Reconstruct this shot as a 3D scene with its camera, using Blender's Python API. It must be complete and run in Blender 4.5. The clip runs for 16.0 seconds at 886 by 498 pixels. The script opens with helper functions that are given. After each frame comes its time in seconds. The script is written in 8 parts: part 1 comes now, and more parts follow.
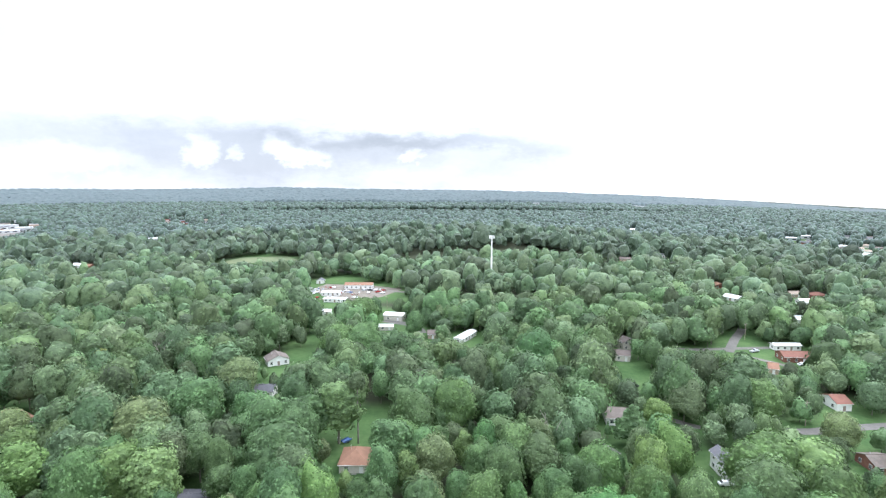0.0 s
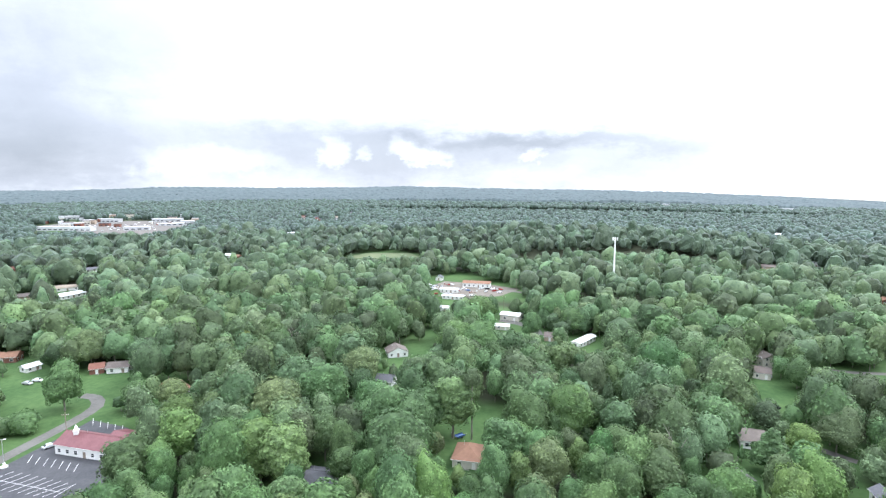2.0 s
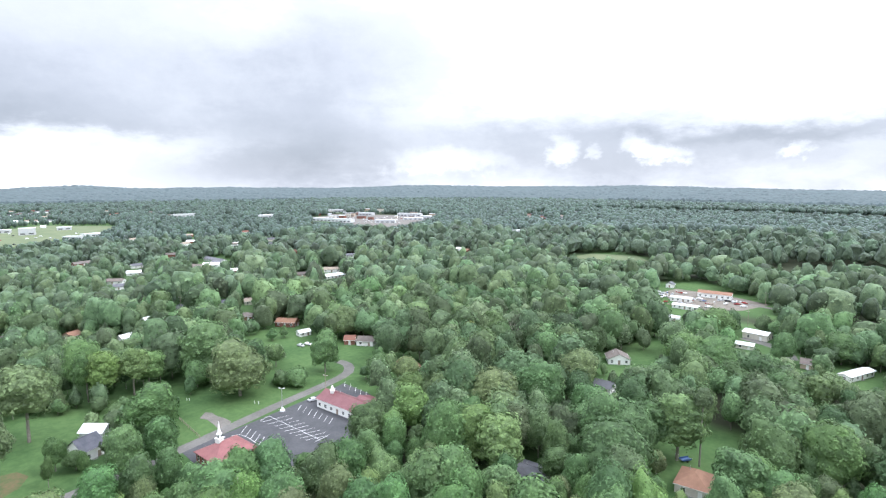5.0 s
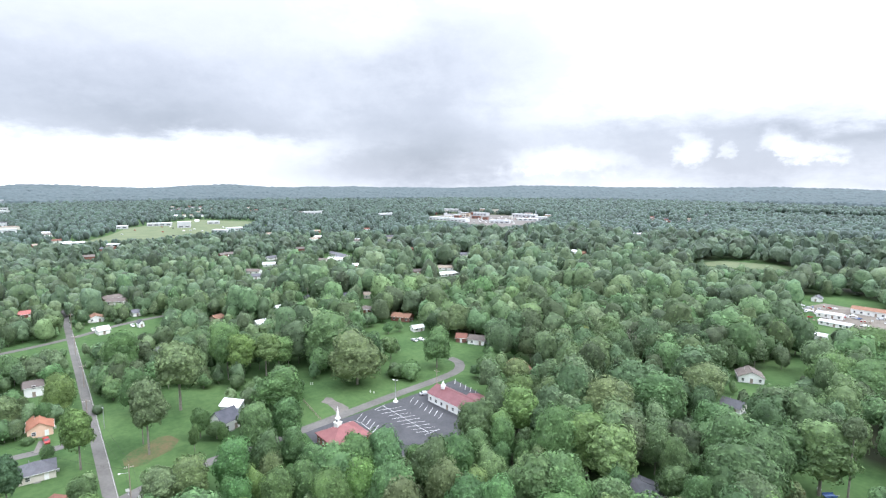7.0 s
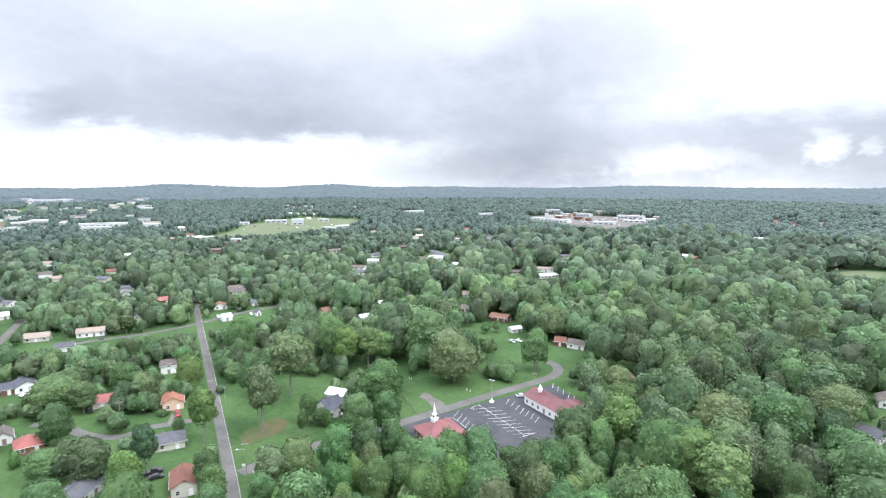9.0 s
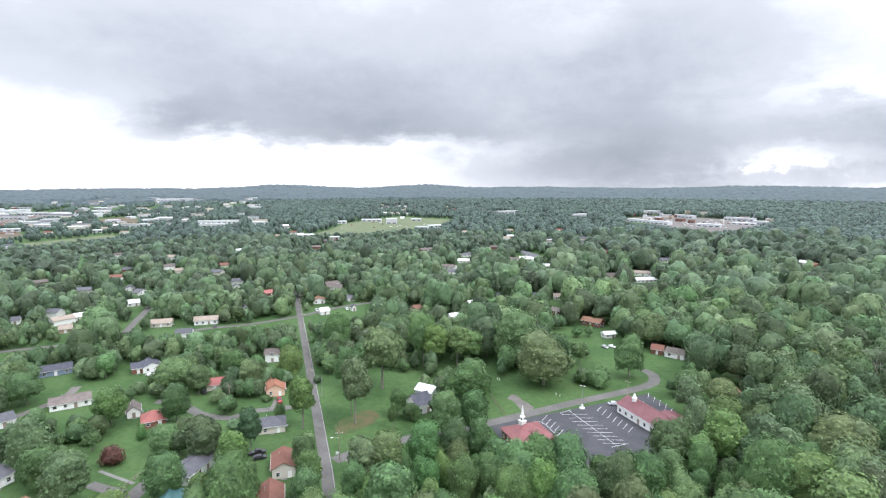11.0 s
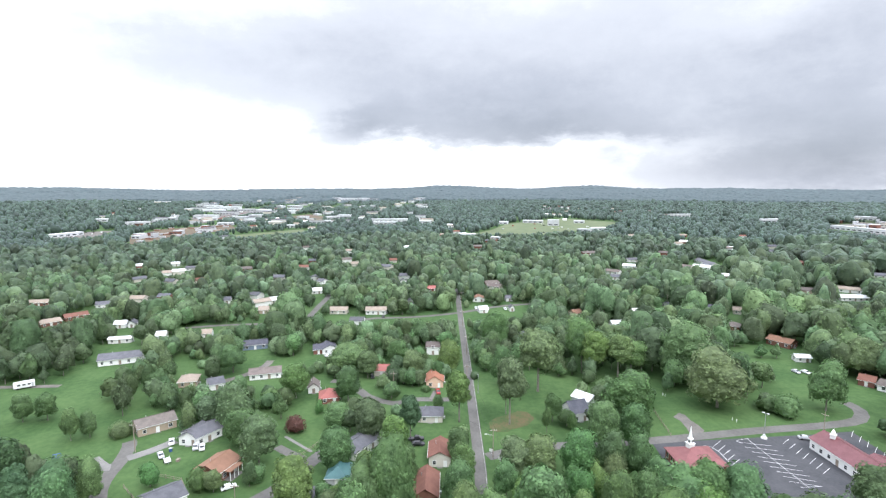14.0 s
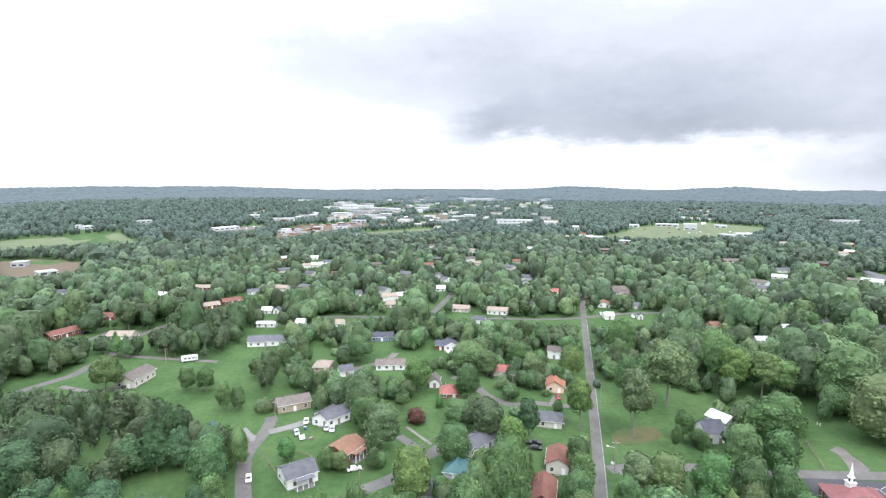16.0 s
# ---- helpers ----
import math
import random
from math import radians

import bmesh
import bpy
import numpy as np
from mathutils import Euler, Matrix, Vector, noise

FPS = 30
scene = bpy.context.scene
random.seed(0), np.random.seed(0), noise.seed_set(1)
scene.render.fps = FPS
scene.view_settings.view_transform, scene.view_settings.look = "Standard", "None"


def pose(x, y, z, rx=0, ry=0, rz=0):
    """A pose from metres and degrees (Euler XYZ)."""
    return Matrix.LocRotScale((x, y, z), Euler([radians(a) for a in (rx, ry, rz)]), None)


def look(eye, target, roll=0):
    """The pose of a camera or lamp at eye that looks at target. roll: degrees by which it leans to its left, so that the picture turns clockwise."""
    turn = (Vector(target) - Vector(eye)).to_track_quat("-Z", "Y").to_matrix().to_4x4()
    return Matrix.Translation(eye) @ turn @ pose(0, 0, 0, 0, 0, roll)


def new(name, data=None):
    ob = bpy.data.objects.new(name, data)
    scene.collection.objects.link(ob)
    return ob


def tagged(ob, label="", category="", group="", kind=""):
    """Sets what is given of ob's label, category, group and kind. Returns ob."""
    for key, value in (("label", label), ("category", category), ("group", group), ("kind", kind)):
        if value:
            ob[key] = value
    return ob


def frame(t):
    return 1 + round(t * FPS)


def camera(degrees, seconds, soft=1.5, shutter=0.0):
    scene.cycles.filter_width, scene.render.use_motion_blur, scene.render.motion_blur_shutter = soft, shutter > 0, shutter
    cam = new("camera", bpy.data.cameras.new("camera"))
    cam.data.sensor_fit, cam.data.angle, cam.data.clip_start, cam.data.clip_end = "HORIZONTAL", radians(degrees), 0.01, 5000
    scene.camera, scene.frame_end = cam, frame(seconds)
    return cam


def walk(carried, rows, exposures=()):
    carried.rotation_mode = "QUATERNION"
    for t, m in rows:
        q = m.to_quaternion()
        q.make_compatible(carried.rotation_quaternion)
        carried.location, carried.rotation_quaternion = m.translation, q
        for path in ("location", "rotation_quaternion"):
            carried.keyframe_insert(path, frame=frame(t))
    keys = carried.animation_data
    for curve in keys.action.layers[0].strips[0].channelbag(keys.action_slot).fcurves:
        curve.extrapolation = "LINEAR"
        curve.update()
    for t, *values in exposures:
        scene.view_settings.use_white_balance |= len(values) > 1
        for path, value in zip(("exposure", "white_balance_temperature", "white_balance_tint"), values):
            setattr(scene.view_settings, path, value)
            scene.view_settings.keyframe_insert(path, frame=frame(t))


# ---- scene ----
EYE = 92.0
cam = camera(78.16, 16.0, soft=1.25)
TURNS = (
    (0.0, 0.0, -7.17, -0.08), (0.5, 1.36, -7.18, -0.10), (1.0, 3.43, -7.21, -0.08), (1.5, 6.93, -7.21, -0.07),
    (2.0, 12.48, -7.25, -0.11), (2.5, 19.18, -7.27, -0.14), (3.0, 23.60, -7.34, -0.13), (3.5, 26.43, -7.35, -0.10),
    (4.0, 29.47, -7.37, -0.04), (6.5, 44.96, -7.41, -0.15), (7.0, 47.82, -7.40, -0.17), (7.5, 50.57, -7.42, -0.20),
    (8.0, 53.08, -7.43, -0.15), (8.5, 55.67, -7.45, -0.13), (9.0, 58.31, -7.42, -0.10), (11.5, 70.19, -7.38, 0.12),
    (12.0, 72.64, -7.35, 0.12), (12.5, 75.40, -7.34, 0.18), (13.0, 78.47, -7.32, 0.19), (13.5, 81.55, -7.26, 0.22),
    (14.0, 84.68, -7.25, 0.23), (14.5, 87.69, -7.23, 0.21), (15.0, 91.05, -7.19, 0.22), (15.5, 94.45, -7.15, 0.16),
    (16.0, 97.69, -7.16, 0.10))
walk(cam, [(t, pose(0, 0, EYE, 90 + pitch, roll, yaw)) for t, yaw, pitch, roll in TURNS],
     [(0.0, 0.62, 5990, 9.5), (2.5, 0.58, 5990, 9.5), (3.5, 0.48, 6040, 10.5), (6.5, 0.48, 6040, 10.5), (8.0, 0.50, 6040, 10.5), (11.5, 0.16, 6110, 11.5), (13.0, 0.18, 6110, 11.5), (14.0, 0.30, 6110, 11), (16.0, 0.36, 6110, 11)])


# ---- sky and sun ----
SUN_AZ, SUN_EL = -55.0, 48.0
world = bpy.data.worlds.new("sky")
scene.world = world
world.use_nodes = True


class Nodes:
    """Short hand for building a node tree."""

    def __init__(self, tree, fresh=True):
        self.tree = tree
        if fresh:
            tree.nodes.clear()

    def add(self, kind, **values):
        node = self.tree.nodes.new(kind)
        for key, value in values.items():
            if key in ("operation", "sky_type", "sun_disc", "sun_elevation", "sun_rotation", "air_density", "dust_density",
                       "noise_dimensions", "interpolation_type", "data_type", "attribute_name", "feature", "blend_type", "clamp",
                       "use_clamp", "altitude", "bands_direction", "wave_type"):
                if key == "operation":
                    node.operation = value
                elif key == "sky_type":
                    node.sky_type = value
                elif key == "sun_disc":
                    node.sun_disc = value
                elif key == "sun_elevation":
                    node.sun_elevation = value
                elif key == "sun_rotation":
                    node.sun_rotation = value
                elif key == "interpolation_type":
                    node.interpolation_type = value
                elif key == "attribute_name":
                    node.attribute_name = value
                elif key == "data_type":
                    node.data_type = value
                elif key == "blend_type":
                    node.blend_type = value
                elif key == "noise_dimensions":
                    node.noise_dimensions = value
                elif key == "feature":
                    node.feature = value
                elif key == "use_clamp":
                    node.use_clamp = value
        return node

    def link(self, a, b):
        self.tree.links.new(a, b)

    def put(self, socket, value):
        if isinstance(value, bpy.types.NodeSocket):
            self.tree.links.new(value, socket)
        else:
            socket.default_value = value

    def math(self, op, a, b=0.0, c=0.0):
        n = self.add("ShaderNodeMath", operation=op)
        for s, v in zip(n.inputs, (a, b, c)):
            self.put(s, v)
        return n.outputs[0]

    def ramp(self, x, lo, hi, a=0.0, b=1.0):
        n = self.add("ShaderNodeMapRange", interpolation_type="SMOOTHSTEP")
        for s, v in zip(n.inputs, (x, lo, hi, a, b)):
            self.put(s, v)
        return n.outputs[0]

    def noise(self, vector, scale, detail=4.0, rough=0.55):
        n = self.add("ShaderNodeTexNoise")
        self.put(n.inputs["Vector"], vector)
        self.put(n.inputs["Scale"], scale)
        self.put(n.inputs["Detail"], detail)
        self.put(n.inputs["Roughness"], rough)
        return n.outputs["Fac"]

    def mix(self, f, a, b, blend="MIX"):
        n = self.add("ShaderNodeMix", data_type="RGBA", blend_type=blend)
        self.put(n.inputs[0], f)
        self.put(n.inputs[6], a)
        self.put(n.inputs[7], b)
        return n.outputs[2]


N = Nodes(world.node_tree)
sky = N.add("ShaderNodeTexSky", sky_type="NISHITA", sun_disc=False, sun_elevation=radians(SUN_EL), sun_rotation=radians(-SUN_AZ))
coord = N.add("ShaderNodeTexCoord").outputs["Generated"]
xyz = N.add("ShaderNodeSeparateXYZ")
N.link(coord, xyz.inputs[0])
sx, sy, sz = xyz.outputs
az = N.math("MULTIPLY", N.math("ARCTAN2", N.math("MULTIPLY", sx, -1.0), sy), 57.2958)
el = N.math("MULTIPLY", N.math("ARCSINE", sz), 57.2958)
flat = N.add("ShaderNodeCombineXYZ")           # a sheet of cloud, stretched along the horizon
N.link(N.math("MULTIPLY", az, 0.065), flat.inputs[0])
N.link(N.math("MULTIPLY", el, 0.15), flat.inputs[1])
rag = N.noise(flat.outputs[0], 1.3, 7.0, 0.62)
big = N.noise(flat.outputs[0], 0.55, 3.0, 0.5)
azw = N.math("ADD", az, N.math("MULTIPLY", N.math("SUBTRACT", rag, 0.5), 17.0))
elw = N.math("ADD", el, N.math("MULTIPLY", N.math("SUBTRACT", rag, 0.5), 7.5))


def bank(az0, el0, az_size, el_size, amount, edge=1.0):
    """A soft bank of cloud round one bearing and height; edge: how much sharper it ends below."""
    a = N.math("DIVIDE", N.math("SUBTRACT", azw, az0), az_size)
    b = N.math("DIVIDE", N.math("SUBTRACT", elw, el0), el_size)
    b = N.math("MAXIMUM", b, N.math("MULTIPLY", b, -edge))
    r = N.math("ADD", N.math("MULTIPLY", a, a), N.math("MULTIPLY", b, b))
    return N.math("MULTIPLY", N.math("EXPONENT", N.math("MULTIPLY", r, -1.0)), amount)


BANKS = ((75, 5.2, 15, 2.8, 0.46, 2.6), (50, 4.0, 8, 5.5, 0.29), (66, 9.0, 34, 4.6, 0.175, 1.7), (92, 10.6, 26, 4.4, 0.11, 1.8), (92, 4.6, 5, 3.0, 0.26, 2.2),
         (80, 17, 45, 6, 0.085), (4, 3.9, 14, 0.9, 0.34), (26, 4.8, 15, 1.4, 0.18), (16, 2.0, 28, 2.6, 0.36), (44, 13, 8, 4.5, 0.12),
         (57, 1.2, 12, 3.0, 0.19))
PUFFS = ((23.6, 2.6, 1.5, 1.3, 0.36), (14.2, 2.4, 3.0, 0.8, 0.36), (16.8, 3.2, 1.5, 1.3, 0.34), (20.6, 2.7, 0.5, 0.8, 0.2), (35.5, 1.8, 6.0, 1.3, 0.22), (3.2, 2.5, 1.2, 0.7, 0.3))     # bright heaped clouds
shade = None
for row in BANKS:
    part_of = bank(*row)
    shade = part_of if shade is None else N.math("ADD", shade, part_of)
lump = N.add("ShaderNodeCombineXYZ")
N.link(N.math("MULTIPLY", az, 0.20), lump.inputs[0])
N.link(N.math("MULTIPLY", el, 0.26), lump.inputs[1])
heap = N.noise(lump.outputs[0], 2.2, 5.0, 0.6)
curl = N.noise(lump.outputs[0], 0.9, 5.0, 0.65)
azp = N.math("ADD", az, N.math("MULTIPLY", N.math("SUBTRACT", curl, 0.5), 6.0))
elp = N.math("ADD", el, N.math("MULTIPLY", N.math("SUBTRACT", heap, 0.5), 3.4))
for az0, el0, az_size, el_size, amount in PUFFS:
    pa = N.math("DIVIDE", N.math("SUBTRACT", azp, az0), az_size)
    pe = N.math("DIVIDE", N.math("SUBTRACT", elp, el0), el_size)
    near = N.math("SUBTRACT", 1.0, N.math("ADD", N.math("MULTIPLY", pa, pa), N.math("MULTIPLY", pe, pe)))
    puff = N.ramp(N.math("ADD", near, N.math("MULTIPLY", N.math("SUBTRACT", heap, 0.5), 1.8)), -0.9, 1.5, 0.0, amount)
    shade = N.math("SUBTRACT", shade, puff)
wisp = N.noise(lump.outputs[0], 1.5, 8.0, 0.68)
shade = N.math("MULTIPLY", shade, N.ramp(big, 0.2, 0.75, 0.70, 1.10))
shade = N.math("ADD", shade, N.math("MULTIPLY", N.math("SUBTRACT", wisp, 0.5), N.ramp(shade, 0.02, 0.25, 0.02, 0.15)))
shade = N.math("MAXIMUM", N.math("MINIMUM", shade, 1.0), 0.0)
ramp = N.add("ShaderNodeValToRGB")
N.link(shade, ramp.inputs[0])
els = ramp.color_ramp.elements
els[0].position, els[0].color = 0.0, (1.25, 1.25, 1.25, 1)
els[1].position, els[1].color = 1.0, (0.15, 0.18, 0.215, 1)
for pos, col in ((0.1, (0.76, 0.775, 0.81, 1)), (0.28, (0.53, 0.55, 0.60, 1)), (0.6, (0.31, 0.335, 0.38, 1))):
    e = els.new(pos)
    e.color = col
high = N.ramp(el, 18.0, 50.0, 0.0, 1.0)                       # thin bright overcast overhead
cloud = N.mix(high, ramp.outputs[0], (2.7, 2.78, 2.95, 1))
thin = N.mix(1.0, sky.outputs[0], (0.1, 0.1, 0.1, 1), "MULTIPLY")
dome = N.mix(0.93, thin, cloud)
back = N.add("ShaderNodeBackground")
N.link(dome, back.inputs[0])
back.inputs[1].default_value = 1.0
out = N.add("ShaderNodeOutputWorld")
N.link(back.outputs[0], out.inputs[0])

sun = new("sun", bpy.data.lights.new("sun", "SUN"))
sun.data.energy, sun.data.angle, sun.data.color = 1.5, radians(14), (1.0, 0.96, 0.9)
sun.matrix_world = look((0, 0, 300), Vector((0, 0, 300)) - Vector((-math.sin(radians(SUN_AZ)) * math.cos(radians(SUN_EL)),
                        math.cos(radians(SUN_AZ)) * math.cos(radians(SUN_EL)), math.sin(radians(SUN_EL)))))


# ---- materials ----
def material(name, colors, scale=1.0, rough=0.8, bump=0.0, vary="none", spread=0.25, metal=0.0, spec=0.3, grain=8.0, thin=0.0, flick=0.0, haze_sheen=0.0):
    """Two colours mixed by a coarse and a fine noise, in metres; vary: what shifts the tone from piece to piece."""
    m = bpy.data.materials.new(name)
    m.use_nodes = True
    n = Nodes(m.node_tree)
    pos = n.add("ShaderNodeNewGeometry").outputs["Position"]
    coarse = n.noise(pos, scale, 3.0)
    fine = n.noise(pos, scale * grain, 3.0, 0.65)
    f = n.math("ADD", n.math("MULTIPLY", n.ramp(coarse, 0.3, 0.7), 0.6), n.math("MULTIPLY", n.ramp(fine, 0.3, 0.7), 0.4))
    col = n.mix(f, (*colors[0], 1), (*colors[1], 1))
    if vary != "none":
        if vary == "object":
            r = n.add("ShaderNodeObjectInfo").outputs["Random"]
        elif vary == "island":
            r = n.add("ShaderNodeNewGeometry").outputs["Random Per Island"]
        else:
            r = n.add("ShaderNodeAttribute", attribute_name="tone").outputs["Fac"]
        hsv = n.add("ShaderNodeHueSaturation")
        n.put(hsv.inputs["Hue"], n.math("ADD", 0.5, n.math("MULTIPLY", n.math("SUBTRACT", n.math("FRACT", n.math("MULTIPLY", r, 7.31)), 0.5), spread * 0.11)))
        n.put(hsv.inputs["Saturation"], n.math("ADD", 1.0, n.math("MULTIPLY", n.math("SUBTRACT", n.math("FRACT", n.math("MULTIPLY", r, 13.7)), 0.5), spread * 0.6)))
        value = n.math("ADD", 1.0, n.math("MULTIPLY", n.math("SUBTRACT", r, 0.5), spread * 2.0))
        if flick:                                # leaf clumps differ a little in one crown
            isl = n.add("ShaderNodeNewGeometry").outputs["Random Per Island"]
            value = n.math("MULTIPLY", value, n.math("ADD", 1.0, n.math("MULTIPLY", n.math("SUBTRACT", isl, 0.4), flick)))
        n.put(hsv.inputs["Value"], value)
        n.put(hsv.inputs["Color"], col)
        col = hsv.outputs[0]
    b = n.add("ShaderNodeBsdfPrincipled")
    n.put(b.inputs["Base Color"], col)
    b.inputs["Roughness"].default_value = rough
    b.inputs["Metallic"].default_value = metal
    b.inputs["Specular IOR Level"].default_value = spec
    if haze_sheen:                                     # blue-tinted sheen that imitates haze over far foliage
        b.inputs["Sheen Weight"].default_value = haze_sheen
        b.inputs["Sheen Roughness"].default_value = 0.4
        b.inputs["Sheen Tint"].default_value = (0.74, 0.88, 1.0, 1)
    if bump:
        bp = n.add("ShaderNodeBump")
        bp.inputs["Strength"].default_value = 0.6
        bp.inputs["Distance"].default_value = bump
        n.put(bp.inputs["Height"], fine)
        n.put(b.inputs["Normal"], bp.outputs[0])
    o = n.add("ShaderNodeOutputMaterial")
    if thin:                                     # leaves let light through
        tr = n.add("ShaderNodeBsdfTranslucent")
        n.put(tr.inputs[0], col)
        ms = n.add("ShaderNodeMixShader")
        ms.inputs[0].default_value = thin
        n.put(ms.inputs[1], b.outputs[0])
        n.put(ms.inputs[2], tr.outputs[0])
        n.put(o.inputs[0], ms.outputs[0])
    else:
        n.put(o.inputs[0], b.outputs[0])
    return m


def leaves(name, low, high, vary="object", spread=0.26, haze_sheen=0.0, grain=5.0, bump=0.35):
    return material(name, (low, high), 0.30, 0.65, vary=vary, spread=spread, spec=0.3, grain=grain, thin=0.28, bump=bump, flick=0.85, haze_sheen=haze_sheen)


LEAF = leaves("leaves", (0.054, 0.101, 0.039), (0.133, 0.223, 0.085))
LEAF_GREY = leaves("grey_green_leaves", (0.066, 0.101, 0.046), (0.151, 0.215, 0.098))
LEAF_BRIGHT = leaves("light_green_leaves", (0.072, 0.120, 0.041), (0.164, 0.252, 0.085), spread=0.24)
LEAF_VIVID = leaves("fresh_green_leaves", (0.050, 0.103, 0.039), (0.122, 0.229, 0.085))
LEAF_TAN = leaves("olive_leaves", (0.079, 0.109, 0.048), (0.171, 0.226, 0.099), spread=0.2)
LEAF_YELLOW = leaves("yellow_green_leaves", (0.134, 0.167, 0.043), (0.198, 0.229, 0.071))
LEAF_RED = leaves("dark_red_leaves", (0.085, 0.042, 0.034), (0.15, 0.075, 0.056))
LEAF_DARK = leaves("dark_green_leaves", (0.042, 0.090, 0.042), (0.082, 0.148, 0.068))
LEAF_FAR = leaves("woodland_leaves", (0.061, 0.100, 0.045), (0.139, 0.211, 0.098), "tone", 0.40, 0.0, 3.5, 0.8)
# blue haze of distance mixed into these leaf colours, stronger farther off
LEAF_FAINT_HAZE = leaves("faint_haze_leaves", (0.059, 0.097, 0.052), (0.136, 0.196, 0.099), "tone", 0.36, 0.08, 3.0, 1.0)
LEAF_HAZE = leaves("hazed_leaves", (0.054, 0.085, 0.053), (0.116, 0.163, 0.099), "tone", 0.30, 0.18, 2.6, 1.4)
LEAF_FAR_HAZE = leaves("far_hazed_leaves", (0.042, 0.069, 0.052), (0.082, 0.121, 0.090), "tone", 0.18, 0.28)
# the blue-grey of the far tree tops is haze painted into their colour
HAZED_CANOPY = material("woods", ((0.023, 0.040, 0.043), (0.046, 0.070, 0.072)), 0.010, 0.75, vary="tone", spread=0.2, spec=0.3, grain=6, haze_sheen=0.14)
BARE_WOOD = material("bare_wood", ((0.30, 0.27, 0.24), (0.42, 0.38, 0.34)), 1.5, 0.9)
BARK = material("bark", ((0.15, 0.135, 0.115), (0.26, 0.24, 0.21)), 1.5, 0.9)
GRASS = material("grass", ((0.034, 0.074, 0.023), (0.080, 0.134, 0.048)), 0.045, 0.9, bump=0.05, spec=0.15, grain=9)
grass = Nodes(GRASS.node_tree, False)            # a darker green-brown takes over from grass under the woods
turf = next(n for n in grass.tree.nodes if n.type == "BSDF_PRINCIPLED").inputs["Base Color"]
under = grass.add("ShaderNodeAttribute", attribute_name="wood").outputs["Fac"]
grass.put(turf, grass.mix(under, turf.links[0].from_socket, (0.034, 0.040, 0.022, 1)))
DRYGRASS = material("pasture", ((0.10, 0.128, 0.070), (0.150, 0.172, 0.098)), 0.03, 0.9, spec=0.15, grain=7)
SOIL = material("red_soil", ((0.145, 0.098, 0.075), (0.12, 0.115, 0.078)), 0.12, 0.95, spec=0.15)
YARD = material("trodden_yard", ((0.12, 0.105, 0.088), (0.20, 0.18, 0.155)), 0.14, 0.95, spec=0.15)
WORN_GRASS = material("worn_grass", ((0.140, 0.098, 0.058), (0.050, 0.098, 0.034)), 0.16, 0.95, spec=0.15, grain=6)
STALL_PAINT = material("stall_paint", ((0.55, 0.55, 0.55), (0.72, 0.72, 0.71)), 0.5, 0.8)
LINE_PAINT = material("worn_line_paint", ((0.36, 0.36, 0.35), (0.5, 0.5, 0.48)), 0.5, 0.8)
ASPHALT = material("asphalt", ((0.045, 0.046, 0.052), (0.075, 0.075, 0.08)), 0.15, 0.85, spec=0.3)
OLD_ASPHALT = material("worn_asphalt", ((0.098, 0.092, 0.086), (0.150, 0.142, 0.133)), 0.12, 0.9)
GRAVEL = material("gravel", ((0.11, 0.10, 0.092), (0.18, 0.165, 0.15)), 0.2, 0.95)
CONCRETE = material("concrete", ((0.15, 0.145, 0.14), (0.23, 0.22, 0.21)), 0.25, 0.9)
WHITE = material("white_paint", ((0.72, 0.72, 0.70), (0.82, 0.82, 0.81)), 0.4, 0.6)
WALLS = {
    "panel": material("pale_metal_panels", ((0.40, 0.41, 0.43), (0.54, 0.55, 0.56)), 0.1, 0.7, vary="object", spread=0.2),
    "white": WHITE,
    "cream": material("cream_siding", ((0.50, 0.47, 0.41), (0.60, 0.57, 0.51)), 0.5, 0.7),
    "brick": material("red_brick", ((0.16, 0.072, 0.054), (0.23, 0.11, 0.08)), 0.9, 0.9),
    "grey": material("grey_siding", ((0.36, 0.37, 0.39), (0.45, 0.46, 0.48)), 0.5, 0.7),
    "tan": material("tan_siding", ((0.34, 0.27, 0.205), (0.43, 0.35, 0.275)), 0.5, 0.8),
    "peach": material("peach_siding", ((0.62, 0.42, 0.30), (0.70, 0.50, 0.38)), 0.5, 0.8),
    "blue": material("blue_siding", ((0.16, 0.21, 0.29), (0.22, 0.27, 0.36)), 0.5, 0.8),
}
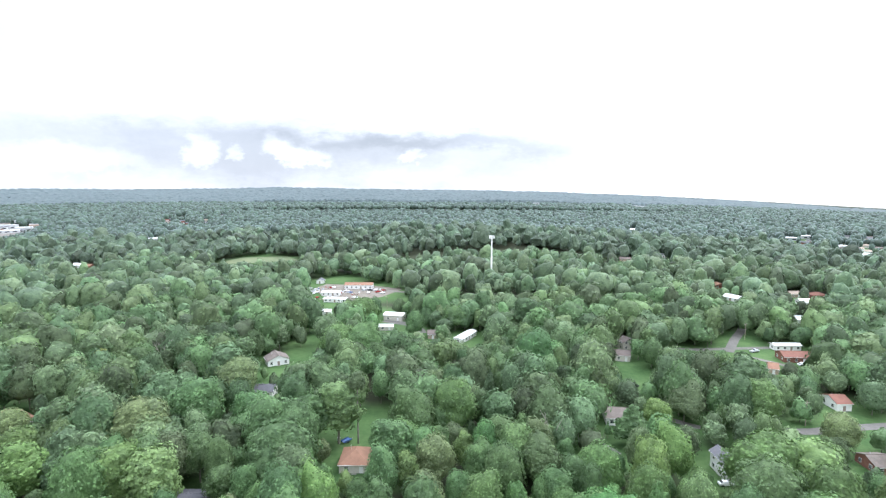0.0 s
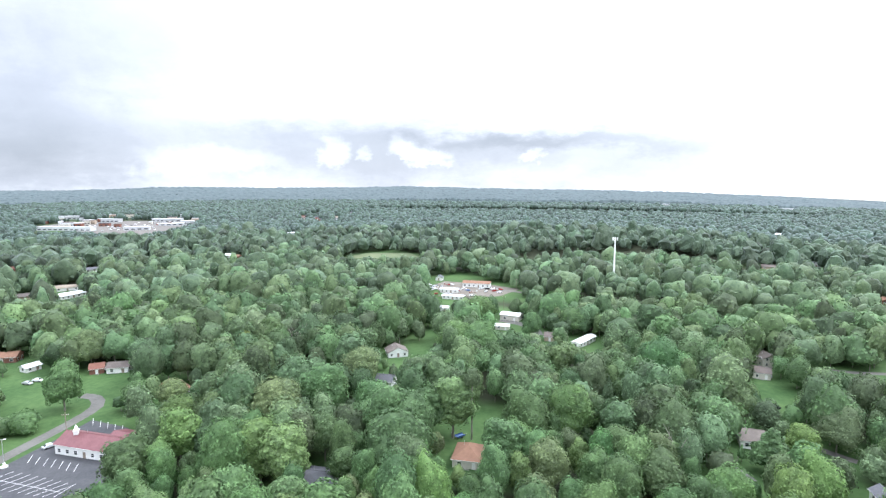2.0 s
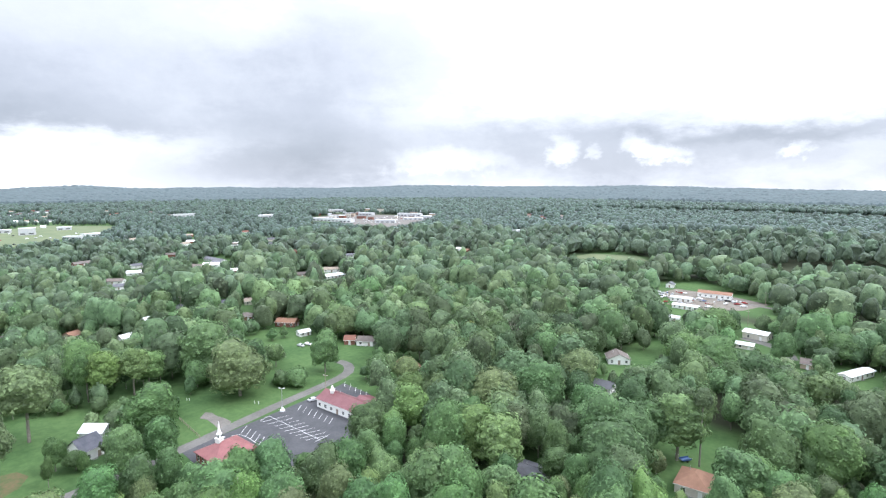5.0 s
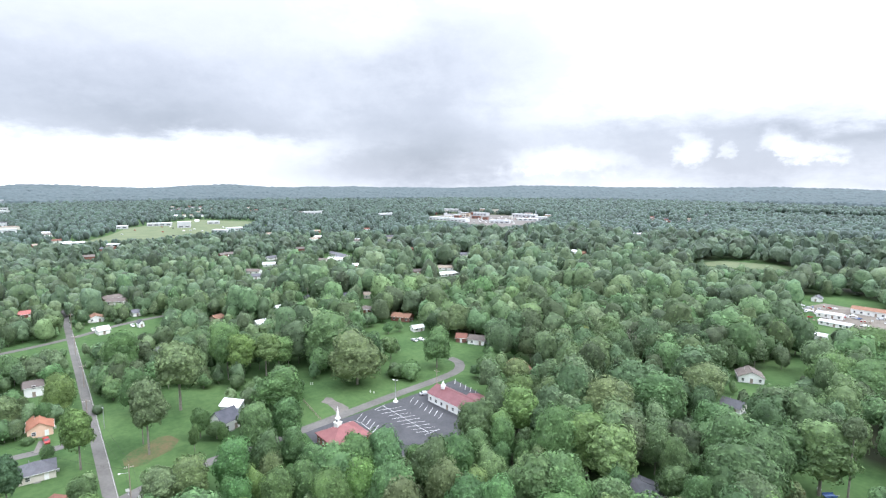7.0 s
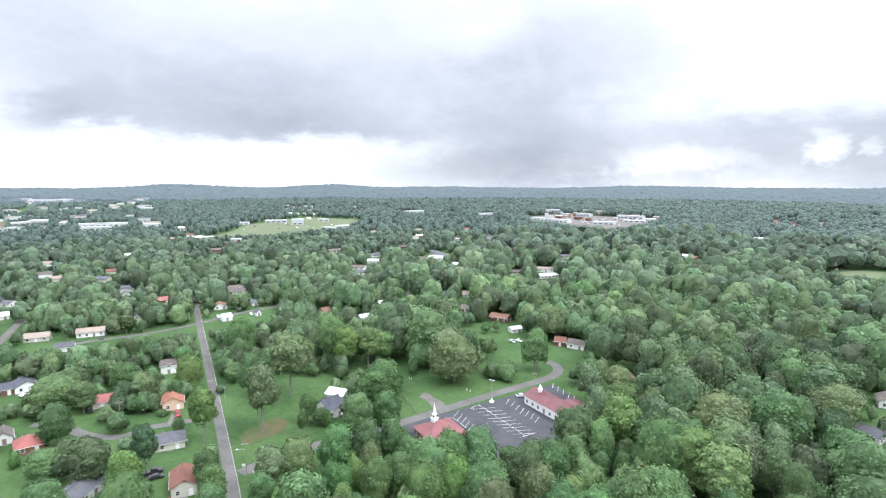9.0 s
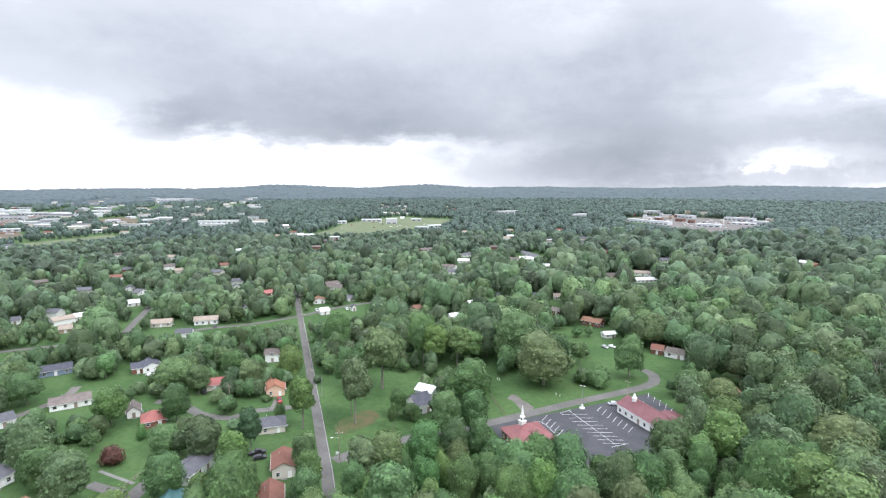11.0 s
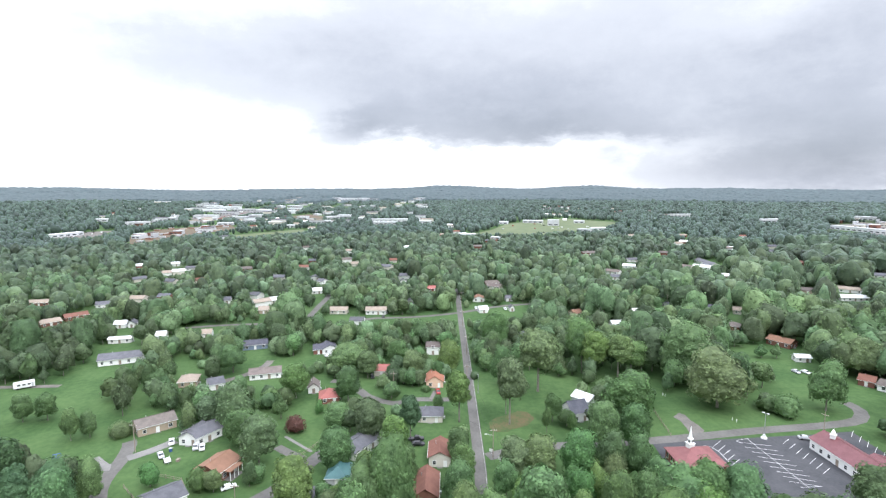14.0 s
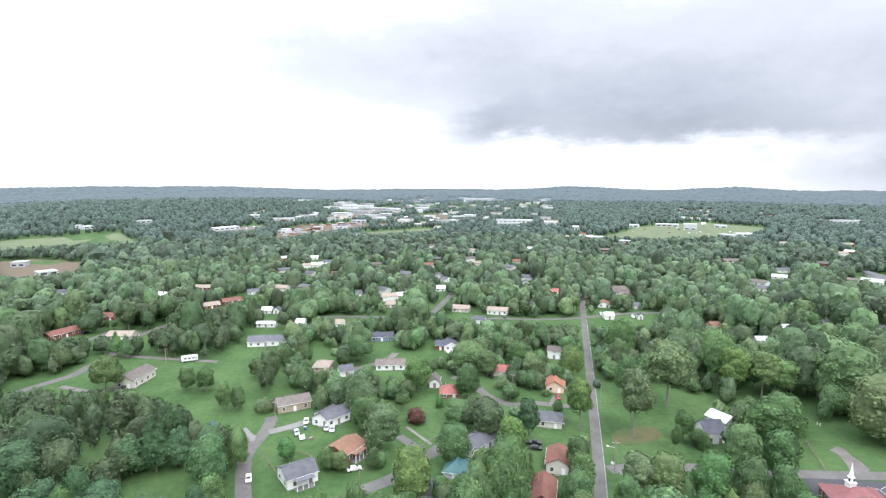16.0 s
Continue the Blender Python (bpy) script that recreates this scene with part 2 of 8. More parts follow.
ROOFS = {
    "membrane": material("pale_roof_membrane", ((0.42, 0.43, 0.44), (0.60, 0.61, 0.62)), 0.05, 0.8, vary="object", spread=0.2),
    "grey": material("grey_shingles", ((0.085, 0.085, 0.096), (0.135, 0.135, 0.15)), 0.5, 0.9, vary="object", spread=0.15),
    "dark": material("dark_shingles", ((0.055, 0.058, 0.075), (0.10, 0.10, 0.12)), 0.5, 0.85, vary="object", spread=0.15),
    "brown": material("brown_shingles", ((0.105, 0.088, 0.080), (0.165, 0.140, 0.125)), 0.5, 0.9, vary="object", spread=0.2),
    "rust": material("rust_shingles", ((0.15, 0.070, 0.053), (0.21, 0.10, 0.075)), 0.5, 0.9),
    "orange": material("orange_shingles", ((0.25, 0.105, 0.066), (0.32, 0.145, 0.092)), 0.5, 0.85),
    "clay": material("clay_shingles", ((0.19, 0.105, 0.07), (0.26, 0.145, 0.098)), 0.5, 0.85),
    "salmon": material("salmon_metal", ((0.27, 0.085, 0.075), (0.33, 0.12, 0.10)), 0.4, 0.5),
    "maroon": material("maroon_metal", ((0.125, 0.046, 0.052), (0.180, 0.074, 0.080)), 0.4, 0.5),
    "pink": material("pink_red_metal", ((0.180, 0.066, 0.068), (0.240, 0.096, 0.096)), 0.4, 0.5),
    "teal": material("teal_metal", ((0.045, 0.11, 0.115), (0.07, 0.15, 0.15)), 0.4, 0.45),
    "white": material("white_metal", ((0.66, 0.67, 0.68), (0.78, 0.79, 0.80)), 0.4, 0.45),
    "tan": material("tan_shingles", ((0.25, 0.205, 0.165), (0.33, 0.275, 0.225)), 0.5, 0.9),
}
GLASS = material("window_glass", ((0.03, 0.035, 0.04), (0.05, 0.055, 0.06)), 0.5, 0.08, spec=0.6)
WOOD = material("weathered_wood", ((0.20, 0.16, 0.13), (0.32, 0.27, 0.22)), 0.8, 0.9)
STEEL = material("galvanised_steel", ((0.45, 0.46, 0.48), (0.58, 0.59, 0.6)), 0.5, 0.45, metal=0.7)
RUBBER = material("rubber", ((0.02, 0.02, 0.02), (0.035, 0.035, 0.035)), 2.0, 0.8)
PAINTS = {
    "white": material("car_white", ((0.75, 0.75, 0.75), (0.8, 0.8, 0.8)), 0.5, 0.25, spec=0.5),
    "silver": material("car_silver", ((0.42, 0.43, 0.45), (0.5, 0.51, 0.52)), 0.5, 0.25, spec=0.5),
    "black": material("car_black", ((0.018, 0.018, 0.02), (0.03, 0.03, 0.035)), 0.5, 0.2, spec=0.5),
    "red": material("car_red", ((0.24, 0.022, 0.025), (0.30, 0.03, 0.03)), 0.5, 0.25, spec=0.5),
    "blue": material("car_blue", ((0.05, 0.10, 0.25), (0.07, 0.13, 0.3)), 0.5, 0.25, spec=0.5),
}


# ---- helpers for building ----
def mesh(name, verts, faces, mat, smooth=False):
    me = bpy.data.meshes.new(name)
    me.from_pydata([tuple(v) for v in verts], [], faces)
    me.materials.append(mat)
    if smooth:
        me.polygons.foreach_set("use_smooth", [True] * len(me.polygons))
    me.update()
    return me


def soup(name, verts, tris, mat, tone=None):
    """A large triangle mesh from arrays; tone: one number a vertex."""
    me = bpy.data.meshes.new(name)
    verts = np.asarray(verts, np.float32)
    tris = np.asarray(tris, np.int32)
    me.vertices.add(len(verts))
    me.vertices.foreach_set("co", verts.ravel())
    me.loops.add(tris.size)
    me.loops.foreach_set("vertex_index", tris.ravel())
    me.polygons.add(len(tris))
    me.polygons.foreach_set("loop_start", np.arange(0, tris.size, 3, dtype=np.int32))
    me.polygons.foreach_set("loop_total", np.full(len(tris), 3, np.int32))
    if tone is not None:
        me.attributes.new("tone", "FLOAT", "POINT").data.foreach_set("value", np.asarray(tone, np.float32))
    me.materials.append(mat)
    me.update()
    me.validate()
    return me


def part(name, me, parent, label=""):
    ob = new(name, me)
    ob.parent = parent
    if label:
        tagged(ob, label)
    return ob


def thing(name, x, y, turn=0.0, z=0.0):
    ob = new(name)
    ob.matrix_world = pose(x, y, z, 0, 0, turn)
    ob.empty_display_size = 0.5
    return ob


BOX = [(0, 3, 2, 1), (4, 5, 6, 7), (0, 1, 5, 4), (1, 2, 6, 5), (2, 3, 7, 6), (3, 0, 4, 7)]


def box(name, lo, hi, mat):
    (a, b, c), (d, e, f) = lo, hi
    return mesh(name, [(a, b, c), (d, b, c), (d, e, c), (a, e, c), (a, b, f), (d, b, f), (d, e, f), (a, e, f)], BOX, mat)


def tube(name, p0, p1, r0, r1, mat, sides=7):
    """A tapered round bar from p0 to p1, closed at both ends."""
    p0, p1 = Vector(p0), Vector(p1)
    q = (p1 - p0).to_track_quat("Z", "Y")
    vs = []
    for p, r in ((p0, r0), (p1, r1)):
        vs += [p + q @ Vector((r * math.cos(k * 2 * math.pi / sides), r * math.sin(k * 2 * math.pi / sides), 0)) for k in range(sides)]
    fs = [(k, (k + 1) % sides, sides + (k + 1) % sides, sides + k) for k in range(sides)]
    return mesh(name, vs, fs + [tuple(reversed(range(sides))), tuple(range(sides, 2 * sides))], mat, False)


OPEN = []          # (polygon in plan): ground kept clear of trees and in the camera's plain sight
BARE = []          # (x, y, radius): spots kept clear for buildings


# ---- ground ----
def land(x, y):
    """Height of the land: level round the town, low hills and one deep fall towards the horizon."""
    x, y = np.asarray(x, float), np.asarray(y, float)
    r = np.hypot(x, y)
    a = np.degrees(np.arctan2(-x, y))
    z = 0.0 * r
    for a0, r0, sa, sr, h in HILLS:
        z = z + h * np.exp(-((a - a0) / sa) ** 2 - ((r - r0) / sr) ** 2)
    return z


HILLS = ((118, 1900, 9, 520, 22), (131, 1700, 8, 600, 26), (121, 4600, 9, 700, 40), (134, 4600, 8, 700, 36), (84, 4650, 5, 500, 34), (70, 4650, 4, 500, 30),
         (38, 4650, 6, 500, 26), (17, 4650, 8, 500, 24), (28, 4700, 5, 400, 12), (0, 4650, 12, 400, 6), (58, 4650, 6, 500, 12), (100, 4600, 7, 400, 14),
         # the -118 fall is shaped to the camera's view of a haze-lost skyline
         (-48, 4600, 25, 1900, -118), (5, 790, 20, 150, 15), (-8, 640, 9, 110, 13))
rings = np.concatenate([[0, 30, 60, 100], np.geomspace(150, 4950, 90)])
ways = np.linspace(0, 2 * np.pi, 181)[:-1]
R, A = np.meshgrid(rings[1:], ways, indexing="ij")
gx, gy = -R * np.sin(A), R * np.cos(A)
gv = np.stack([gx, gy, land(gx, gy)], -1).reshape(-1, 3)
gv = np.vstack([[[0, 0, 0]], gv])
n_way, n_ring = len(ways), len(rings) - 1
idx = 1 + np.arange(n_ring * n_way).reshape(n_ring, n_way)
a, b = idx[:-1], idx[1:]
an, bn = np.roll(a, -1, 1), np.roll(b, -1, 1)
gt = np.concatenate([np.stack([a, an, bn], -1).reshape(-1, 3), np.stack([a, bn, b], -1).reshape(-1, 3),
                     np.stack([np.zeros(n_way, int), np.roll(idx[0], -1), idx[0]], -1)])
gt = gt[:, ::-1]
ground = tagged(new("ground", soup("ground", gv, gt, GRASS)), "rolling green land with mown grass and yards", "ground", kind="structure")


def patch(name, points, mat, z, label, category="ground", open_too=True):
    """A thin sheet on the ground with the given outline."""
    vs = [(x, y, float(land(x, y)) + z) for x, y in points] + [(x, y, float(land(x, y)) - 0.3) for x, y in points]
    n = len(points)
    me = mesh(name, vs, [tuple(range(n))] + [(k, k + n, (k + 1) % n + n, (k + 1) % n) for k in range(n)], mat)
    bm = bmesh.new()
    bm.from_mesh(me)
    bmesh.ops.recalc_face_normals(bm, faces=bm.faces)
    bmesh.ops.triangulate(bm, faces=bm.faces)
    bm.to_mesh(me)
    bm.free()
    if open_too:
        OPEN.append(points)
    return tagged(new(name, me), label, category, kind="structure")


def smooth_line(points, step=8.0):
    """A rounded line through the given points of the plan."""
    ps = [Vector((*p, 0)) for p in points]
    res = []
    for i in range(len(ps) - 1):
        p0, p1, p2, p3 = ps[max(i - 1, 0)], ps[i], ps[i + 1], ps[min(i + 2, len(ps) - 1)]
        n = max(2, int((p2 - p1).length / step))
        for k in range(n):
            t = k / n
            res.append(0.5 * ((2 * p1) + (p2 - p0) * t + (2 * p0 - 5 * p1 + 4 * p2 - p3) * t * t + (3 * p1 - p0 - 3 * p2 + p3) * t ** 3))
    return res + [ps[-1]]


ROADS = [0]
CLEAR_TO = 430.0      # farther lanes lie half hidden by trees


def strip(name, line, width, mat, z, shift=0.0):
    vs, fs = [], []
    for i, p in enumerate(line):
        d = (line[min(i + 1, len(line) - 1)] - line[max(i - 1, 0)]).normalized()
        s = Vector((-d.y, d.x, 0))
        for q in (p + s * (shift + width / 2), p + s * (shift - width / 2)):
            vs.append((q.x, q.y, float(land(q.x, q.y)) + z))
        if i:
            k = 2 * i
            fs.append((k - 2, k - 1, k + 1, k))
    me = mesh(name, vs, fs, mat)
    return me


def road(points, width, mat=None, label="", lines=False, clear=True, name="road"):
    ROADS[0] += 1
    z = 0.04 + 0.006 * (ROADS[0] % 18)
    line = smooth_line(points)
    ob = tagged(new(name, strip(name, line, width, mat or OLD_ASPHALT, z)), label or "worn grey asphalt lane between lawns", name, kind="structure")
    if lines:
        part("edge_line", strip("edge_line", line, 0.10, LINE_PAINT, z + 0.012, -width / 2 + 0.25), ob, "white painted edge line")
    if clear:
        for i in range(len(line) - 1):
            if line[i].length > CLEAR_TO:
                continue
            d = (line[i + 1] - line[i]).normalized()
            s = Vector((-d.y, d.x, 0)) * (width * 0.5 + 0.5)
            OPEN.append([(q.x, q.y) for q in (line[i] + s, line[i + 1] + s, line[i + 1] - s, line[i] - s)])
    return ob


# ---- houses ----
def gable_shell(w, d, h, rise, along):
    """Walls of a w by d house, closed up to a ridge that runs along x or along y."""
    x, y = w / 2, d / 2
    v = [(-x, -y, 0), (x, -y, 0), (x, y, 0), (-x, y, 0), (-x, -y, h), (x, -y, h), (x, y, h), (-x, y, h)]
    if along == "x":
        v += [(-x, 0, h + rise), (x, 0, h + rise)]
        f = [(0, 1, 5, 4), (1, 2, 6, 9, 5), (2, 3, 7, 6), (3, 0, 4, 8, 7), (4, 5, 9, 8), (6, 7, 8, 9)]
    else:
        v += [(0, -y, h + rise), (0, y, h + rise)]
        f = [(0, 1, 5, 8, 4), (1, 2, 6, 5), (2, 3, 7, 9, 6), (3, 0, 4, 7), (5, 6, 9, 8), (7, 4, 8, 9)]
    return v, f


def roof_mesh(w, d, h, rise, kind, mat, over=0.45, thick=0.16):
    """A roof with eaves: two slopes with their ridge along x or y, or four hipped slopes."""
    x, y = w / 2 + over, d / 2 + over
    if kind == "hip":
        run = min(x, y) * 0.95
        top = [(-x + run, 0, 0), (x - run, 0, 0)] if x >= y else [(0, -y + run, 0), (0, y - run, 0)]
        drop = h - rise * over / min(w, d) * 2
        up = [(-x, -y, drop), (x, -y, drop), (x, y, drop), (-x, y, drop)] + [(a, b, h + rise) for a, b, _ in top]
        f = [(0, 1, 5, 4), (1, 2, 5), (2, 3, 4, 5), (3, 0, 4)] if x >= y else [(0, 1, 4), (1, 2, 5, 4), (2, 3, 5), (3, 0, 4, 5)]
        n = len(up)
        v = [(a, b, c + thick) for a, b, c in up] + up[:4]
        f += [(k, n + k, n + (k + 1) % 4, (k + 1) % 4) for k in range(4)] + [(n, n + 3, n + 2, n + 1)]
        return mesh("roof", v, f, mat)
    half = d / 2 if kind == "x" else w / 2
    drop = h - rise * over / half
    if kind == "x":
        sec = [(-y, drop), (0, h + rise), (y, drop)]
        ends = (-x, x)
        pt = lambda e, s, t: (e, s, t)
    else:
        sec = [(-x, drop), (0, h + rise), (x, drop)]
        ends = (-y, y)
        pt = lambda e, s, t: (s, e, t)
    v = []
    for e in ends:
        v += [pt(e, s, t + 0.02) for s, t in sec] + [pt(e, s, t + thick) for s, t in sec]
    f = [(0, 1, 4, 3), (1, 2, 5, 4), (6, 9, 10, 7), (7, 10, 11, 8), (3, 4, 10, 9), (4, 5, 11, 10), (0, 6, 7, 1), (1, 7, 8, 2), (0, 3, 9, 6), (2, 8, 11, 5)]
    me = mesh("roof", v, f, mat)
    bm = bmesh.new()
    bm.from_mesh(me)
    bmesh.ops.recalc_face_normals(bm, faces=bm.faces)
    bm.to_mesh(me)
    bm.free()
    return me


def opening(parent, name, side, at, z, w, h, half, mat_frame):
    """A framed window or a door on one wall: side is 'front', 'back', 'left' or 'right' of the house."""
    ob = part(name, box(name, (-w / 2 - 0.12, -0.05, -0.12), (w / 2 + 0.12, 0.03, h + 0.12), mat_frame), parent)
    sx, sy = half
    m = {"front": pose(at, -sy, z), "back": pose(at, sy, z, 0, 0, 180), "left": pose(-sx, at, z, 0, 0, -90), "right": pose(sx, at, z, 0, 0, 90)}[side]
    ob.matrix_basis = m
    if name == "window":
        part("pane", box("pane", (-w / 2, -0.075, 0.0), (w / 2, -0.055, h), GLASS), ob, "dark reflecting glass pane")
        part("glazing_bar", box("glazing_bar", (-w / 2, -0.085, h / 2 - 0.04), (w / 2, -0.06, h / 2 + 0.04), mat_frame), ob)
    return ob


def house(x, y, turn, w, d, h=2.7, rise=1.7, roof="x", wall="white", tile="grey", label="", detail=2, chimney=False, porch=False, name="house", group="", category="house"):
    """A small house: walls, roof, windows, a door; turn: degrees of its front from facing -y."""
    z = float(land(x, y))
    top = thing(name, x, y, turn, z)
    rnd = random.Random(int(x * 13 + y * 7))
    v, f = gable_shell(w, d, h, rise, "y" if roof == "y" else "x")
    if roof == "hip":
        v, f = v[:8], [(0, 1, 5, 4), (1, 2, 6, 5), (2, 3, 7, 6), (3, 0, 4, 7), (4, 5, 6, 7)]
    v = [(a, b, c - 0.6 if c == 0 else c) for a, b, c in v]
    part("wall", mesh("wall", v, f, WALLS[wall]), top)
    part("roof", roof_mesh(w, d, h, rise, roof, ROOFS[tile]), top)
    trim = WHITE
    if detail:
        stories = [0.9] if h < 4.2 else [0.9, 3.6]
        for side, span in (("front", w), ("left", d), ("right", d)):
            n = max(1, int(span / (3.4 if detail > 1 else 5.0)))
            for s in stories:
                for k in range(n):
                    at = (k + 0.5) / n * span - span / 2
                    if side == "front" and s == 0.9 and k == n // 2:
                        opening(top, "door", side, at, 0.05, 0.95, 2.0, (w / 2, d / 2), WOOD if wall == "white" else trim)
                    else:
                        opening(top, "window", side, at, s, 1.0 + 0.3 * rnd.random(), 1.2, (w / 2, d / 2), trim)
    if chimney:
        part("chimney", box("chimney", (w * 0.18, -0.35, h), (w * 0.18 + 0.8, 0.35, h + rise + 0.9), WALLS["brick"]), top, "red brick chimney")
    if detail > 1:
        part("vent_pipe", tube("vent_pipe", (-w * 0.2, d * 0.12, h), (-w * 0.2, d * 0.12, h + rise + 0.45), 0.07, 0.07, STEEL, 6), top)
        part("step", box("step", (-0.9, -d / 2 - 0.9, -0.5), (0.9, -d / 2 - 0.06, 0.04), CONCRETE), top)
        part("air_conditioner", box("air_conditioner", (w / 2 + 0.25, -0.4, -0.3), (w / 2 + 1.0, 0.4, 0.75), STEEL), top)
        part("foundation", box("foundation", (-w / 2 - 0.04, -d / 2 - 0.04, -0.6), (w / 2 + 0.04, d / 2 + 0.04, 0.03), CONCRETE), top)
        if roof != "hip":
            ridge = ((-w / 2 - 0.45, -0.14, h + rise + 0.10), (w / 2 + 0.45, 0.14, h + rise + 0.20)) if roof == "x" else ((-0.14, -d / 2 - 0.45, h + rise + 0.10), (0.14, d / 2 + 0.45, h + rise + 0.20))
            part("ridge_cap", box("ridge_cap", *ridge, ROOFS[tile]), top)
        for s in (-1, 1):
            if roof != "y":
                part("gutter", box("gutter", (-w / 2 - 0.45, s * (d / 2 + 0.47) - 0.06, h - rise * 0.9 / d - 0.06), (w / 2 + 0.45, s * (d / 2 + 0.47) + 0.06, h - rise * 0.9 / d + 0.08), trim), top)
            else:
                part("gutter", box("gutter", (s * (w / 2 + 0.47) - 0.06, -d / 2 - 0.45, h - rise * 0.9 / w - 0.06), (s * (w / 2 + 0.47) + 0.06, d / 2 + 0.45, h - rise * 0.9 / w + 0.08), trim), top)
    if porch:
        px = w * 0.3
        part("porch_roof", box("porch_roof", (-px, -d / 2 - 2.6, h - 0.35), (px, -d / 2 + 0.1, h - 0.2), ROOFS[tile]), top)
        for k in (-1, -0.33, 0.33, 1):
            part("porch_post", box("porch_post", (k * (px - 0.2) - 0.09, -d / 2 - 2.5, 0), (k * (px - 0.2) + 0.09, -d / 2 - 2.32, h - 0.34), WHITE), top)
        part("porch_floor", box("porch_floor", (-px, -d / 2 - 2.7, -0.4), (px, -d / 2, 0.15), CONCRETE), top)
    words = {"x": "gabled", "y": "gabled", "hip": "hipped"}[roof]
    tagged(top, label or f"{wall} single-storey house under a {tile} {words} roof", category, group or "houses of the town")
    BARE.append((x, y, max(w, d) * 0.5 + 1.5))
    return top


def car(x, y, turn, paint="white", kind="car", label=""):
    z = float(land(x, y))
    top = thing(kind, x, y, turn, z + 0.12)
    long, tall = (4.6, 1.45) if kind == "car" else (5.6, 1.8)
    p = PAINTS[paint]
    if kind == "car":
        sec = [(-2.3, 0.25), (2.3, 0.25), (2.3, 0.72), (1.25, 0.85), (0.55, 1.4), (-1.1, 1.42), (-1.8, 0.95), (-2.3, 0.88)]
    else:
        sec = [(-2.8, 0.35), (2.8, 0.35), (2.8, 0.95), (1.5, 1.08), (0.9, 1.75), (-0.5, 1.75), (-0.7, 1.0), (-2.8, 1.0)]
    n = len(sec)
    vs = [(a, s * (0.88 if b < 1.1 else 0.7), b) for s in (-1, 1) for a, b in sec]
    fs = [tuple(range(n)), tuple(reversed(range(n, 2 * n)))] + [(k, k + n, (k + 1) % n + n, (k + 1) % n) for k in range(n)]
    me = mesh("body", vs, fs, p)
    bm = bmesh.new()
    bm.from_mesh(me)
    bmesh.ops.recalc_face_normals(bm, faces=bm.faces)
    bmesh.ops.bevel(bm, geom=list(bm.edges), offset=0.06, segments=1, affect="EDGES")
    bm.to_mesh(me)
    bm.free()
    part("body", me, top)
    (a0, b0), (a1, b1) = sec[3], sec[4]
    part("windscreen", mesh("windscreen", [(a0 - 0.02, -0.72, b0 + 0.06), (a0 - 0.02, 0.72, b0 + 0.06), (a1 + 0.06, 0.62, b1 - 0.02), (a1 + 0.06, -0.62, b1 - 0.02),
                                           (a0 - 0.1, -0.72, b0), (a0 - 0.1, 0.72, b0), (a1, 0.62, b1 - 0.06), (a1, -0.62, b1 - 0.06)], BOX, GLASS), top)
    (a2, b2), (a3, b3) = sec[5], sec[6]
    part("rear_window", mesh("rear_window", [(a2 - 0.06, -0.6, b2 - 0.03), (a2 - 0.06, 0.6, b2 - 0.03), (a3 - 0.03, 0.7, b3 + 0.08), (a3 - 0.03, -0.7, b3 + 0.08),
                                             (a2, -0.6, b2 - 0.08), (a2, 0.6, b2 - 0.08), (a3 + 0.05, 0.7, b3), (a3 + 0.05, -0.7, b3)], BOX, GLASS), top)
    for a in (-long * 0.3, long * 0.3):
        for s in (-0.82, 0.82):
            part("wheel", tube("wheel", (a, s - 0.1, 0.22), (a, s + 0.1, 0.22), 0.34, 0.34, RUBBER, 10), top)
    return tagged(top, label or f"{paint} {'pickup truck' if kind == 'pickup' else 'sedan'} parked on the drive", kind, "parked vehicles")


def utility_pole(x, y, tall=10.5, turn=0.0, lamp=False):
    z = float(land(x, y))
    top = thing("utility_pole", x, y, turn, z)
    part("pole", tube("pole", (0, 0, -0.5), (0, 0, tall), 0.17, 0.11, WOOD, 8), top)
    part("crossarm", box("crossarm", (-1.25, -0.07, tall - 1.0), (1.25, 0.07, tall - 0.86), WOOD), top)
    for k in (-1.1, -0.5, 0.5, 1.1):
        part("insulator", tube("insulator", (k, 0, tall - 0.86), (k, 0, tall - 0.64), 0.06, 0.04, WHITE, 6), top)
    if lamp:
        part("lamp_arm", tube("lamp_arm", (0, 0, tall - 2.6), (-2.2, 0, tall - 2.2), 0.05, 0.04, STEEL, 6), top)
        part("lamp_head", box("lamp_head", (-2.8, -0.15, tall - 2.3), (-2.1, 0.15, tall - 2.12), WHITE), top)
    tagged(top, "tall weathered wooden utility pole with a crossarm", "utility pole", "utility poles")
    BARE.append((x, y, 1.0))
    return top


def cables(points, z, sags=1.2, heights=(0.0,), shifts=(-1.1, 1.1)):
    """Sagging wires from pole to pole."""
    for s in shifts:
        cu = bpy.data.curves.new("power_line", "CURVE")
        cu.dimensions, cu.bevel_depth, cu.bevel_resolution = "3D", 0.022, 0
        pts = []
        for i in range(len(points) - 1):
            p, q = Vector((*points[i], z)), Vector((*points[i + 1], z))
            d = (q - p).normalized()
            off = Vector((-d.y, d.x, 0)) * s
            for k in range(8):
                t = k / 8
                pts.append(p.lerp(q, t) + off - Vector((0, 0, 4 * sags * t * (1 - t))))
        pts.append(Vector((*points[-1], z)) + off)
        sp = cu.splines.new("POLY")
        sp.points.add(len(pts) - 1)
        for a, p in zip(sp.points, pts):
            a.co = (*p, 1)
        cu.materials.append(RUBBER)
        tagged(new("power_line", cu), "thin black power cable slung between wooden poles", "cable", "power lines")


ASPHALT_WORN = OLD_ASPHALT


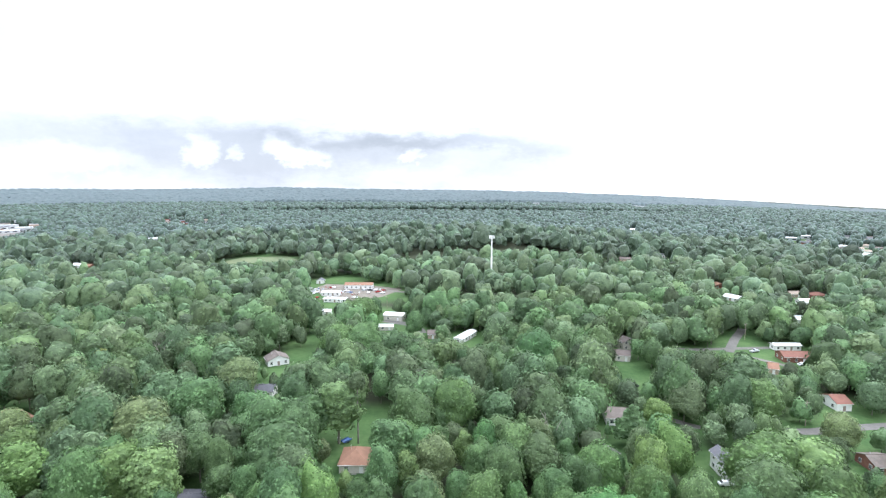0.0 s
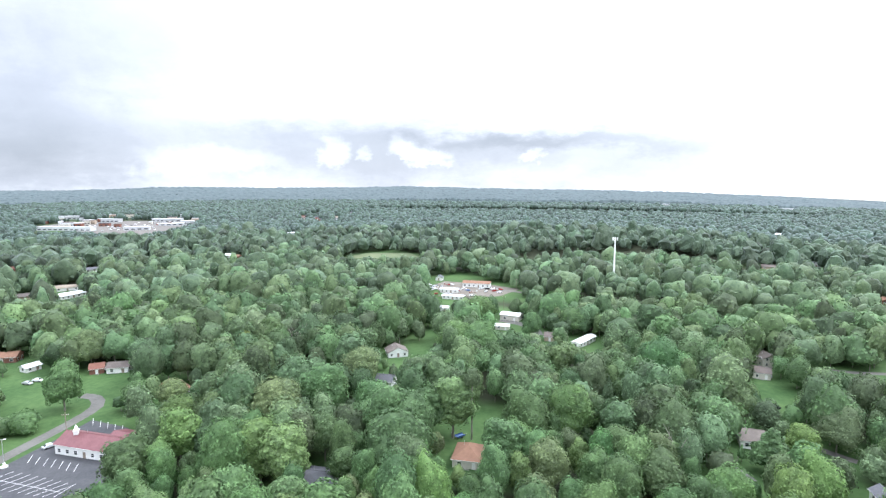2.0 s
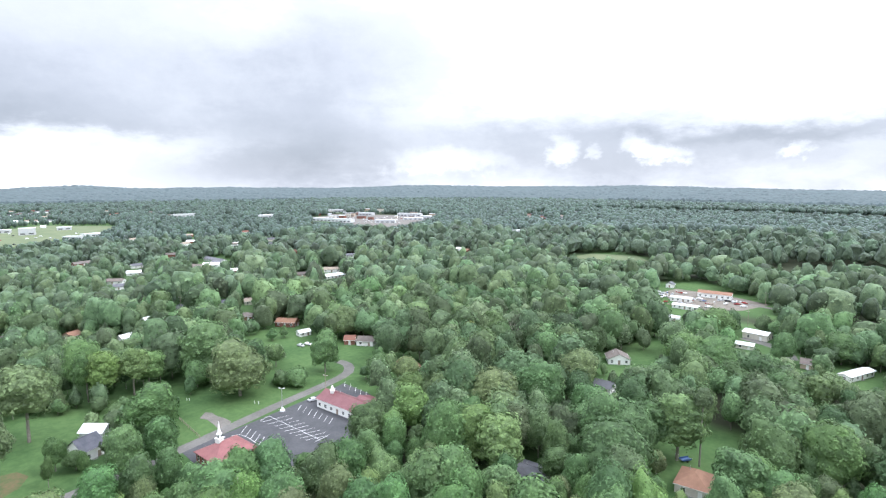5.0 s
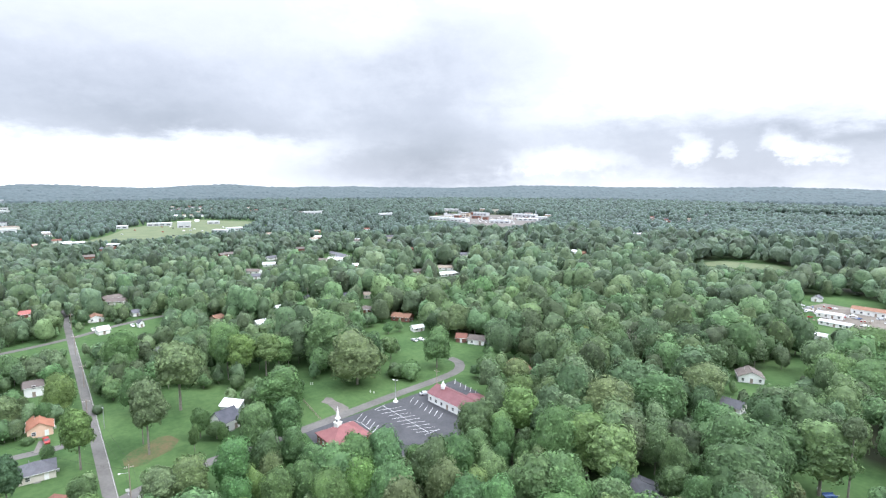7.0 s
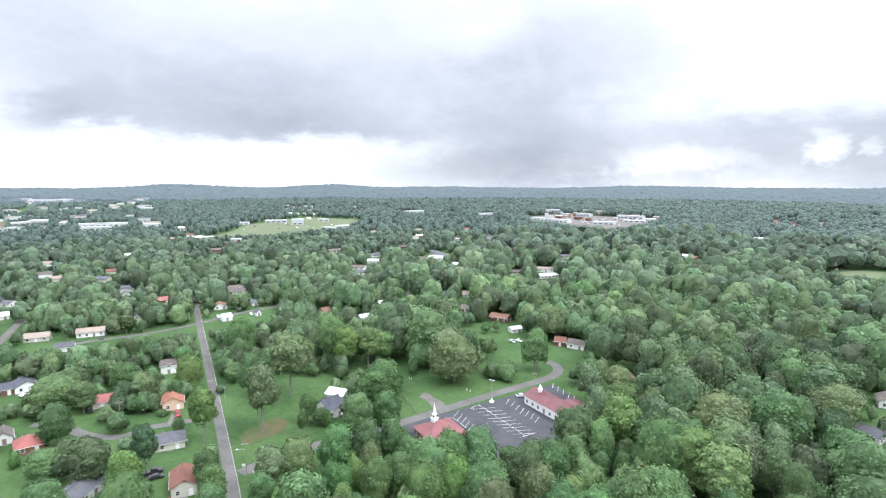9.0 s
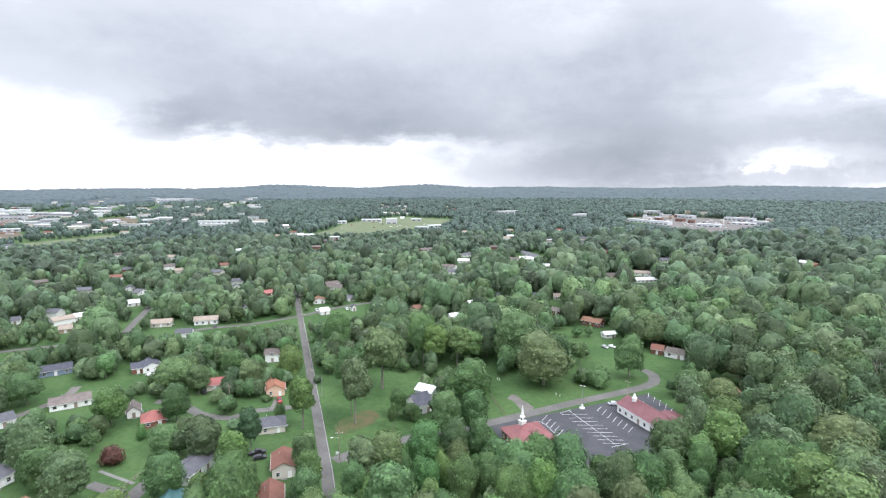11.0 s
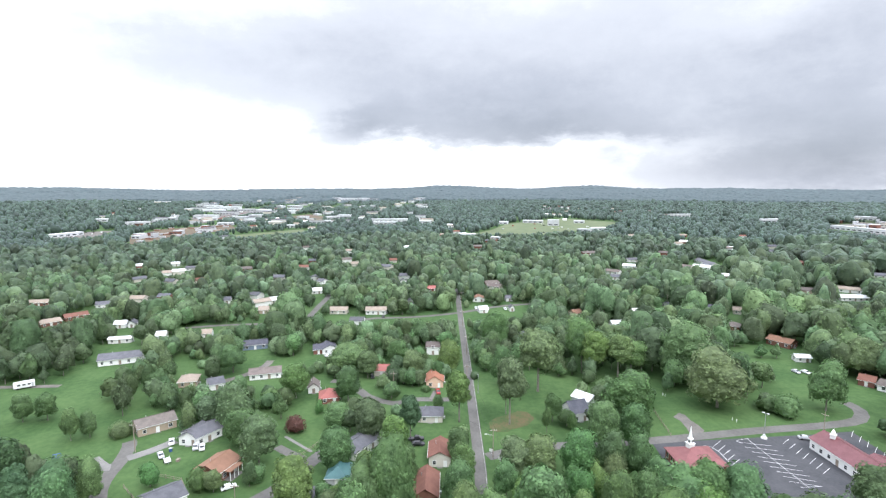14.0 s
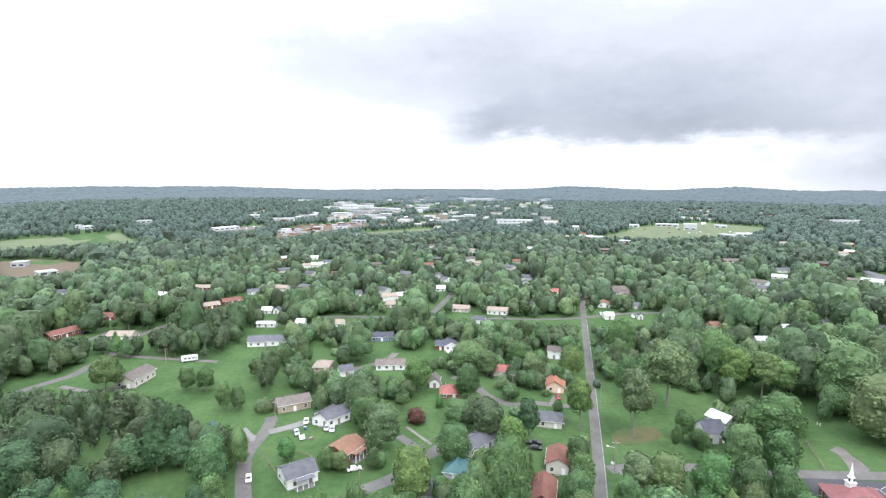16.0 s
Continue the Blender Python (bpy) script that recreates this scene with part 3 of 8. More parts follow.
# ---- special things ----
def stall_line(p, q):
    p, q = Vector((*p, 0)), Vector((*q, 0))
    s = (q - p).normalized()
    s = Vector((-s.y, s.x, 0)) * 0.065
    vs = [(*(v.xy), z) for z in (0.062, 0.074) for v in (p + s, q + s, q - s, p - s)]
    me = mesh("stall_line", vs, BOX, STALL_PAINT)
    part("stall_line", me, CAR_PARK)


def hip_part(top, w, d, h, rise, mat, name="roof"):
    me = roof_mesh(w, d, h, rise, "hip", mat, 0.6)
    me.name = name
    return part(name, me, top)


def church(x, y, turn):
    """The church: brick walls under a broad hipped red metal roof."""
    top = thing("church", x, y, turn)
    w, d, h = 14.0, 12.0, 3.6
    part("wall", box("wall", (-w / 2, -d / 2, -0.5), (w / 2, d / 2, h), WALLS["brick"]), top)
    hip_part(top, w, d, h, 3.0, ROOFS["pink"])
    for side, span in (("front", w), ("left", d), ("right", d), ("back", w)):
        for k in range(4):
            opening(top, "window", side, (k + 0.5) / 4 * span - span / 2, 0.9, 1.0, 1.9, (w / 2, d / 2), WHITE)
    opening(top, "door", "front", 0, 0.05, 1.9, 2.3, (w / 2 + 0.02, d / 2 + 0.02), WHITE)
    BARE.append((x, y, 11.0))
    return tagged(top, "brick church under a broad red metal hipped roof", "church")


def spire_mesh(name, r0, r1, z0, z1, sides=8):
    return tube(name, (0, 0, z0), (0, 0, z1), r0, r1, WHITE, sides)


def steeple(x, y, z):
    top = thing("steeple", x, y, 10, z - 0.6)
    part("base", box("base", (-0.95, -0.95, -0.9), (0.95, 0.95, 1.8), WHITE), top)
    part("ledge", box("ledge", (-1.15, -1.15, 1.8), (1.15, 1.15, 1.98), WHITE), top)
    part("belfry", spire_mesh("belfry", 0.78, 0.74, 1.98, 3.3), top)
    for k in range(4):
        ob = part("louver", box("louver", (-0.22, -0.80, 2.2), (0.22, -0.74, 3.05), GLASS), top)
        ob.matrix_basis = pose(0, 0, 0, 0, 0, 90 * k + 22.5)
    part("cornice", spire_mesh("cornice", 0.95, 0.95, 3.3, 3.45), top)
    part("spire", spire_mesh("spire", 0.62, 0.03, 3.45, 7.6), top)
    return tagged(top, "white steeple with a slim pointed spire on a red roof", "steeple")


def cupola(x, y, z, s):
    top = thing("cupola", x, y, 35, z - 0.5)
    part("base", box("base", (-s, -s, 0), (s, s, 1.3), WHITE), top)
    part("ledge", box("ledge", (-s * 1.2, -s * 1.2, 1.3), (s * 1.2, s * 1.2, 1.45), WHITE), top)
    part("drum", spire_mesh("drum", s * 0.7, s * 0.7, 1.45, 2.2), top)
    part("cap", spire_mesh("cap", s * 0.85, 0.05, 2.2, 3.3), top)
    return tagged(top, "small white cupola on a maroon roof", "cupola")


def lot_lamp(x, y):
    top = thing("lamp_post", x, y, 30)
    part("planter", tube("planter", (0, 0, 0), (0, 0, 0.45), 1.05, 1.0, WHITE, 16), top, "round white planter ring")
    part("footing", tube("footing", (0, 0, 0.5), (0, 0, 1.5), 0.45, 0.4, WHITE, 10), top)
    part("pole", tube("pole", (0, 0, 1.5), (0, 0, 9.5), 0.12, 0.08, STEEL, 8), top)
    for s in (-1, 1):
        part("lamp_head", box("lamp_head", (s * 0.75 - 0.4, -0.18, 9.3), (s * 0.75 + 0.4, 0.18, 9.5), WHITE), top)
    return tagged(top, "tall lamp post on a round white base in the car park", "lamp post")


def lamp_post(x, y, tall):
    top = thing("lamp_post", x, y, 0)
    part("pole", tube("pole", (0, 0, -0.3), (0, 0, tall), 0.13, 0.08, STEEL, 8), top)
    part("lamp_head", box("lamp_head", (-1.0, -0.14, tall - 0.15), (0.1, 0.14, tall), STEEL), top)
    return tagged(top, "slim pale lamp post beside the road", "lamp post")


def mast(x, y, tall):
    """A white monopole with panel antennas."""
    top = thing("cell_tower", x, y, 20)
    part("pole", tube("pole", (0, 0, -0.5), (0, 0, tall), 0.95, 0.55, WHITE, 12), top)
    for k in range(3):
        a = radians(120 * k)
        c, s = math.cos(a), math.sin(a)
        part("antenna_arm", tube("antenna_arm", (0, 0, tall - 1.6), (1.9 * c, 1.9 * s, tall - 1.6), 0.09, 0.09, STEEL, 6), top)
        for e in (-0.7, 0.0, 0.7):
            ob = part("antenna_panel", box("antenna_panel", (1.9, e - 0.18, tall - 2.8), (2.15, e + 0.18, tall - 0.2), WHITE), top)
            ob.matrix_basis = pose(0, 0, 0, 0, 0, 120 * k)
    return tagged(top, "tall white cell tower with panel antennas above the woods", "cell tower")


def camper(x, y, turn):
    top = thing("camper", x, y, turn)
    me = box("body", (-3.9, -1.25, 0.55), (3.9, 1.25, 3.2), PAINTS["white"])
    bm = bmesh.new()
    bm.from_mesh(me)
    bmesh.ops.bevel(bm, geom=list(bm.edges), offset=0.22, segments=2, affect="EDGES")
    bm.to_mesh(me)
    bm.free()
    part("body", me, top)
    for k in (-2.5, -0.6, 1.3):
        part("window", box("window", (k, -1.29, 1.7), (k + 1.1, -1.24, 2.4), GLASS), top)
    part("door", box("door", (2.7, -1.285, 0.7), (3.4, -1.24, 2.6), PAINTS["silver"]), top)
    part("air_conditioner", box("air_conditioner", (-0.5, -0.4, 3.2), (0.4, 0.4, 3.5), WHITE), top)
    for a in (-2.4, 2.2):
        for s in (-1.15, 1.15):
            part("wheel", tube("wheel", (a, s - 0.1, 0.4), (a, s + 0.1, 0.4), 0.4, 0.4, RUBBER, 10), top)
    return tagged(top, "white camper van parked on a gravel track", "camper")


def block(x, y, turn, w, d, h, wall, tile, label):
    """A large plain building far off: walls, flat roof with a parapet, a row of dark openings."""
    z = float(land(x, y))
    top = thing("building", x, y, turn, z)
    wall, tile = ("panel" if wall == "white" else wall), ("membrane" if tile == "white" else tile)
    part("wall", box("wall", (-w / 2, -d / 2, -2), (w / 2, d / 2, h), WALLS[wall]), top)
    part("roof", box("roof", (-w / 2 - 0.3, -d / 2 - 0.3, h), (w / 2 + 0.3, d / 2 + 0.3, h + 0.5), ROOFS[tile]), top)
    n = max(2, min(10, int(w / 9)))
    for k in range(n):
        at_x = (k + 0.5) / n * w - w / 2
        part("window", box("window", (at_x - w / n * 0.3, -d / 2 - 0.06, 1.2), (at_x + w / n * 0.3, -d / 2 - 0.005, 3.0), GLASS), top)
    a = math.atan2(-x, y)
    FAR_CLEAR.append((math.degrees(a), math.hypot(x, y), max(w * 0.55, 10)))
    BARE.append((x, y, w * 0.5))
    return tagged(top, label, "building", "distant buildings")


def inside(points, n, seed):
    """n places spread over a plot of the plan."""
    rnd = random.Random(seed)
    xs, ys = [p[0] for p in points], [p[1] for p in points]
    res = []
    while len(res) < n:
        x, y = rnd.uniform(min(xs), max(xs)), rnd.uniform(min(ys), max(ys))
        hit = False
        for (x0, y0), (x1, y1) in zip(points, points[1:] + points[:1]):
            if (y0 > y) != (y1 > y) and x < (x1 - x0) * (y - y0) / (y1 - y0) + x0:
                hit = not hit
        if hit and all(math.hypot(x - a, y - b) > 9 for a, b in res):
            res.append((x, y))
    return res


FAR_CARS = {}


def far_car(x, y, turn, paint):
    """A parked car far off: a long low body under a shorter cabin."""
    if paint not in FAR_CARS:
        body = mesh("body", [(-2.2, -0.9, 0.3), (2.2, -0.9, 0.3), (2.2, 0.9, 0.3), (-2.2, 0.9, 0.3), (-2.25, -0.85, 0.95), (2.15, -0.85, 0.85), (2.15, 0.85, 0.85), (-2.25, 0.85, 0.95)], BOX, PAINTS[paint])
        cabin = mesh("cabin", [(-1.7, -0.8, 0.9), (1.0, -0.8, 0.9), (1.0, 0.8, 0.9), (-1.7, 0.8, 0.9), (-1.2, -0.65, 1.5), (0.4, -0.65, 1.5), (0.4, 0.65, 1.5), (-1.2, 0.65, 1.5)], BOX, PAINTS[paint])
        under = box("chassis", (-1.8, -0.8, 0.0), (1.8, 0.8, 0.34), RUBBER)
        FAR_CARS[paint] = (body, cabin, under)
    top = thing("car", x, y, turn, float(land(x, y)) + 0.1)
    for name, me in zip(("body", "cabin", "chassis"), FAR_CARS[paint]):
        part(name, me, top)
    return tagged(top, f"{paint} car parked on a far lot", "car", "cars on far lots")


def container(x, y, turn, mat, what):
    """A long storage box with ribbed corners and double doors."""
    top = thing("storage_container", x, y, turn, float(land(x, y)) + 0.1)
    part("body", box("body", (-6.1, -1.2, 0.0), (6.1, 1.2, 2.6), mat), top)
    part("roof", box("roof", (-6.15, -1.25, 2.6), (6.15, 1.25, 2.68), ROOFS["membrane"]), top)
    for c in (-0.6, 0.6):
        part("door", box("door", (6.1, c - 0.55, 0.1), (6.16, c + 0.55, 2.5), mat), top)
    return tagged(top, f"{what} storage container on an industrial yard", "container", "containers on far yards")


def fence(points):
    """A wooden fence of posts and two rails."""
    x0, y0 = points[0]
    top = thing("fence", x0, y0, 0, float(land(x0, y0)))
    for (xa, ya), (xb, yb) in zip(points, points[1:]):
        n = max(1, int(math.hypot(xb - xa, yb - ya) / 2.4))
        for k in range(n + 1):
            px, py = xa + (xb - xa) * k / n - x0, ya + (yb - ya) * k / n - y0
            part("post", box("post", (px - 0.07, py - 0.07, -0.3), (px + 0.07, py + 0.07, 1.35), WOOD), top)
        for z in (0.5, 1.1):
            part("rail", tube("rail", (xa - x0, ya - y0, z), (xb - x0, yb - y0, z), 0.06, 0.06, WOOD, 4), top)
    return tagged(top, "weathered wooden post-and-rail fence round a yard", "fence", "fences")


def road_sign(x, y, turn):
    top = thing("road_sign", x, y, turn)
    part("post", tube("post", (0, 0, -0.3), (0, 0, 2.2), 0.05, 0.05, STEEL, 6), top)
    part("plate", box("plate", (-0.7, -0.09, 1.1), (0.7, -0.05, 2.0), WHITE), top)
    return tagged(top, "small plain white sign on a steel post", "sign", "road signs")


def marker_post(x, y):
    top = thing("marker_post", x, y, 0, float(land(x, y)))
    part("post", tube("post", (0, 0, -0.2), (0, 0, 1.0), 0.12, 0.11, WHITE, 8), top)
    part("cap", tube("cap", (0, 0, 1.0), (0, 0, 1.1), 0.15, 0.08, WHITE, 8), top)
    return tagged(top, "short white marker post in the grass", "post", "marker posts")


def play_frame(x, y, turn):
    """A blue frame with a net of bars, standing on a lawn."""
    top = thing("play_frame", x, y, turn)
    for a in (-2.6, 0, 2.6):
        for c in (-1.4, 1.4):
            part("leg", tube("leg", (a, c, -0.1), (a, c * 0.8, 2.3), 0.1, 0.1, PAINTS["blue"], 6), top)
        part("bar", tube("bar", (a, -1.12, 2.3), (a, 1.12, 2.3), 0.1, 0.1, PAINTS["blue"], 6), top)
    part("deck", box("deck", (-2.7, -1.2, 0.8), (2.7, 1.2, 0.95), PAINTS["blue"]), top)
    part("ridge", tube("ridge", (-2.6, 0, 2.35), (2.6, 0, 2.35), 0.12, 0.12, PAINTS["blue"], 6), top)
    return tagged(top, "blue tubular play frame on a lawn", "play frame")


def junk(x, y, n):
    """Oddments lying about a yard, each a crate, drum or sheet of its own."""
    rnd = random.Random(int(x * 3 + y))
    for k in range(n):
        px, py = x + rnd.uniform(-7, 7), y + rnd.uniform(-5, 5)
        z = float(land(px, py))
        kind = k % 3
        paint = rnd.choice(["white", "silver", "red", "blue", "white"])
        if kind == 0:
            top = thing("crate", px, py, rnd.uniform(0, 180), z)
            s = rnd.uniform(0.5, 1.0)
            part("box", box("box", (-s, -s * 0.7, 0), (s, s * 0.7, s), WOOD), top)
            part("lid", box("lid", (-s * 1.06, -s * 0.76, s), (s * 1.06, s * 0.76, s + 0.08), WOOD), top)
            tagged(top, "weathered wooden crate with a lid in a yard", "crate", "yard clutter")
        elif kind == 1:
            top = thing("drum", px, py, 0, z)
            part("barrel", tube("barrel", (0, 0, 0), (0, 0, 1.1), 0.55, 0.55, PAINTS[paint], 12), top)
            part("rim", tube("rim", (0, 0, 1.1), (0, 0, 1.16), 0.6, 0.6, STEEL, 12), top)
            tagged(top, f"{paint} steel drum standing in a yard", "drum", "yard clutter")
        else:
            top = thing("utility_trailer", px, py, rnd.uniform(0, 180), z)
            part("bed", box("bed", (-1.7, -0.9, 0.55), (1.7, 0.9, 0.75), PAINTS[paint]), top)
            part("side_board", box("side_board", (-1.7, -0.95, 0.7), (1.7, -0.88, 1.15), PAINTS[paint]), top)
            part("side_board", box("side_board", (-1.7, 0.88, 0.7), (1.7, 0.95, 1.15), PAINTS[paint]), top)
            part("drawbar", tube("drawbar", (1.7, 0, 0.6), (3.0, 0, 0.5), 0.07, 0.05, STEEL, 6), top)
            for c in (-1.05, 1.05):
                part("wheel", tube("wheel", (0, c - 0.1, 0.32), (0, c + 0.1, 0.32), 0.32, 0.32, RUBBER, 10), top)
            tagged(top, f"small {paint} utility trailer standing in a yard", "trailer", "yard clutter")


FAR_CLEAR = []

# ---- roads ----
road([(-148.5, 24.9), (-160.3, 26.5), (-185.7, 29.0), (-219.9, 32.2), (-277.3, 37.6), (-357.6, 44.8), (-427.4, 51.3), (-563.8, 65.2), (-754.1, 84.0), (-924.6, 100.6)], 3.9, ASPHALT_WORN, "two-lane grey road with white edge lines, running away between trees", lines=True, clear=True)
road([(-170.0, 30.4), (-174.6, 48.7), (-175.4, 90.3), (-178.9, 132.1), (-180.5, 161.9), (-183.3, 176.7), (-191.5, 184.4), (-199.0, 184.9)], 5.0, label="narrow paved lane past the car park, bending at its end")
road([(-134.0, -74.6), (-146.1, -81.3), (-160.5, -88.2), (-170.0, -90.3), (-179.0, -90.7), (-190.1, -92.8), (-193.5, -94.6)], 4.7, label="grey asphalt cul-de-sac lane curving past lawns")
road([(-181.0, -89.4), (-185.4, -83.9), (-192.1, -78.1)], 4.2, CONCRETE, "pale concrete driveway to a house", name="driveway")
road([(-181.8, -101.1), (-175.8, -94.7), (-175.7, -92.1)], 4.5, CONCRETE, "pale concrete driveway by the bend", name="driveway")
road([(-143.2, -46.7), (-149.5, -43.4), (-156.8, -36.3), (-175.6, -26.2), (-185.5, -20.9)], 5.2, label="residential street between yards")
road([(-184.1, -41.2), (-179.2, -36.2), (-175.0, -30.9)], 3.6, name="driveway", label="worn asphalt driveway")
road([(-191.7, -39.8), (-185.1, -33.9), (-179.3, -28.6)], 1.2, CONCRETE, "narrow concrete garden path", name="path", clear=False)
road([(-220.4, 31.4), (-219.0, 20.8), (-220.4, 9.4), (-217.3, -1.0), (-226.1, -12.0), (-241.1, -20.1), (-245.8, -29.1)], 4.2, label="side street past small houses")
road([(-219.5, 15.8), (-228.8, 18.3)], 3.4, GRAVEL, "gravel driveway to an orange house", name="driveway")
road([(-202.0, -215.6), (-208.8, -214.0), (-223.9, -208.5), (-234.9, -209.9), (-255.9, -212.6), (-284.2, -222.5), (-316.3, -220.9)], 5.0, label="country lane beside a meadow")
road([(-254.1, -204.9), (-252.9, -177.9), (-252.0, -150.7)], 3.4, GRAVEL, "gravel track across a meadow", name="driveway")
road([(-211.0, -202.4), (-207.3, -184.6), (-212.6, -174.6)], 3.2, GRAVEL, "gravel driveway to a white house", name="driveway")
road([(-269.7, -247.9), (-281.2, -245.6), (-295.8, -246.0)], 4.0, label="paved yard beside a brick house", name="driveway")
road([(-346.7, -133.7), (-350.1, -118.9), (-352.1, -103.6), (-352.0, -80.0)], 4.5, label="grey side street across yards")
road([(-366.0, -57.1), (-394.3, -55.1), (-429.2, -51.7), (-454.9, -51.4)], 4.5, label="grey side street climbing between lawns")
road([(-354.0, -28.6), (-359.2, -11.9), (-359.5, 14.3), (-368.0, 45.0), (-382.7, 73.0), (-389.8, 102.9)], 4.5, label="cross street past white houses")
road([(-691.4, 254.2), (-653.8, 250.9), (-569.4, 247.6), (-523.8, 246.9)], 5.0, label="distant grey street")
road([(-249.4, -79.7), (-263.8, -66.2), (-278.2, -63.5)], 4.0, GRAVEL, "gravel driveway among yards", name="driveway")
road([(155.6, 287.4), (171.2, 310.9), (189.3, 335.8), (215.7, 381.1), (238.7, 424.8)], 5.0, clear=False, label="grey lane climbing away between trees")
road([(122.0, 293.3), (139.0, 291.3), (161.9, 293.5), (186.1, 295.6)], 4.0, label="narrow lane across open ground")
road([(157.1, 284.5), (164.5, 276.0), (173.3, 265.5)], 3.5, GRAVEL, "gravel track past red-roofed house", name="driveway")
road([(83.3, 209.6), (85.3, 205.8), (92.4, 198.8), (97.1, 195.4)], 3.6, name="driveway", label="paved driveway among trees")
road([(128.4, 192.7), (137.9, 192.7), (152.6, 195.6), (168.9, 197.6), (185.9, 199.6)], 5.0, label="grey lane beside lawns")
road([(56.2, 182.4), (58.1, 179.1), (59.9, 174.8)], 2.0, CONCRETE, "pale concrete path among trees", name="path")
road([(-38.7, 351.3), (-27.0, 345.6), (-17.4, 337.4), (-13.2, 321.9)], 7.0, label="asphalt yard beside a white metal barn", name="driveway")
road([(-69.2, 456.6), (-49.2, 449.6), (-29.7, 442.8)], 5.0, GRAVEL, "gravel yard of a junk lot", name="driveway")
road([(6.8, 296.9), (19.7, 277.2), (30.8, 270.1)], 3.0, GRAVEL, "gravel drive by a trailer", name="driveway", clear=False)

# ---- open ground ----
OPEN.append([(-203.3, 106.5), (-225.0, 126.4), (-211.8, 132.9), (-195.8, 147.7), (-221.3, 174.2), (-239.1, 194.2), (-234.9, 205.5), (-208.6, 200.5), (-196.1, 206.6), (-180.9, 183.5), (-177.9, 171.5), (-176.4, 108.1), (-174.8, 96.9)])
OPEN.append([(-274.4, 182.4), (-272.9, 205.3), (-263.1, 213.5), (-249.1, 200.1), (-246.8, 181.7), (-259.4, 178.5)])
OPEN.append([(-239.1, 194.2), (-243.8, 208.7), (-229.8, 199.0), (-227.4, 188.8)])
OPEN.append([(-254.8, 40.0), (-254.1, 57.3), (-241.2, 74.8), (-230.6, 78.4), (-211.5, 70.3), (-189.1, 55.0), (-182.9, 38.6), (-186.1, 32.5)])
OPEN.append([(-242.5, -197.1), (-242.8, -161.9), (-252.8, -151.1), (-287.2, -155.3), (-310.9, -158.5), (-305.9, -147.6), (-278.7, -137.5), (-250.8, -133.2), (-225.2, -120.1), (-202.8, -98.7), (-195.0, -95.1), (-184.8, -95.9), (-182.2, -116.1), (-198.2, -133.3), (-210.1, -173.2), (-208.7, -194.1), (-214.2, -204.7)])
OPEN.append([(-138.0, -75.3), (-155.5, -85.2), (-172.5, -86.7), (-182.2, -80.3), (-185.5, -72.9), (-191.7, -61.8), (-187.9, -54.0), (-177.0, -53.0), (-175.9, -61.0), (-169.8, -60.9), (-152.2, -58.5), (-140.5, -55.9)])
OPEN.append([(-160.8, -57.8), (-160.1, -50.0), (-156.6, -38.1), (-143.2, -46.7), (-140.5, -55.9)])
OPEN.append([(-204.0, -46.9), (-222.4, -39.8), (-220.8, -28.5), (-209.6, -24.8), (-191.2, -29.0), (-179.7, -32.3), (-186.1, -39.7), (-196.4, -45.2)])
OPEN.append([(-212.4, 17.0), (-216.7, 29.1), (-198.7, 27.8), (-188.7, 20.2), (-192.9, 11.5)])
OPEN.append([(-229.5, 4.9), (-232.7, 14.7), (-232.1, 24.3), (-217.9, 25.2), (-214.9, 2.4)])
OPEN.append([(-370.0, 48.5), (-379.5, 98.5), (-351.9, 88.2), (-342.8, 69.1), (-346.9, 49.2)])
OPEN.append([(-367.3, -47.4), (-364.9, -16.0), (-359.9, 40.0), (-348.3, 38.8), (-347.5, -11.5), (-351.9, -45.4)])
OPEN.append([(-298.1, -115.3), (-260.8, -89.2), (-248.3, -87.9), (-250.8, -100.4)])
OPEN.append([(-278.9, -57.5), (-284.0, -41.3), (-271.6, -41.0), (-265.3, -54.7)])
OPEN.append([(-271.2, -80.3), (-293.1, -66.9), (-265.3, -54.7), (-254.8, -69.7)])
OPEN.append([(-154.3, -121.1), (-167.0, -113.2), (-159.8, -107.6), (-139.9, -104.9), (-138.8, -113.3)])
OPEN.append([(-89.8, 265.2), (-77.6, 269.6), (-75.2, 286.4), (-77.8, 309.7), (-76.6, 321.6), (-67.8, 286.4), (-70.6, 259.5), (-82.5, 253.1)])
OPEN.append([(-122.4, 487.4), (-99.8, 516.8), (-30.2, 449.7), (-37.7, 427.2), (-94.8, 400.8)])
OPEN.append([(-45.7, 363.3), (-18.0, 348.5), (-17.0, 328.2), (-28.6, 321.8), (-39.7, 328.1)])
OPEN.append([(7.9, 303.4), (20.9, 319.6), (25.4, 303.5), (16.3, 290.8)])
OPEN.append([(-45.7, 201.8), (-32.4, 208.1), (-18.6, 205.5), (-17.2, 188.7), (-26.2, 179.3), (-39.2, 180.9)])
OPEN.append([(88.2, 268.6), (100.3, 266.0), (96.0, 244.8), (88.0, 239.0)])
OPEN.append([(121.9, 295.4), (156.7, 295.5), (187.1, 293.6), (177.9, 283.6), (152.5, 287.4)])
OPEN.append([(136.1, 196.5), (155.5, 202.5), (172.7, 202.5), (165.6, 193.7), (133.1, 191.8)])
OPEN.append([(-134.0, -113.7), (-136.0, -95.6), (-147.5, -99.7), (-146.3, -110.2), (-142.3, -114.1)])
OPEN.append([(-146.4, -140.8), (-154.4, -134.4), (-159.7, -137.7), (-155.6, -144.9)])
OPEN.append([(152.0, 284.0), (158.5, 282.0), (184.0, 322.0), (178.0, 326.0)])
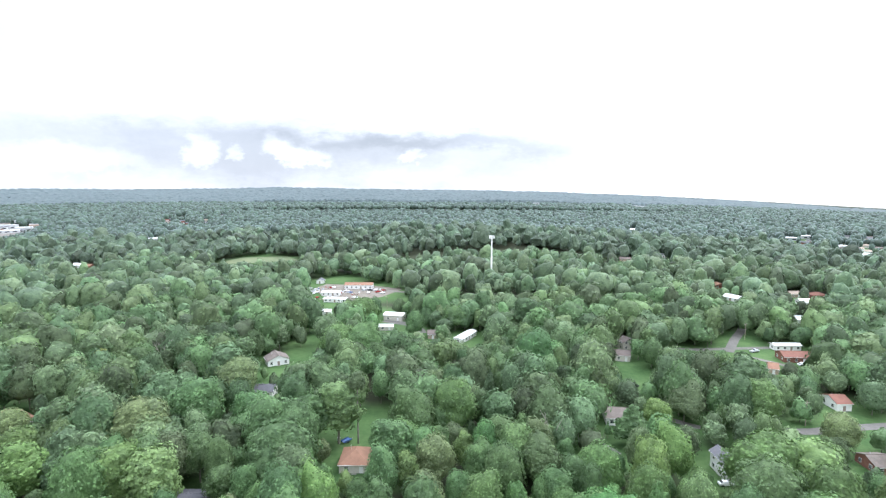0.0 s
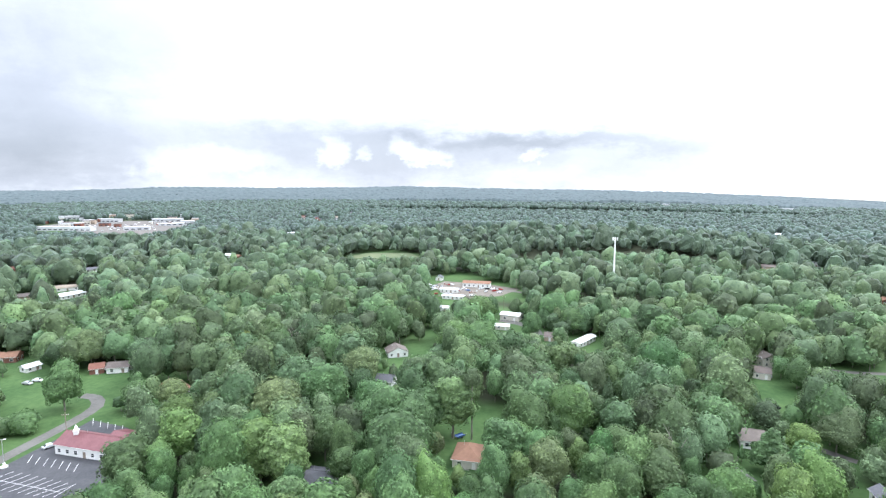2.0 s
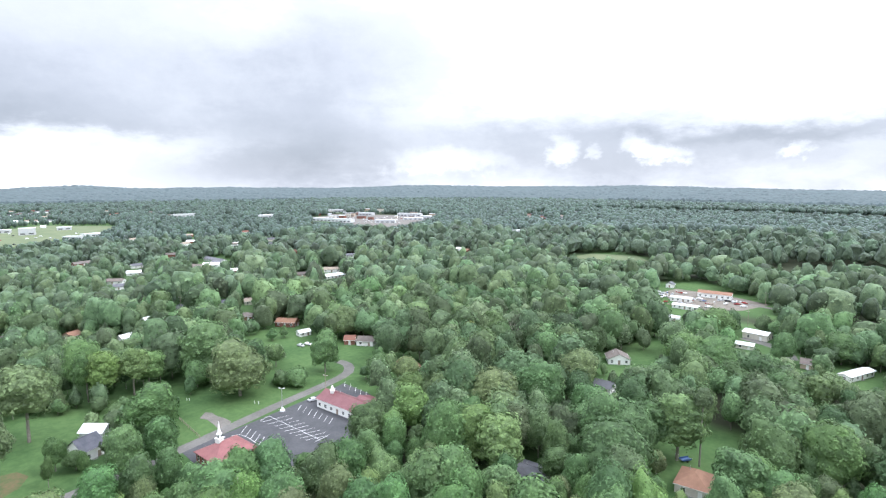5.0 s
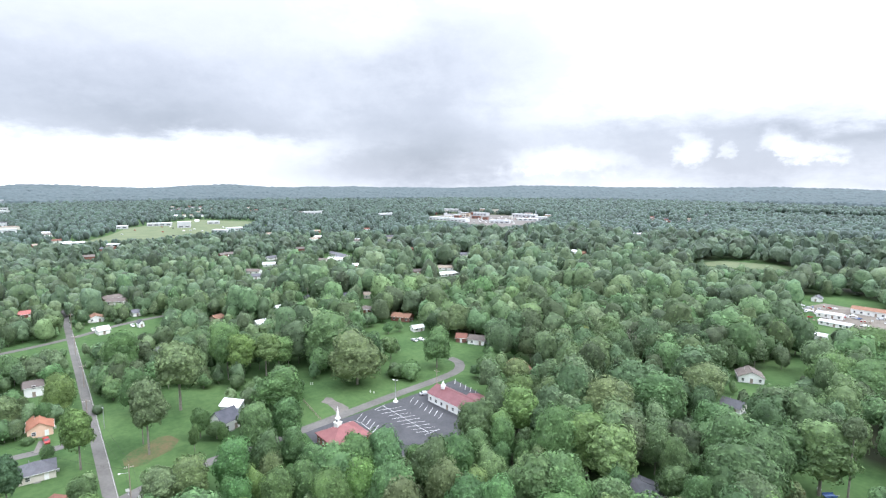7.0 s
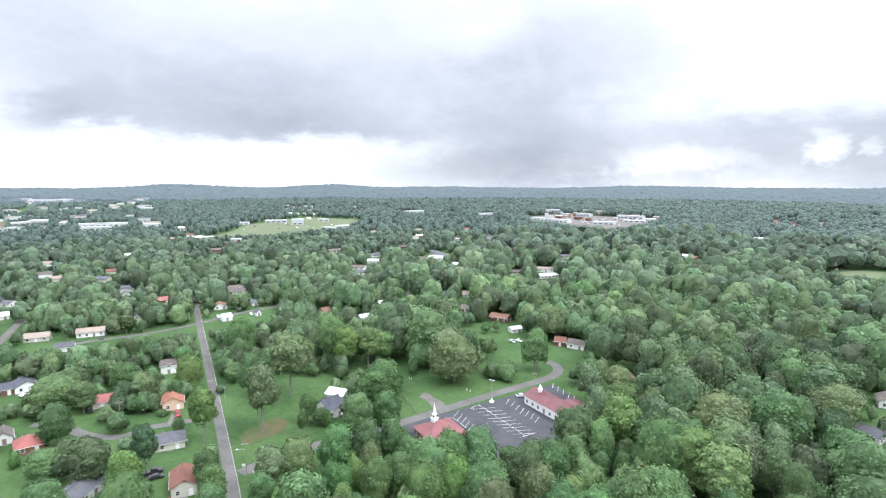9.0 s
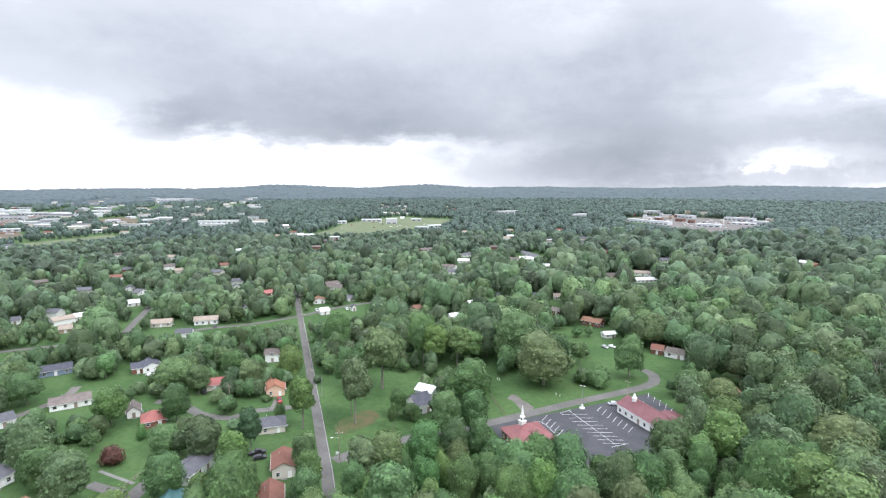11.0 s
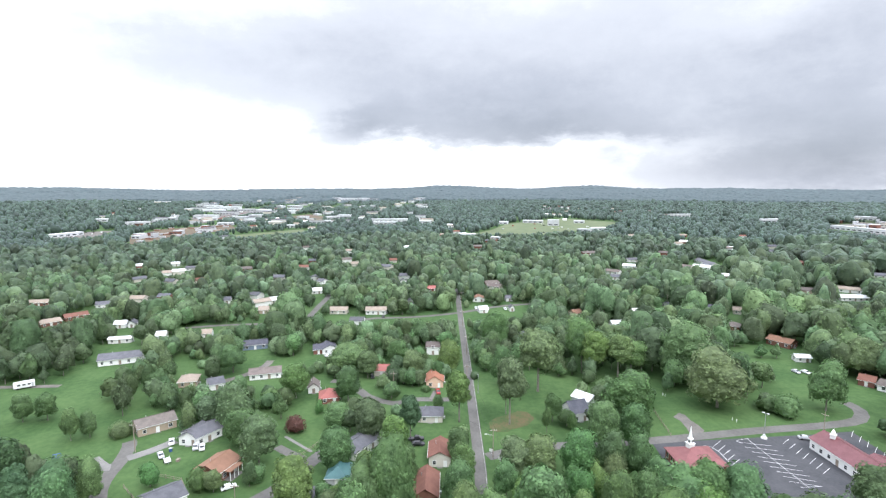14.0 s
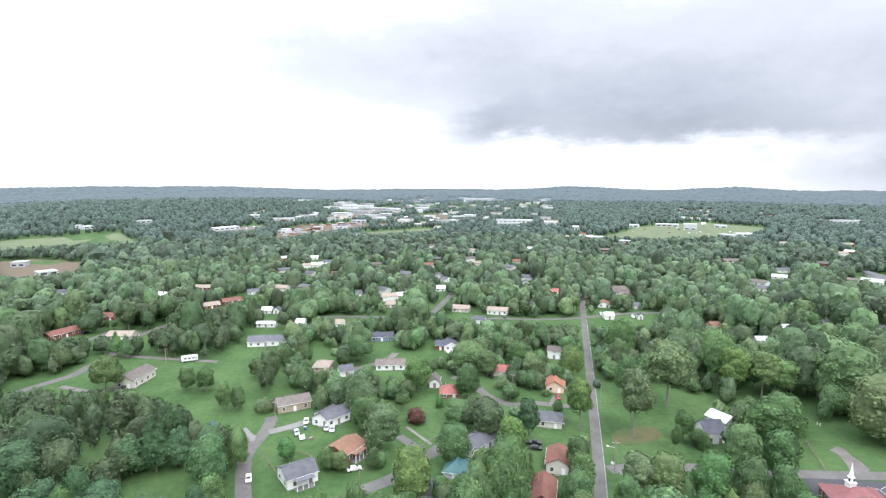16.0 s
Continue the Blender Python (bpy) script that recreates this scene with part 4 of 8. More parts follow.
OPEN.append([(-231.4, -36.5), (-236.7, -29.1), (-215.8, -25.7), (-204.4, -33.1)])
CAR_PARK = patch("car_park", [(-173.7, 89.5), (-174.0, 149.7), (-174.8, 165.9), (-155.7, 163.3), (-134.7, 130.8), (-134.1, 102.1), (-151.7, 86.2)], ASPHALT, 0.05, "dark asphalt car park with white stall lines", "car park", True)
patch("field", [(-994.2, 184.1), (-1119.4, 239.3), (-1255.2, 398.7), (-1121.0, 480.4), (-998.8, 401.4), (-889.4, 250.4), (-910.1, 133.2)], DRYGRASS, 0.10, "pale mown field beside distant buildings", "field", True)
patch("paved_lot", [(-1004.9, 861.1), (-1020.6, 996.4), (-798.8, 1070.0), (-714.6, 914.3), (-662.6, 728.6), (-795.2, 777.2)], GRAVEL, 0.10, "pale paved lot round a distant shopping centre", "car park", True)
patch("field", [(-250.0, 579.8), (-229.1, 619.2), (-180.1, 624.4), (-160.0, 601.8), (-210.3, 584.3)], DRYGRASS, 0.12, "pale hilltop field among woods", "field", True)
patch("field", [(-707.0, -757.3), (-744.3, -698.5), (-817.7, -649.9), (-718.0, -546.4), (-670.0, -612.4), (-626.5, -672.2)], DRYGRASS, 0.10, "open pale field near distant buildings", "field", True)
patch("dirt_lot", [(-538.4, -579.2), (-558.9, -556.2), (-542.2, -479.8), (-480.8, -435.7), (-458.8, -458.3), (-449.3, -485.2)], SOIL, 0.10, "bare reddish dirt lot with sheds", "ground", True)
patch("dirt_lot", [(-924.1, -424.9), (-1051.1, -433.7), (-1118.6, -381.1), (-1164.2, -334.1), (-1071.6, -296.4), (-938.3, -343.5), (-821.0, -378.4)], SOIL, 0.10, "bare reddish industrial yard far off", "ground", True)
patch("paved_lot", [(-890.1, -529.5), (-1005.0, -532.0), (-1035.1, -499.6), (-927.7, -480.5)], GRAVEL, 0.10, "pale paved industrial yard far off", "car park", True)
patch("paved_lot", [(-1348.1, -481.0), (-1821.5, -448.6), (-1619.9, -381.6), (-1199.7, -401.6)], GRAVEL, 0.10, "pale paved yards far off", "car park", True)
patch("field", [(-940.9, -273.7), (-1046.7, -168.2), (-976.9, -151.8), (-894.0, -240.5)], DRYGRASS, 0.10, "pale field near the town", "field", True)
patch("dirt_lot", [(-111.1, 453.5), (-91.0, 423.0), (-73.0, 408.7), (-47.8, 425.9), (-34.2, 455.9), (-61.0, 470.5), (-104.0, 478.0)], YARD, 0.05, "trodden grey-brown yard of a junk lot", "ground", True)
patch("bare_soil", [(-196.0, 35.5), (-199.7, 38.9), (-201.7, 43.8), (-204.8, 48.9), (-203.3, 52.3), (-197.5, 53.7), (-191.7, 49.5), (-189.2, 43.2), (-187.2, 40.9), (-187.6, 37.2), (-190.7, 35.0)], WORN_GRASS, 0.03, "worn reddish soil in the grass under trees", "ground", True)
patch("gravel_spur", [(-193.2, 107.5), (-196.6, 111.8), (-194.3, 113.1), (-189.6, 112.6), (-185.9, 113.3), (-180.9, 113.1), (-178.1, 109.9), (-178.0, 106.2), (-183.7, 107.7), (-189.8, 108.6)], GRAVEL, 0.03, "thin grey gravel spur in the grass", "ground", False)

# ---- houses ----
house(-238.4, 18.2, 84.0, 7.5, 11.0, h=3.0, rise=2.2, roof="y", wall="peach", tile="orange", label="peach-walled house under a bright orange gabled roof")
house(-170.4, 14.5, 84.0, 7.0, 10.5, h=3.4, rise=1.8, roof="y", wall="cream", tile="rust", label="cream house under a rust-brown gabled roof")
house(-150.8, 8.7, 84.0, 7.1, 13.0, h=3.0, rise=2.2, roof="y", wall="brick", tile="rust", label="brick house under a dark red gabled roof")
house(-201.8, 13.6, 84.0, 9.3, 8.0, h=2.8, rise=2.0, roof="hip", wall="cream", tile="grey", label="small cream house under a grey hipped roof")
house(-180.3, -12.3, 145.7, 15.9, 8.0, h=2.8, rise=1.8, roof="x", wall="white", tile="grey", label="long white house under a grey gabled roof")
house(-161.5, -17.6, 84.0, 6.6, 9.0, h=2.8, rise=2.2, roof="hip", wall="grey", tile="teal", label="house under a teal metal hipped roof")
house(-148.4, -24.8, 97.5, 9.4, 9.0, roof="x", wall="white", tile="grey", label="white house under a grey gabled roof")
house(-168.5, -56.1, 156.2, 10.1, 9.0, h=3.4, rise=1.8, roof="x", wall="brick", tile="clay", label="brick ranch house under an orange-brown gabled roof", porch=True)
house(-151.8, -66.2, 132.9, 9.6, 9.0, h=3.4, rise=2.0, roof="x", wall="white", tile="grey", label="white house with a columned porch and grey roof", porch=True)
house(-193.7, -69.5, 142.8, 10.3, 9.0, h=3.2, rise=1.8, roof="x", wall="white", tile="grey", label="white house under a grey gabled roof beside parked cars")
house(-192.6, -71.3, 78.0, 7.1, 9.0, h=3.0, rise=2.0, roof="y", wall="white", tile="grey", label="white gabled wing with a garage and grey roof")
house(-203.8, -89.9, 124.8, 13.0, 9.0, h=3.2, roof="x", wall="tan", tile="brown", label="tan house under a brown-grey gabled roof")
house(-221.0, -173.0, 92.0, 9.0, 16.0, h=3.8, rise=2.0, roof="y", wall="cream", tile="brown", label="cream house with a double garage and brown roof")
house(-282.2, -266.7, 165.5, 18.9, 9.0, h=3.2, rise=1.8, roof="x", wall="brick", tile="rust", label="long brick building under a rust-red roof")
house(-284.5, -228.9, 97.4, 14.5, 9.0, roof="x", wall="cream", tile="tan", label="low cream house under a pale tan roof")
house(-285.0, -139.6, 106.6, 19.5, 10.0, h=3.0, rise=2.0, roof="x", wall="white", tile="grey", label="wide white house with a gabled porch and grey roof")
house(-320.3, -156.4, 97.3, 11.8, 5.0, h=2.6, rise=0.8, roof="x", wall="white", tile="white", label="long white mobile home")
house(-301.9, -76.8, 102.3, 13.0, 8.0, roof="x", wall="blue", tile="dark", label="blue-grey house under a dark gabled roof")
house(-290.1, -40.7, 97.4, 5.3, 8.0, roof="x", wall="brick", tile="dark", label="brick wing under a dark roof")
house(-290.7, -35.5, 106.6, 8.0, 9.0, h=2.9, rise=1.8, roof="y", wall="white", tile="dark", label="white gable-fronted house under a dark roof")
house(-255.4, -60.9, 100.7, 14.0, 8.0, roof="x", wall="white", tile="brown", label="long white house under a grey-brown roof")
house(-248.9, -93.4, 97.4, 7.7, 9.0, roof="hip", wall="tan", tile="tan", label="tan house under a pale tan hipped roof")
house(-244.0, -80.4, 117.9, 6.4, 8.0, roof="x", wall="white", tile="grey")
house(-253.5, -5.9, 84.0, 6.7, 8.0, roof="x", wall="cream", tile="salmon", label="cream house under a red roof")
house(-223.7, -27.6, 97.5, 7.9, 8.0, rise=2.4, roof="hip", wall="brick", tile="salmon", label="small brick house under a salmon-red hipped roof")
house(-235.5, -35.7, 97.4, 4.6, 7.5, h=2.6, rise=1.9, roof="y", wall="white", tile="brown", label="white gabled house under an old brown roof")
house(-282.7, 20.7, 84.0, 6.7, 8.0, h=4.3, rise=1.6, roof="x", wall="white", tile="brown", label="white two-storey house under a brown roof")
house(-373.4, -12.0, 84.0, 14.0, 8.0, h=3.0, roof="x", wall="white", tile="tan", label="white house under a pale tan roof")
house(-377.5, -37.9, 84.0, 11.9, 8.0, roof="x", wall="cream", tile="tan")
house(-347.1, -23.5, 84.0, 8.7, 8.0, roof="x", wall="white", tile="grey")
house(-327.6, -110.8, 97.3, 5.4, 8.0, roof="x", wall="white", tile="tan")
house(-508.6, -72.6, 97.1, 8.6, 9.0, roof="y", wall="white", tile="grey")
house(-447.8, -62.8, 97.2, 8.0, 8.0, roof="x", wall="white", tile="white")
house(-419.6, -125.3, 97.2, 4.5, 8.0, roof="x", wall="white", tile="grey")
house(-384.6, -90.7, 97.3, 6.6, 8.0, roof="x", wall="tan", tile="tan")
house(-416.0, -89.6, 113.8, 7.2, 7.0, roof="x", wall="cream", tile="white")
house(-399.3, 12.3, 97.3, 3.7, 4.0, roof="y", wall="white", tile="grey", label="small white garden shed", category="shed", name="shed")
house(-482.3, 8.8, 97.2, 5.0, 4.0, roof="y", wall="white", tile="grey", label="small white garden shed", category="shed", name="shed")
house(-446.0, 31.5, 97.2, 7.3, 8.0, roof="x", wall="brick", tile="salmon")
house(-625.2, -50.4, 97.0, 6.5, 8.0, roof="x", wall="white", tile="grey", detail=1)
house(-611.4, -236.6, 97.0, 10.6, 8.0, roof="x", wall="white", tile="white", detail=1)
house(-579.8, -208.1, 97.0, 10.1, 8.0, roof="x", wall="white", tile="grey", detail=1)
house(-325.8, -136.0, 97.3, 5.0, 8.0, roof="x", wall="white", tile="white")
house(-413.9, -212.3, 111.1, 9.1, 8.0, roof="x", wall="white", tile="grey")
house(-354.4, -172.1, 97.3, 6.7, 6.0, roof="x", wall="white", tile="white")
house(-355.2, -165.4, 97.3, 4.3, 6.0, roof="y", wall="white", tile="grey")
house(-388.6, -365.1, 128.8, 8.2, 8.0, roof="x", wall="white", tile="grey", detail=1)
house(-318.0, -329.4, 97.3, 4.9, 8.0, roof="x", wall="brick", tile="rust")
house(-324.3, -269.1, 97.3, 9.0, 8.0, roof="x", wall="brick", tile="rust")
house(-391.6, -278.4, 97.2, 8.0, 8.0, roof="x", wall="white", tile="white")
house(-425.0, -262.0, 97.2, 18.2, 8.0, roof="x", wall="brick", tile="tan")
house(-363.6, -220.4, 135.5, 11.3, 8.0, roof="x", wall="brick", tile="tan")
house(-379.4, -213.0, 131.4, 13.4, 8.0, roof="x", wall="brick", tile="rust")
house(-404.4, 64.4, 84.0, 8.6, 8.0, roof="y", wall="white", tile="clay")
house(-464.2, 85.2, 97.2, 12.2, 8.0, roof="x", wall="tan", tile="brown")
house(-402.2, 87.4, 97.3, 5.3, 5.0, roof="x", wall="white", tile="grey")
house(-368.7, 61.9, 97.3, 6.0, 6.0, roof="x", wall="white", tile="white")
house(-370.3, 82.5, 97.3, 3.0, 4.0, roof="y", wall="white", tile="grey", label="small white garden shed", category="shed", name="shed")
house(-509.8, 213.3, 43.2, 16.3, 8.0, roof="x", wall="white", tile="brown", detail=1)
house(-480.9, 204.7, 62.4, 8.2, 8.0, roof="x", wall="white", tile="grey", detail=1)
house(-539.7, 245.3, 59.9, 14.4, 8.0, roof="x", wall="white", tile="white", detail=1)
house(-582.5, 266.2, 97.1, 12.3, 8.0, roof="x", wall="white", tile="grey", detail=1)
house(-643.9, 239.1, 97.0, 18.8, 9.0, roof="x", wall="brick", tile="brown", detail=1)
house(-553.8, 337.1, -4.7, 39.4, 8.0, roof="x", wall="white", tile="grey", detail=1)
house(-321.0, 138.0, 97.4, 6.9, 7.0, roof="x", wall="white", tile="white")
house(-351.7, 122.6, 108.4, 6.7, 8.0, roof="x", wall="tan", tile="clay")
house(-303.4, 77.3, 97.4, 6.4, 8.0, roof="x", wall="grey", tile="grey")
house(-350.3, 163.7, 97.3, 4.1, 6.0, roof="x", wall="white", tile="white")
house(-367.3, 197.5, 97.3, 7.1, 8.0, roof="x", wall="grey", tile="dark")
house(-275.0, 213.9, 27.3, 12.5, 8.0, h=3.0, roof="x", wall="brick", tile="clay", label="red brick house under a brown roof beside a gravel drive")
house(-249.8, 205.6, 79.2, 6.9, 5.0, h=2.4, rise=1.0, roof="x", wall="white", tile="white", label="white garden shed beside pines", category="shed", name="shed")
house(-216.5, 211.0, 38.2, 5.9, 7.0, roof="x", wall="brick", tile="rust", label="red outbuilding beside a brown house")
house(-207.7, 215.1, 27.0, 9.4, 8.0, roof="x", wall="white", tile="brown", label="white house under a brown roof")
house(-309.6, 208.2, 46.4, 7.5, 8.0, roof="hip", wall="brick", tile="brown")
house(-346.1, 236.5, 58.8, 7.9, 8.0, roof="x", wall="cream", tile="tan")
house(-356.8, 218.9, 58.8, 7.0, 8.0, roof="x", wall="white", tile="dark")
house(-404.1, 332.9, 58.9, 16.3, 8.0, roof="x", wall="tan", tile="brown", detail=1)
house(-402.5, 369.1, 48.2, 17.6, 8.0, roof="x", wall="white", tile="tan", detail=1)
house(-375.0, 346.3, 76.1, 19.3, 8.0, roof="x", wall="white", tile="white")
house(-458.1, 450.8, 59.0, 17.0, 8.0, roof="x", wall="white", tile="grey", detail=1)
house(-526.3, 315.8, 43.4, 15.9, 8.0, roof="x", wall="white", tile="white", detail=1)
house(-449.6, 85.6, 58.8, 12.0, 8.0, roof="x", wall="cream", tile="brown")
house(-489.8, -63.5, 58.7, 6.4, 9.0, roof="x", wall="white", tile="grey")
house(-84.2, 267.6, 28.4, 10.4, 9.0, h=2.8, rise=2.4, roof="y", wall="white", tile="brown", label="white gable-fronted house under a brown roof on a lawn")
house(-71.8, 461.1, 0.4, 23.5, 9.0, h=3.4, rise=1.4, roof="x", wall="white", tile="clay", label="long white building under a faded red roof")
house(-90.0, 432.0, 0.4, 14.5, 6.0, h=3.0, rise=0.6, roof="x", wall="white", tile="white", label="white trailer in a junk lot")
house(-81.7, 408.6, -6.1, 17.2, 6.0, h=2.6, rise=0.6, roof="x", wall="white", tile="white", label="long white trailer in a junk lot")
house(-109.9, 482.8, 0.4, 6.0, 7.0, roof="y", wall="white", tile="grey")
house(-82.0, 369.3, 0.3, 8.9, 6.0, h=2.6, rise=0.8, roof="x", wall="white", tile="white")
house(-31.9, 355.7, -12.8, 12.9, 9.0, h=3.6, rise=1.0, roof="x", wall="cream", tile="white", label="white metal barn with a low white roof", detail=1)
house(13.2, 309.9, 61.3, 19.5, 5.0, h=2.8, rise=0.7, roof="x", wall="white", tile="white", label="white mobile home at the edge of woods")
house(-35.1, 331.1, 0.3, 8.4, 6.0, h=2.4, rise=0.7, roof="x", wall="cream", tile="white")
house(-5.8, 313.6, 0.3, 5.9, 7.0, roof="x", wall="tan", tile="brown")
house(93.4, 275.6, -13.4, 7.5, 9.0, h=3.0, roof="x", wall="cream", tile="brown", label="cream house under a brown roof by a lawn")
house(101.5, 294.0, 14.1, 8.4, 8.0, h=4.5, roof="y", wall="cream", tile="brown", label="cream gabled house under a brown roof")
house(189.7, 293.0, 0.3, 14.6, 5.0, h=2.8, rise=0.6, roof="x", wall="white", tile="white", label="long pale mobile home")
house(183.6, 274.8, -6.3, 15.5, 10.0, h=3.0, roof="x", wall="brick", tile="rust", label="dark red house under a rust-brown roof")
house(226.5, 417.6, -58.4, 11.8, 8.0, roof="x", wall="white", tile="white")
house(240.2, 467.8, 0.4, 10.3, 8.0, roof="y", wall="brick", tile="clay", detail=1)
house(299.5, 429.7, 0.4, 11.7, 9.0, roof="hip", wall="brick", tile="rust", detail=1)
house(273.3, 405.2, 0.4, 7.7, 8.0, roof="x", wall="white", tile="white")
house(283.4, 433.4, 0.4, 8.2, 8.0, roof="x", wall="tan", tile="tan")
house(234.9, 351.9, 0.3, 5.6, 7.0, roof="x", wall="white", tile="white")
house(260.7, 641.8, 0.6, 7.4, 8.0, roof="y", wall="white", tile="grey", detail=1)
house(201.1, 595.5, -19.4, 11.8, 8.0, roof="x", wall="tan", tile="brown", detail=1)
house(526.6, 675.0, 10.0, 12.0, 8.0, roof="x", wall="white", tile="white", detail=1)
house(563.9, 763.1, -20.0, 14.0, 8.0, roof="x", wall="cream", tile="tan", detail=1)
house(548.0, 742.0, -35.0, 10.0, 8.0, roof="hip", wall="white", tile="brown", detail=1)
house(354.3, 1013.9, 5.0, 14.0, 9.0, roof="x", wall="white", tile="white", detail=1)
house(161.0, 257.0, -22.5, 4.0, 8.0, roof="x", wall="tan", tile="clay")
house(-161.8, 196.6, -32.0, 13.9, 9.0, roof="x", wall="tan", tile="clay", label="tan house half hidden by trees")
house(-70.0, 143.6, 0.1, 11.0, 10.0, roof="x", wall="white", tile="grey", label="house under a pale grey gabled roof among trees")
house(-76.5, 226.8, 0.2, 7.7, 8.0, roof="x", wall="white", tile="grey", label="small white house under a grey roof among trees")
house(-28.1, 167.9, 0.1, 9.3, 11.0, h=3.0, rise=2.6, roof="hip", wall="cream", tile="clay", label="house under an orange-brown hipped roof in a clearing")
house(66.6, 201.7, -7.0, 7.7, 10.0, h=3.0, rise=2.2, roof="x", wall="white", tile="brown", label="white house under a long grey-brown roof")
house(89.6, 163.5, 0.1, 4.7, 9.0, h=5.4, rise=1.5, roof="y", wall="white", tile="grey", label="white two-storey house behind a large tree")
house(162.5, 215.9, 0.2, 6.0, 10.0, h=3.2, roof="x", wall="white", tile="rust", label="white house under a rust-red roof")
house(141.0, 167.3, 0.1, 7.2, 9.0, roof="x", wall="brick", tile="brown")
house(-382.1, 565.6, 0.5, 8.2, 8.0, roof="x", wall="white", tile="white", detail=1)
house(-368.3, 560.1, -17.6, 11.6, 8.0, roof="x", wall="brick", tile="clay", detail=1)

# ---- church and hall ----
house(-152.7, 146.1, -1.9, 24.3, 10.0, h=3.6, rise=2.4, roof="x", wall="white", tile="maroon", label="long white church hall under a maroon metal roof", name="church_hall", category="church hall")
cupola(-160.1, 145.5, 6.2, 0.75)
house(-147.9, 152.6, -1.9, 7.0, 9.0, h=2.8, rise=1.5, roof="x", wall="white", tile="maroon", detail=1, label="low white wing of the hall under a maroon roof", name="hall_wing", category="church hall")
church(-157.3, 95.8, 86.8)
steeple(-158.2, 94.3, 6.4)
# stall lines of the car park
stall_line((-171.0, 120.0), (-167.6, 129.3))
stall_line((-167.6, 119.9), (-164.1, 129.1))
stall_line((-164.3, 119.9), (-160.8, 128.8))
stall_line((-161.0, 119.8), (-157.5, 128.6))
stall_line((-157.9, 119.8), (-154.3, 128.4))
stall_line((-154.8, 119.7), (-151.1, 128.1))
stall_line((-151.8, 119.7), (-148.1, 127.9))
stall_line((-148.9, 119.6), (-145.1, 127.7))
stall_line((-146.0, 119.6), (-142.2, 127.5))
stall_line((-173.1, 124.5), (-142.3, 122.9))
stall_line((-172.5, 119.9), (-173.5, 125.3))
stall_line((-172.2, 119.7), (-170.7, 120.5))
stall_line((-142.6, 120.5), (-142.5, 127.0))
stall_line((-172.8, 114.2), (-169.3, 109.5))
stall_line((-169.5, 113.8), (-166.0, 109.2))
stall_line((-166.2, 113.5), (-162.9, 108.9))
stall_line((-163.1, 113.1), (-159.9, 108.6))
stall_line((-160.0, 112.7), (-156.9, 108.3))
stall_line((-157.0, 112.4), (-154.0, 108.0))
stall_line((-154.1, 112.1), (-151.2, 107.8))
stall_line((-151.2, 111.7), (-148.4, 107.5))
stall_line((-170.3, 106.2), (-168.9, 108.6))
stall_line((-168.9, 108.6), (-165.5, 109.0))
stall_line((-165.5, 109.0), (-145.3, 106.7))
stall_line((-171.5, 138.9), (-168.5, 134.6))
stall_line((-168.0, 138.7), (-165.1, 134.3))
stall_line((-164.6, 138.5), (-161.7, 134.1))
stall_line((-161.3, 138.3), (-158.4, 133.9))
stall_line((-158.1, 138.1), (-155.2, 133.7))
stall_line((-154.9, 137.9), (-152.1, 133.5))
stall_line((-151.8, 137.7), (-149.1, 133.3))
stall_line((-175.4, 167.2), (-171.1, 162.6))
stall_line((-171.2, 166.5), (-167.1, 161.9))
stall_line((-167.2, 165.7), (-163.2, 161.3))
stall_line((-163.2, 165.0), (-159.5, 160.7))
stall_line((-159.5, 164.4), (-155.8, 160.1))
lot_lamp(-173.1, 130.7)
car(-170.8, 144.7, 70, "silver", label="silver van parked beside the hall")

# ---- park house ----
house(-208.6, 77.6, 125.8, 6.6, 8.0, h=3.4, rise=1.6, roof="y", wall="grey", tile="white", label="grey building under a white metal roof on a lawn")
house(-196.7, 69.5, 103.9, 7.4, 8.0, h=3.8, rise=3.2, roof="x", wall="white", tile="dark", label="white house under a steep dark roof")

# ---- mast ----
mast(42.2, 468.3, 45.0)

# ---- camper, vehicles and poles ----
camper(-251.0, -165.3, 122)
car(-190.5, -78.8, 20, "white", label="white car on a driveway beside a house")
car(-186.0, -69.1, 15, "silver", label="silver car parked on grass")
car(-185.3, -66.7, 15, "white")
car(-181.0, -78.7, 30, "silver", label="silver car on a concrete drive")
car(-149.3, -81.1, 27, "white", label="white car on a curving lane")
car(-159.0, -50.3, 120, "white", label="pale car on a concrete driveway")
car(-184.0, 7.2, 88, "black", "pickup", label="black pickup truck beside a house")
car(-180.4, 7.7, 88, "black", label="black car beside a house")
car(-280.0, -34.6, 40, "white")
car(-279.3, -32.1, 40, "white")
car(-226.4, 18.6, 0, "red", "pickup", label="dark red pickup before an orange house")
car(-248.2, -10.6, 10, "black")
car(-245.9, -5.8, 10, "red")
car(-275.5, -254.8, 20, "white", label="white car parked on a paved yard")
car(-211.6, -172.2, 20, "black", label="black car before a garage")
car(-289.2, -258.0, 0, "black")
car(-379.2, 58.8, 0, "white")
car(-361.4, -7.1, 0, "black")
car(-71.8, 208.0, 0, "red", label="red car on a drive among trees")
car(-74.7, 352.6, 0, "blue", label="blue car on grass")
car(-74.7, 330.5, 30, "white")
car(-24.2, 358.8, 0, "black", "pickup")
car(-20.9, 354.3, 60, "white")
car(86.0, 236.3, 0, "black", label="dark car on a lawn")
car(181.5, 266.4, 20, "white")
car(181.9, 258.1, 40, "white")
car(181.2, 254.1, 40, "silver")
car(169.5, 287.4, 20, "silver", "pickup")
car(86.5, 156.2, 0, "white", label="white car by a two-storey house")
car(50.2, 213.9, 0, "white")
car(-113.3, 456.3, 0, "white")
car(-107.4, 451.6, 40, "silver")
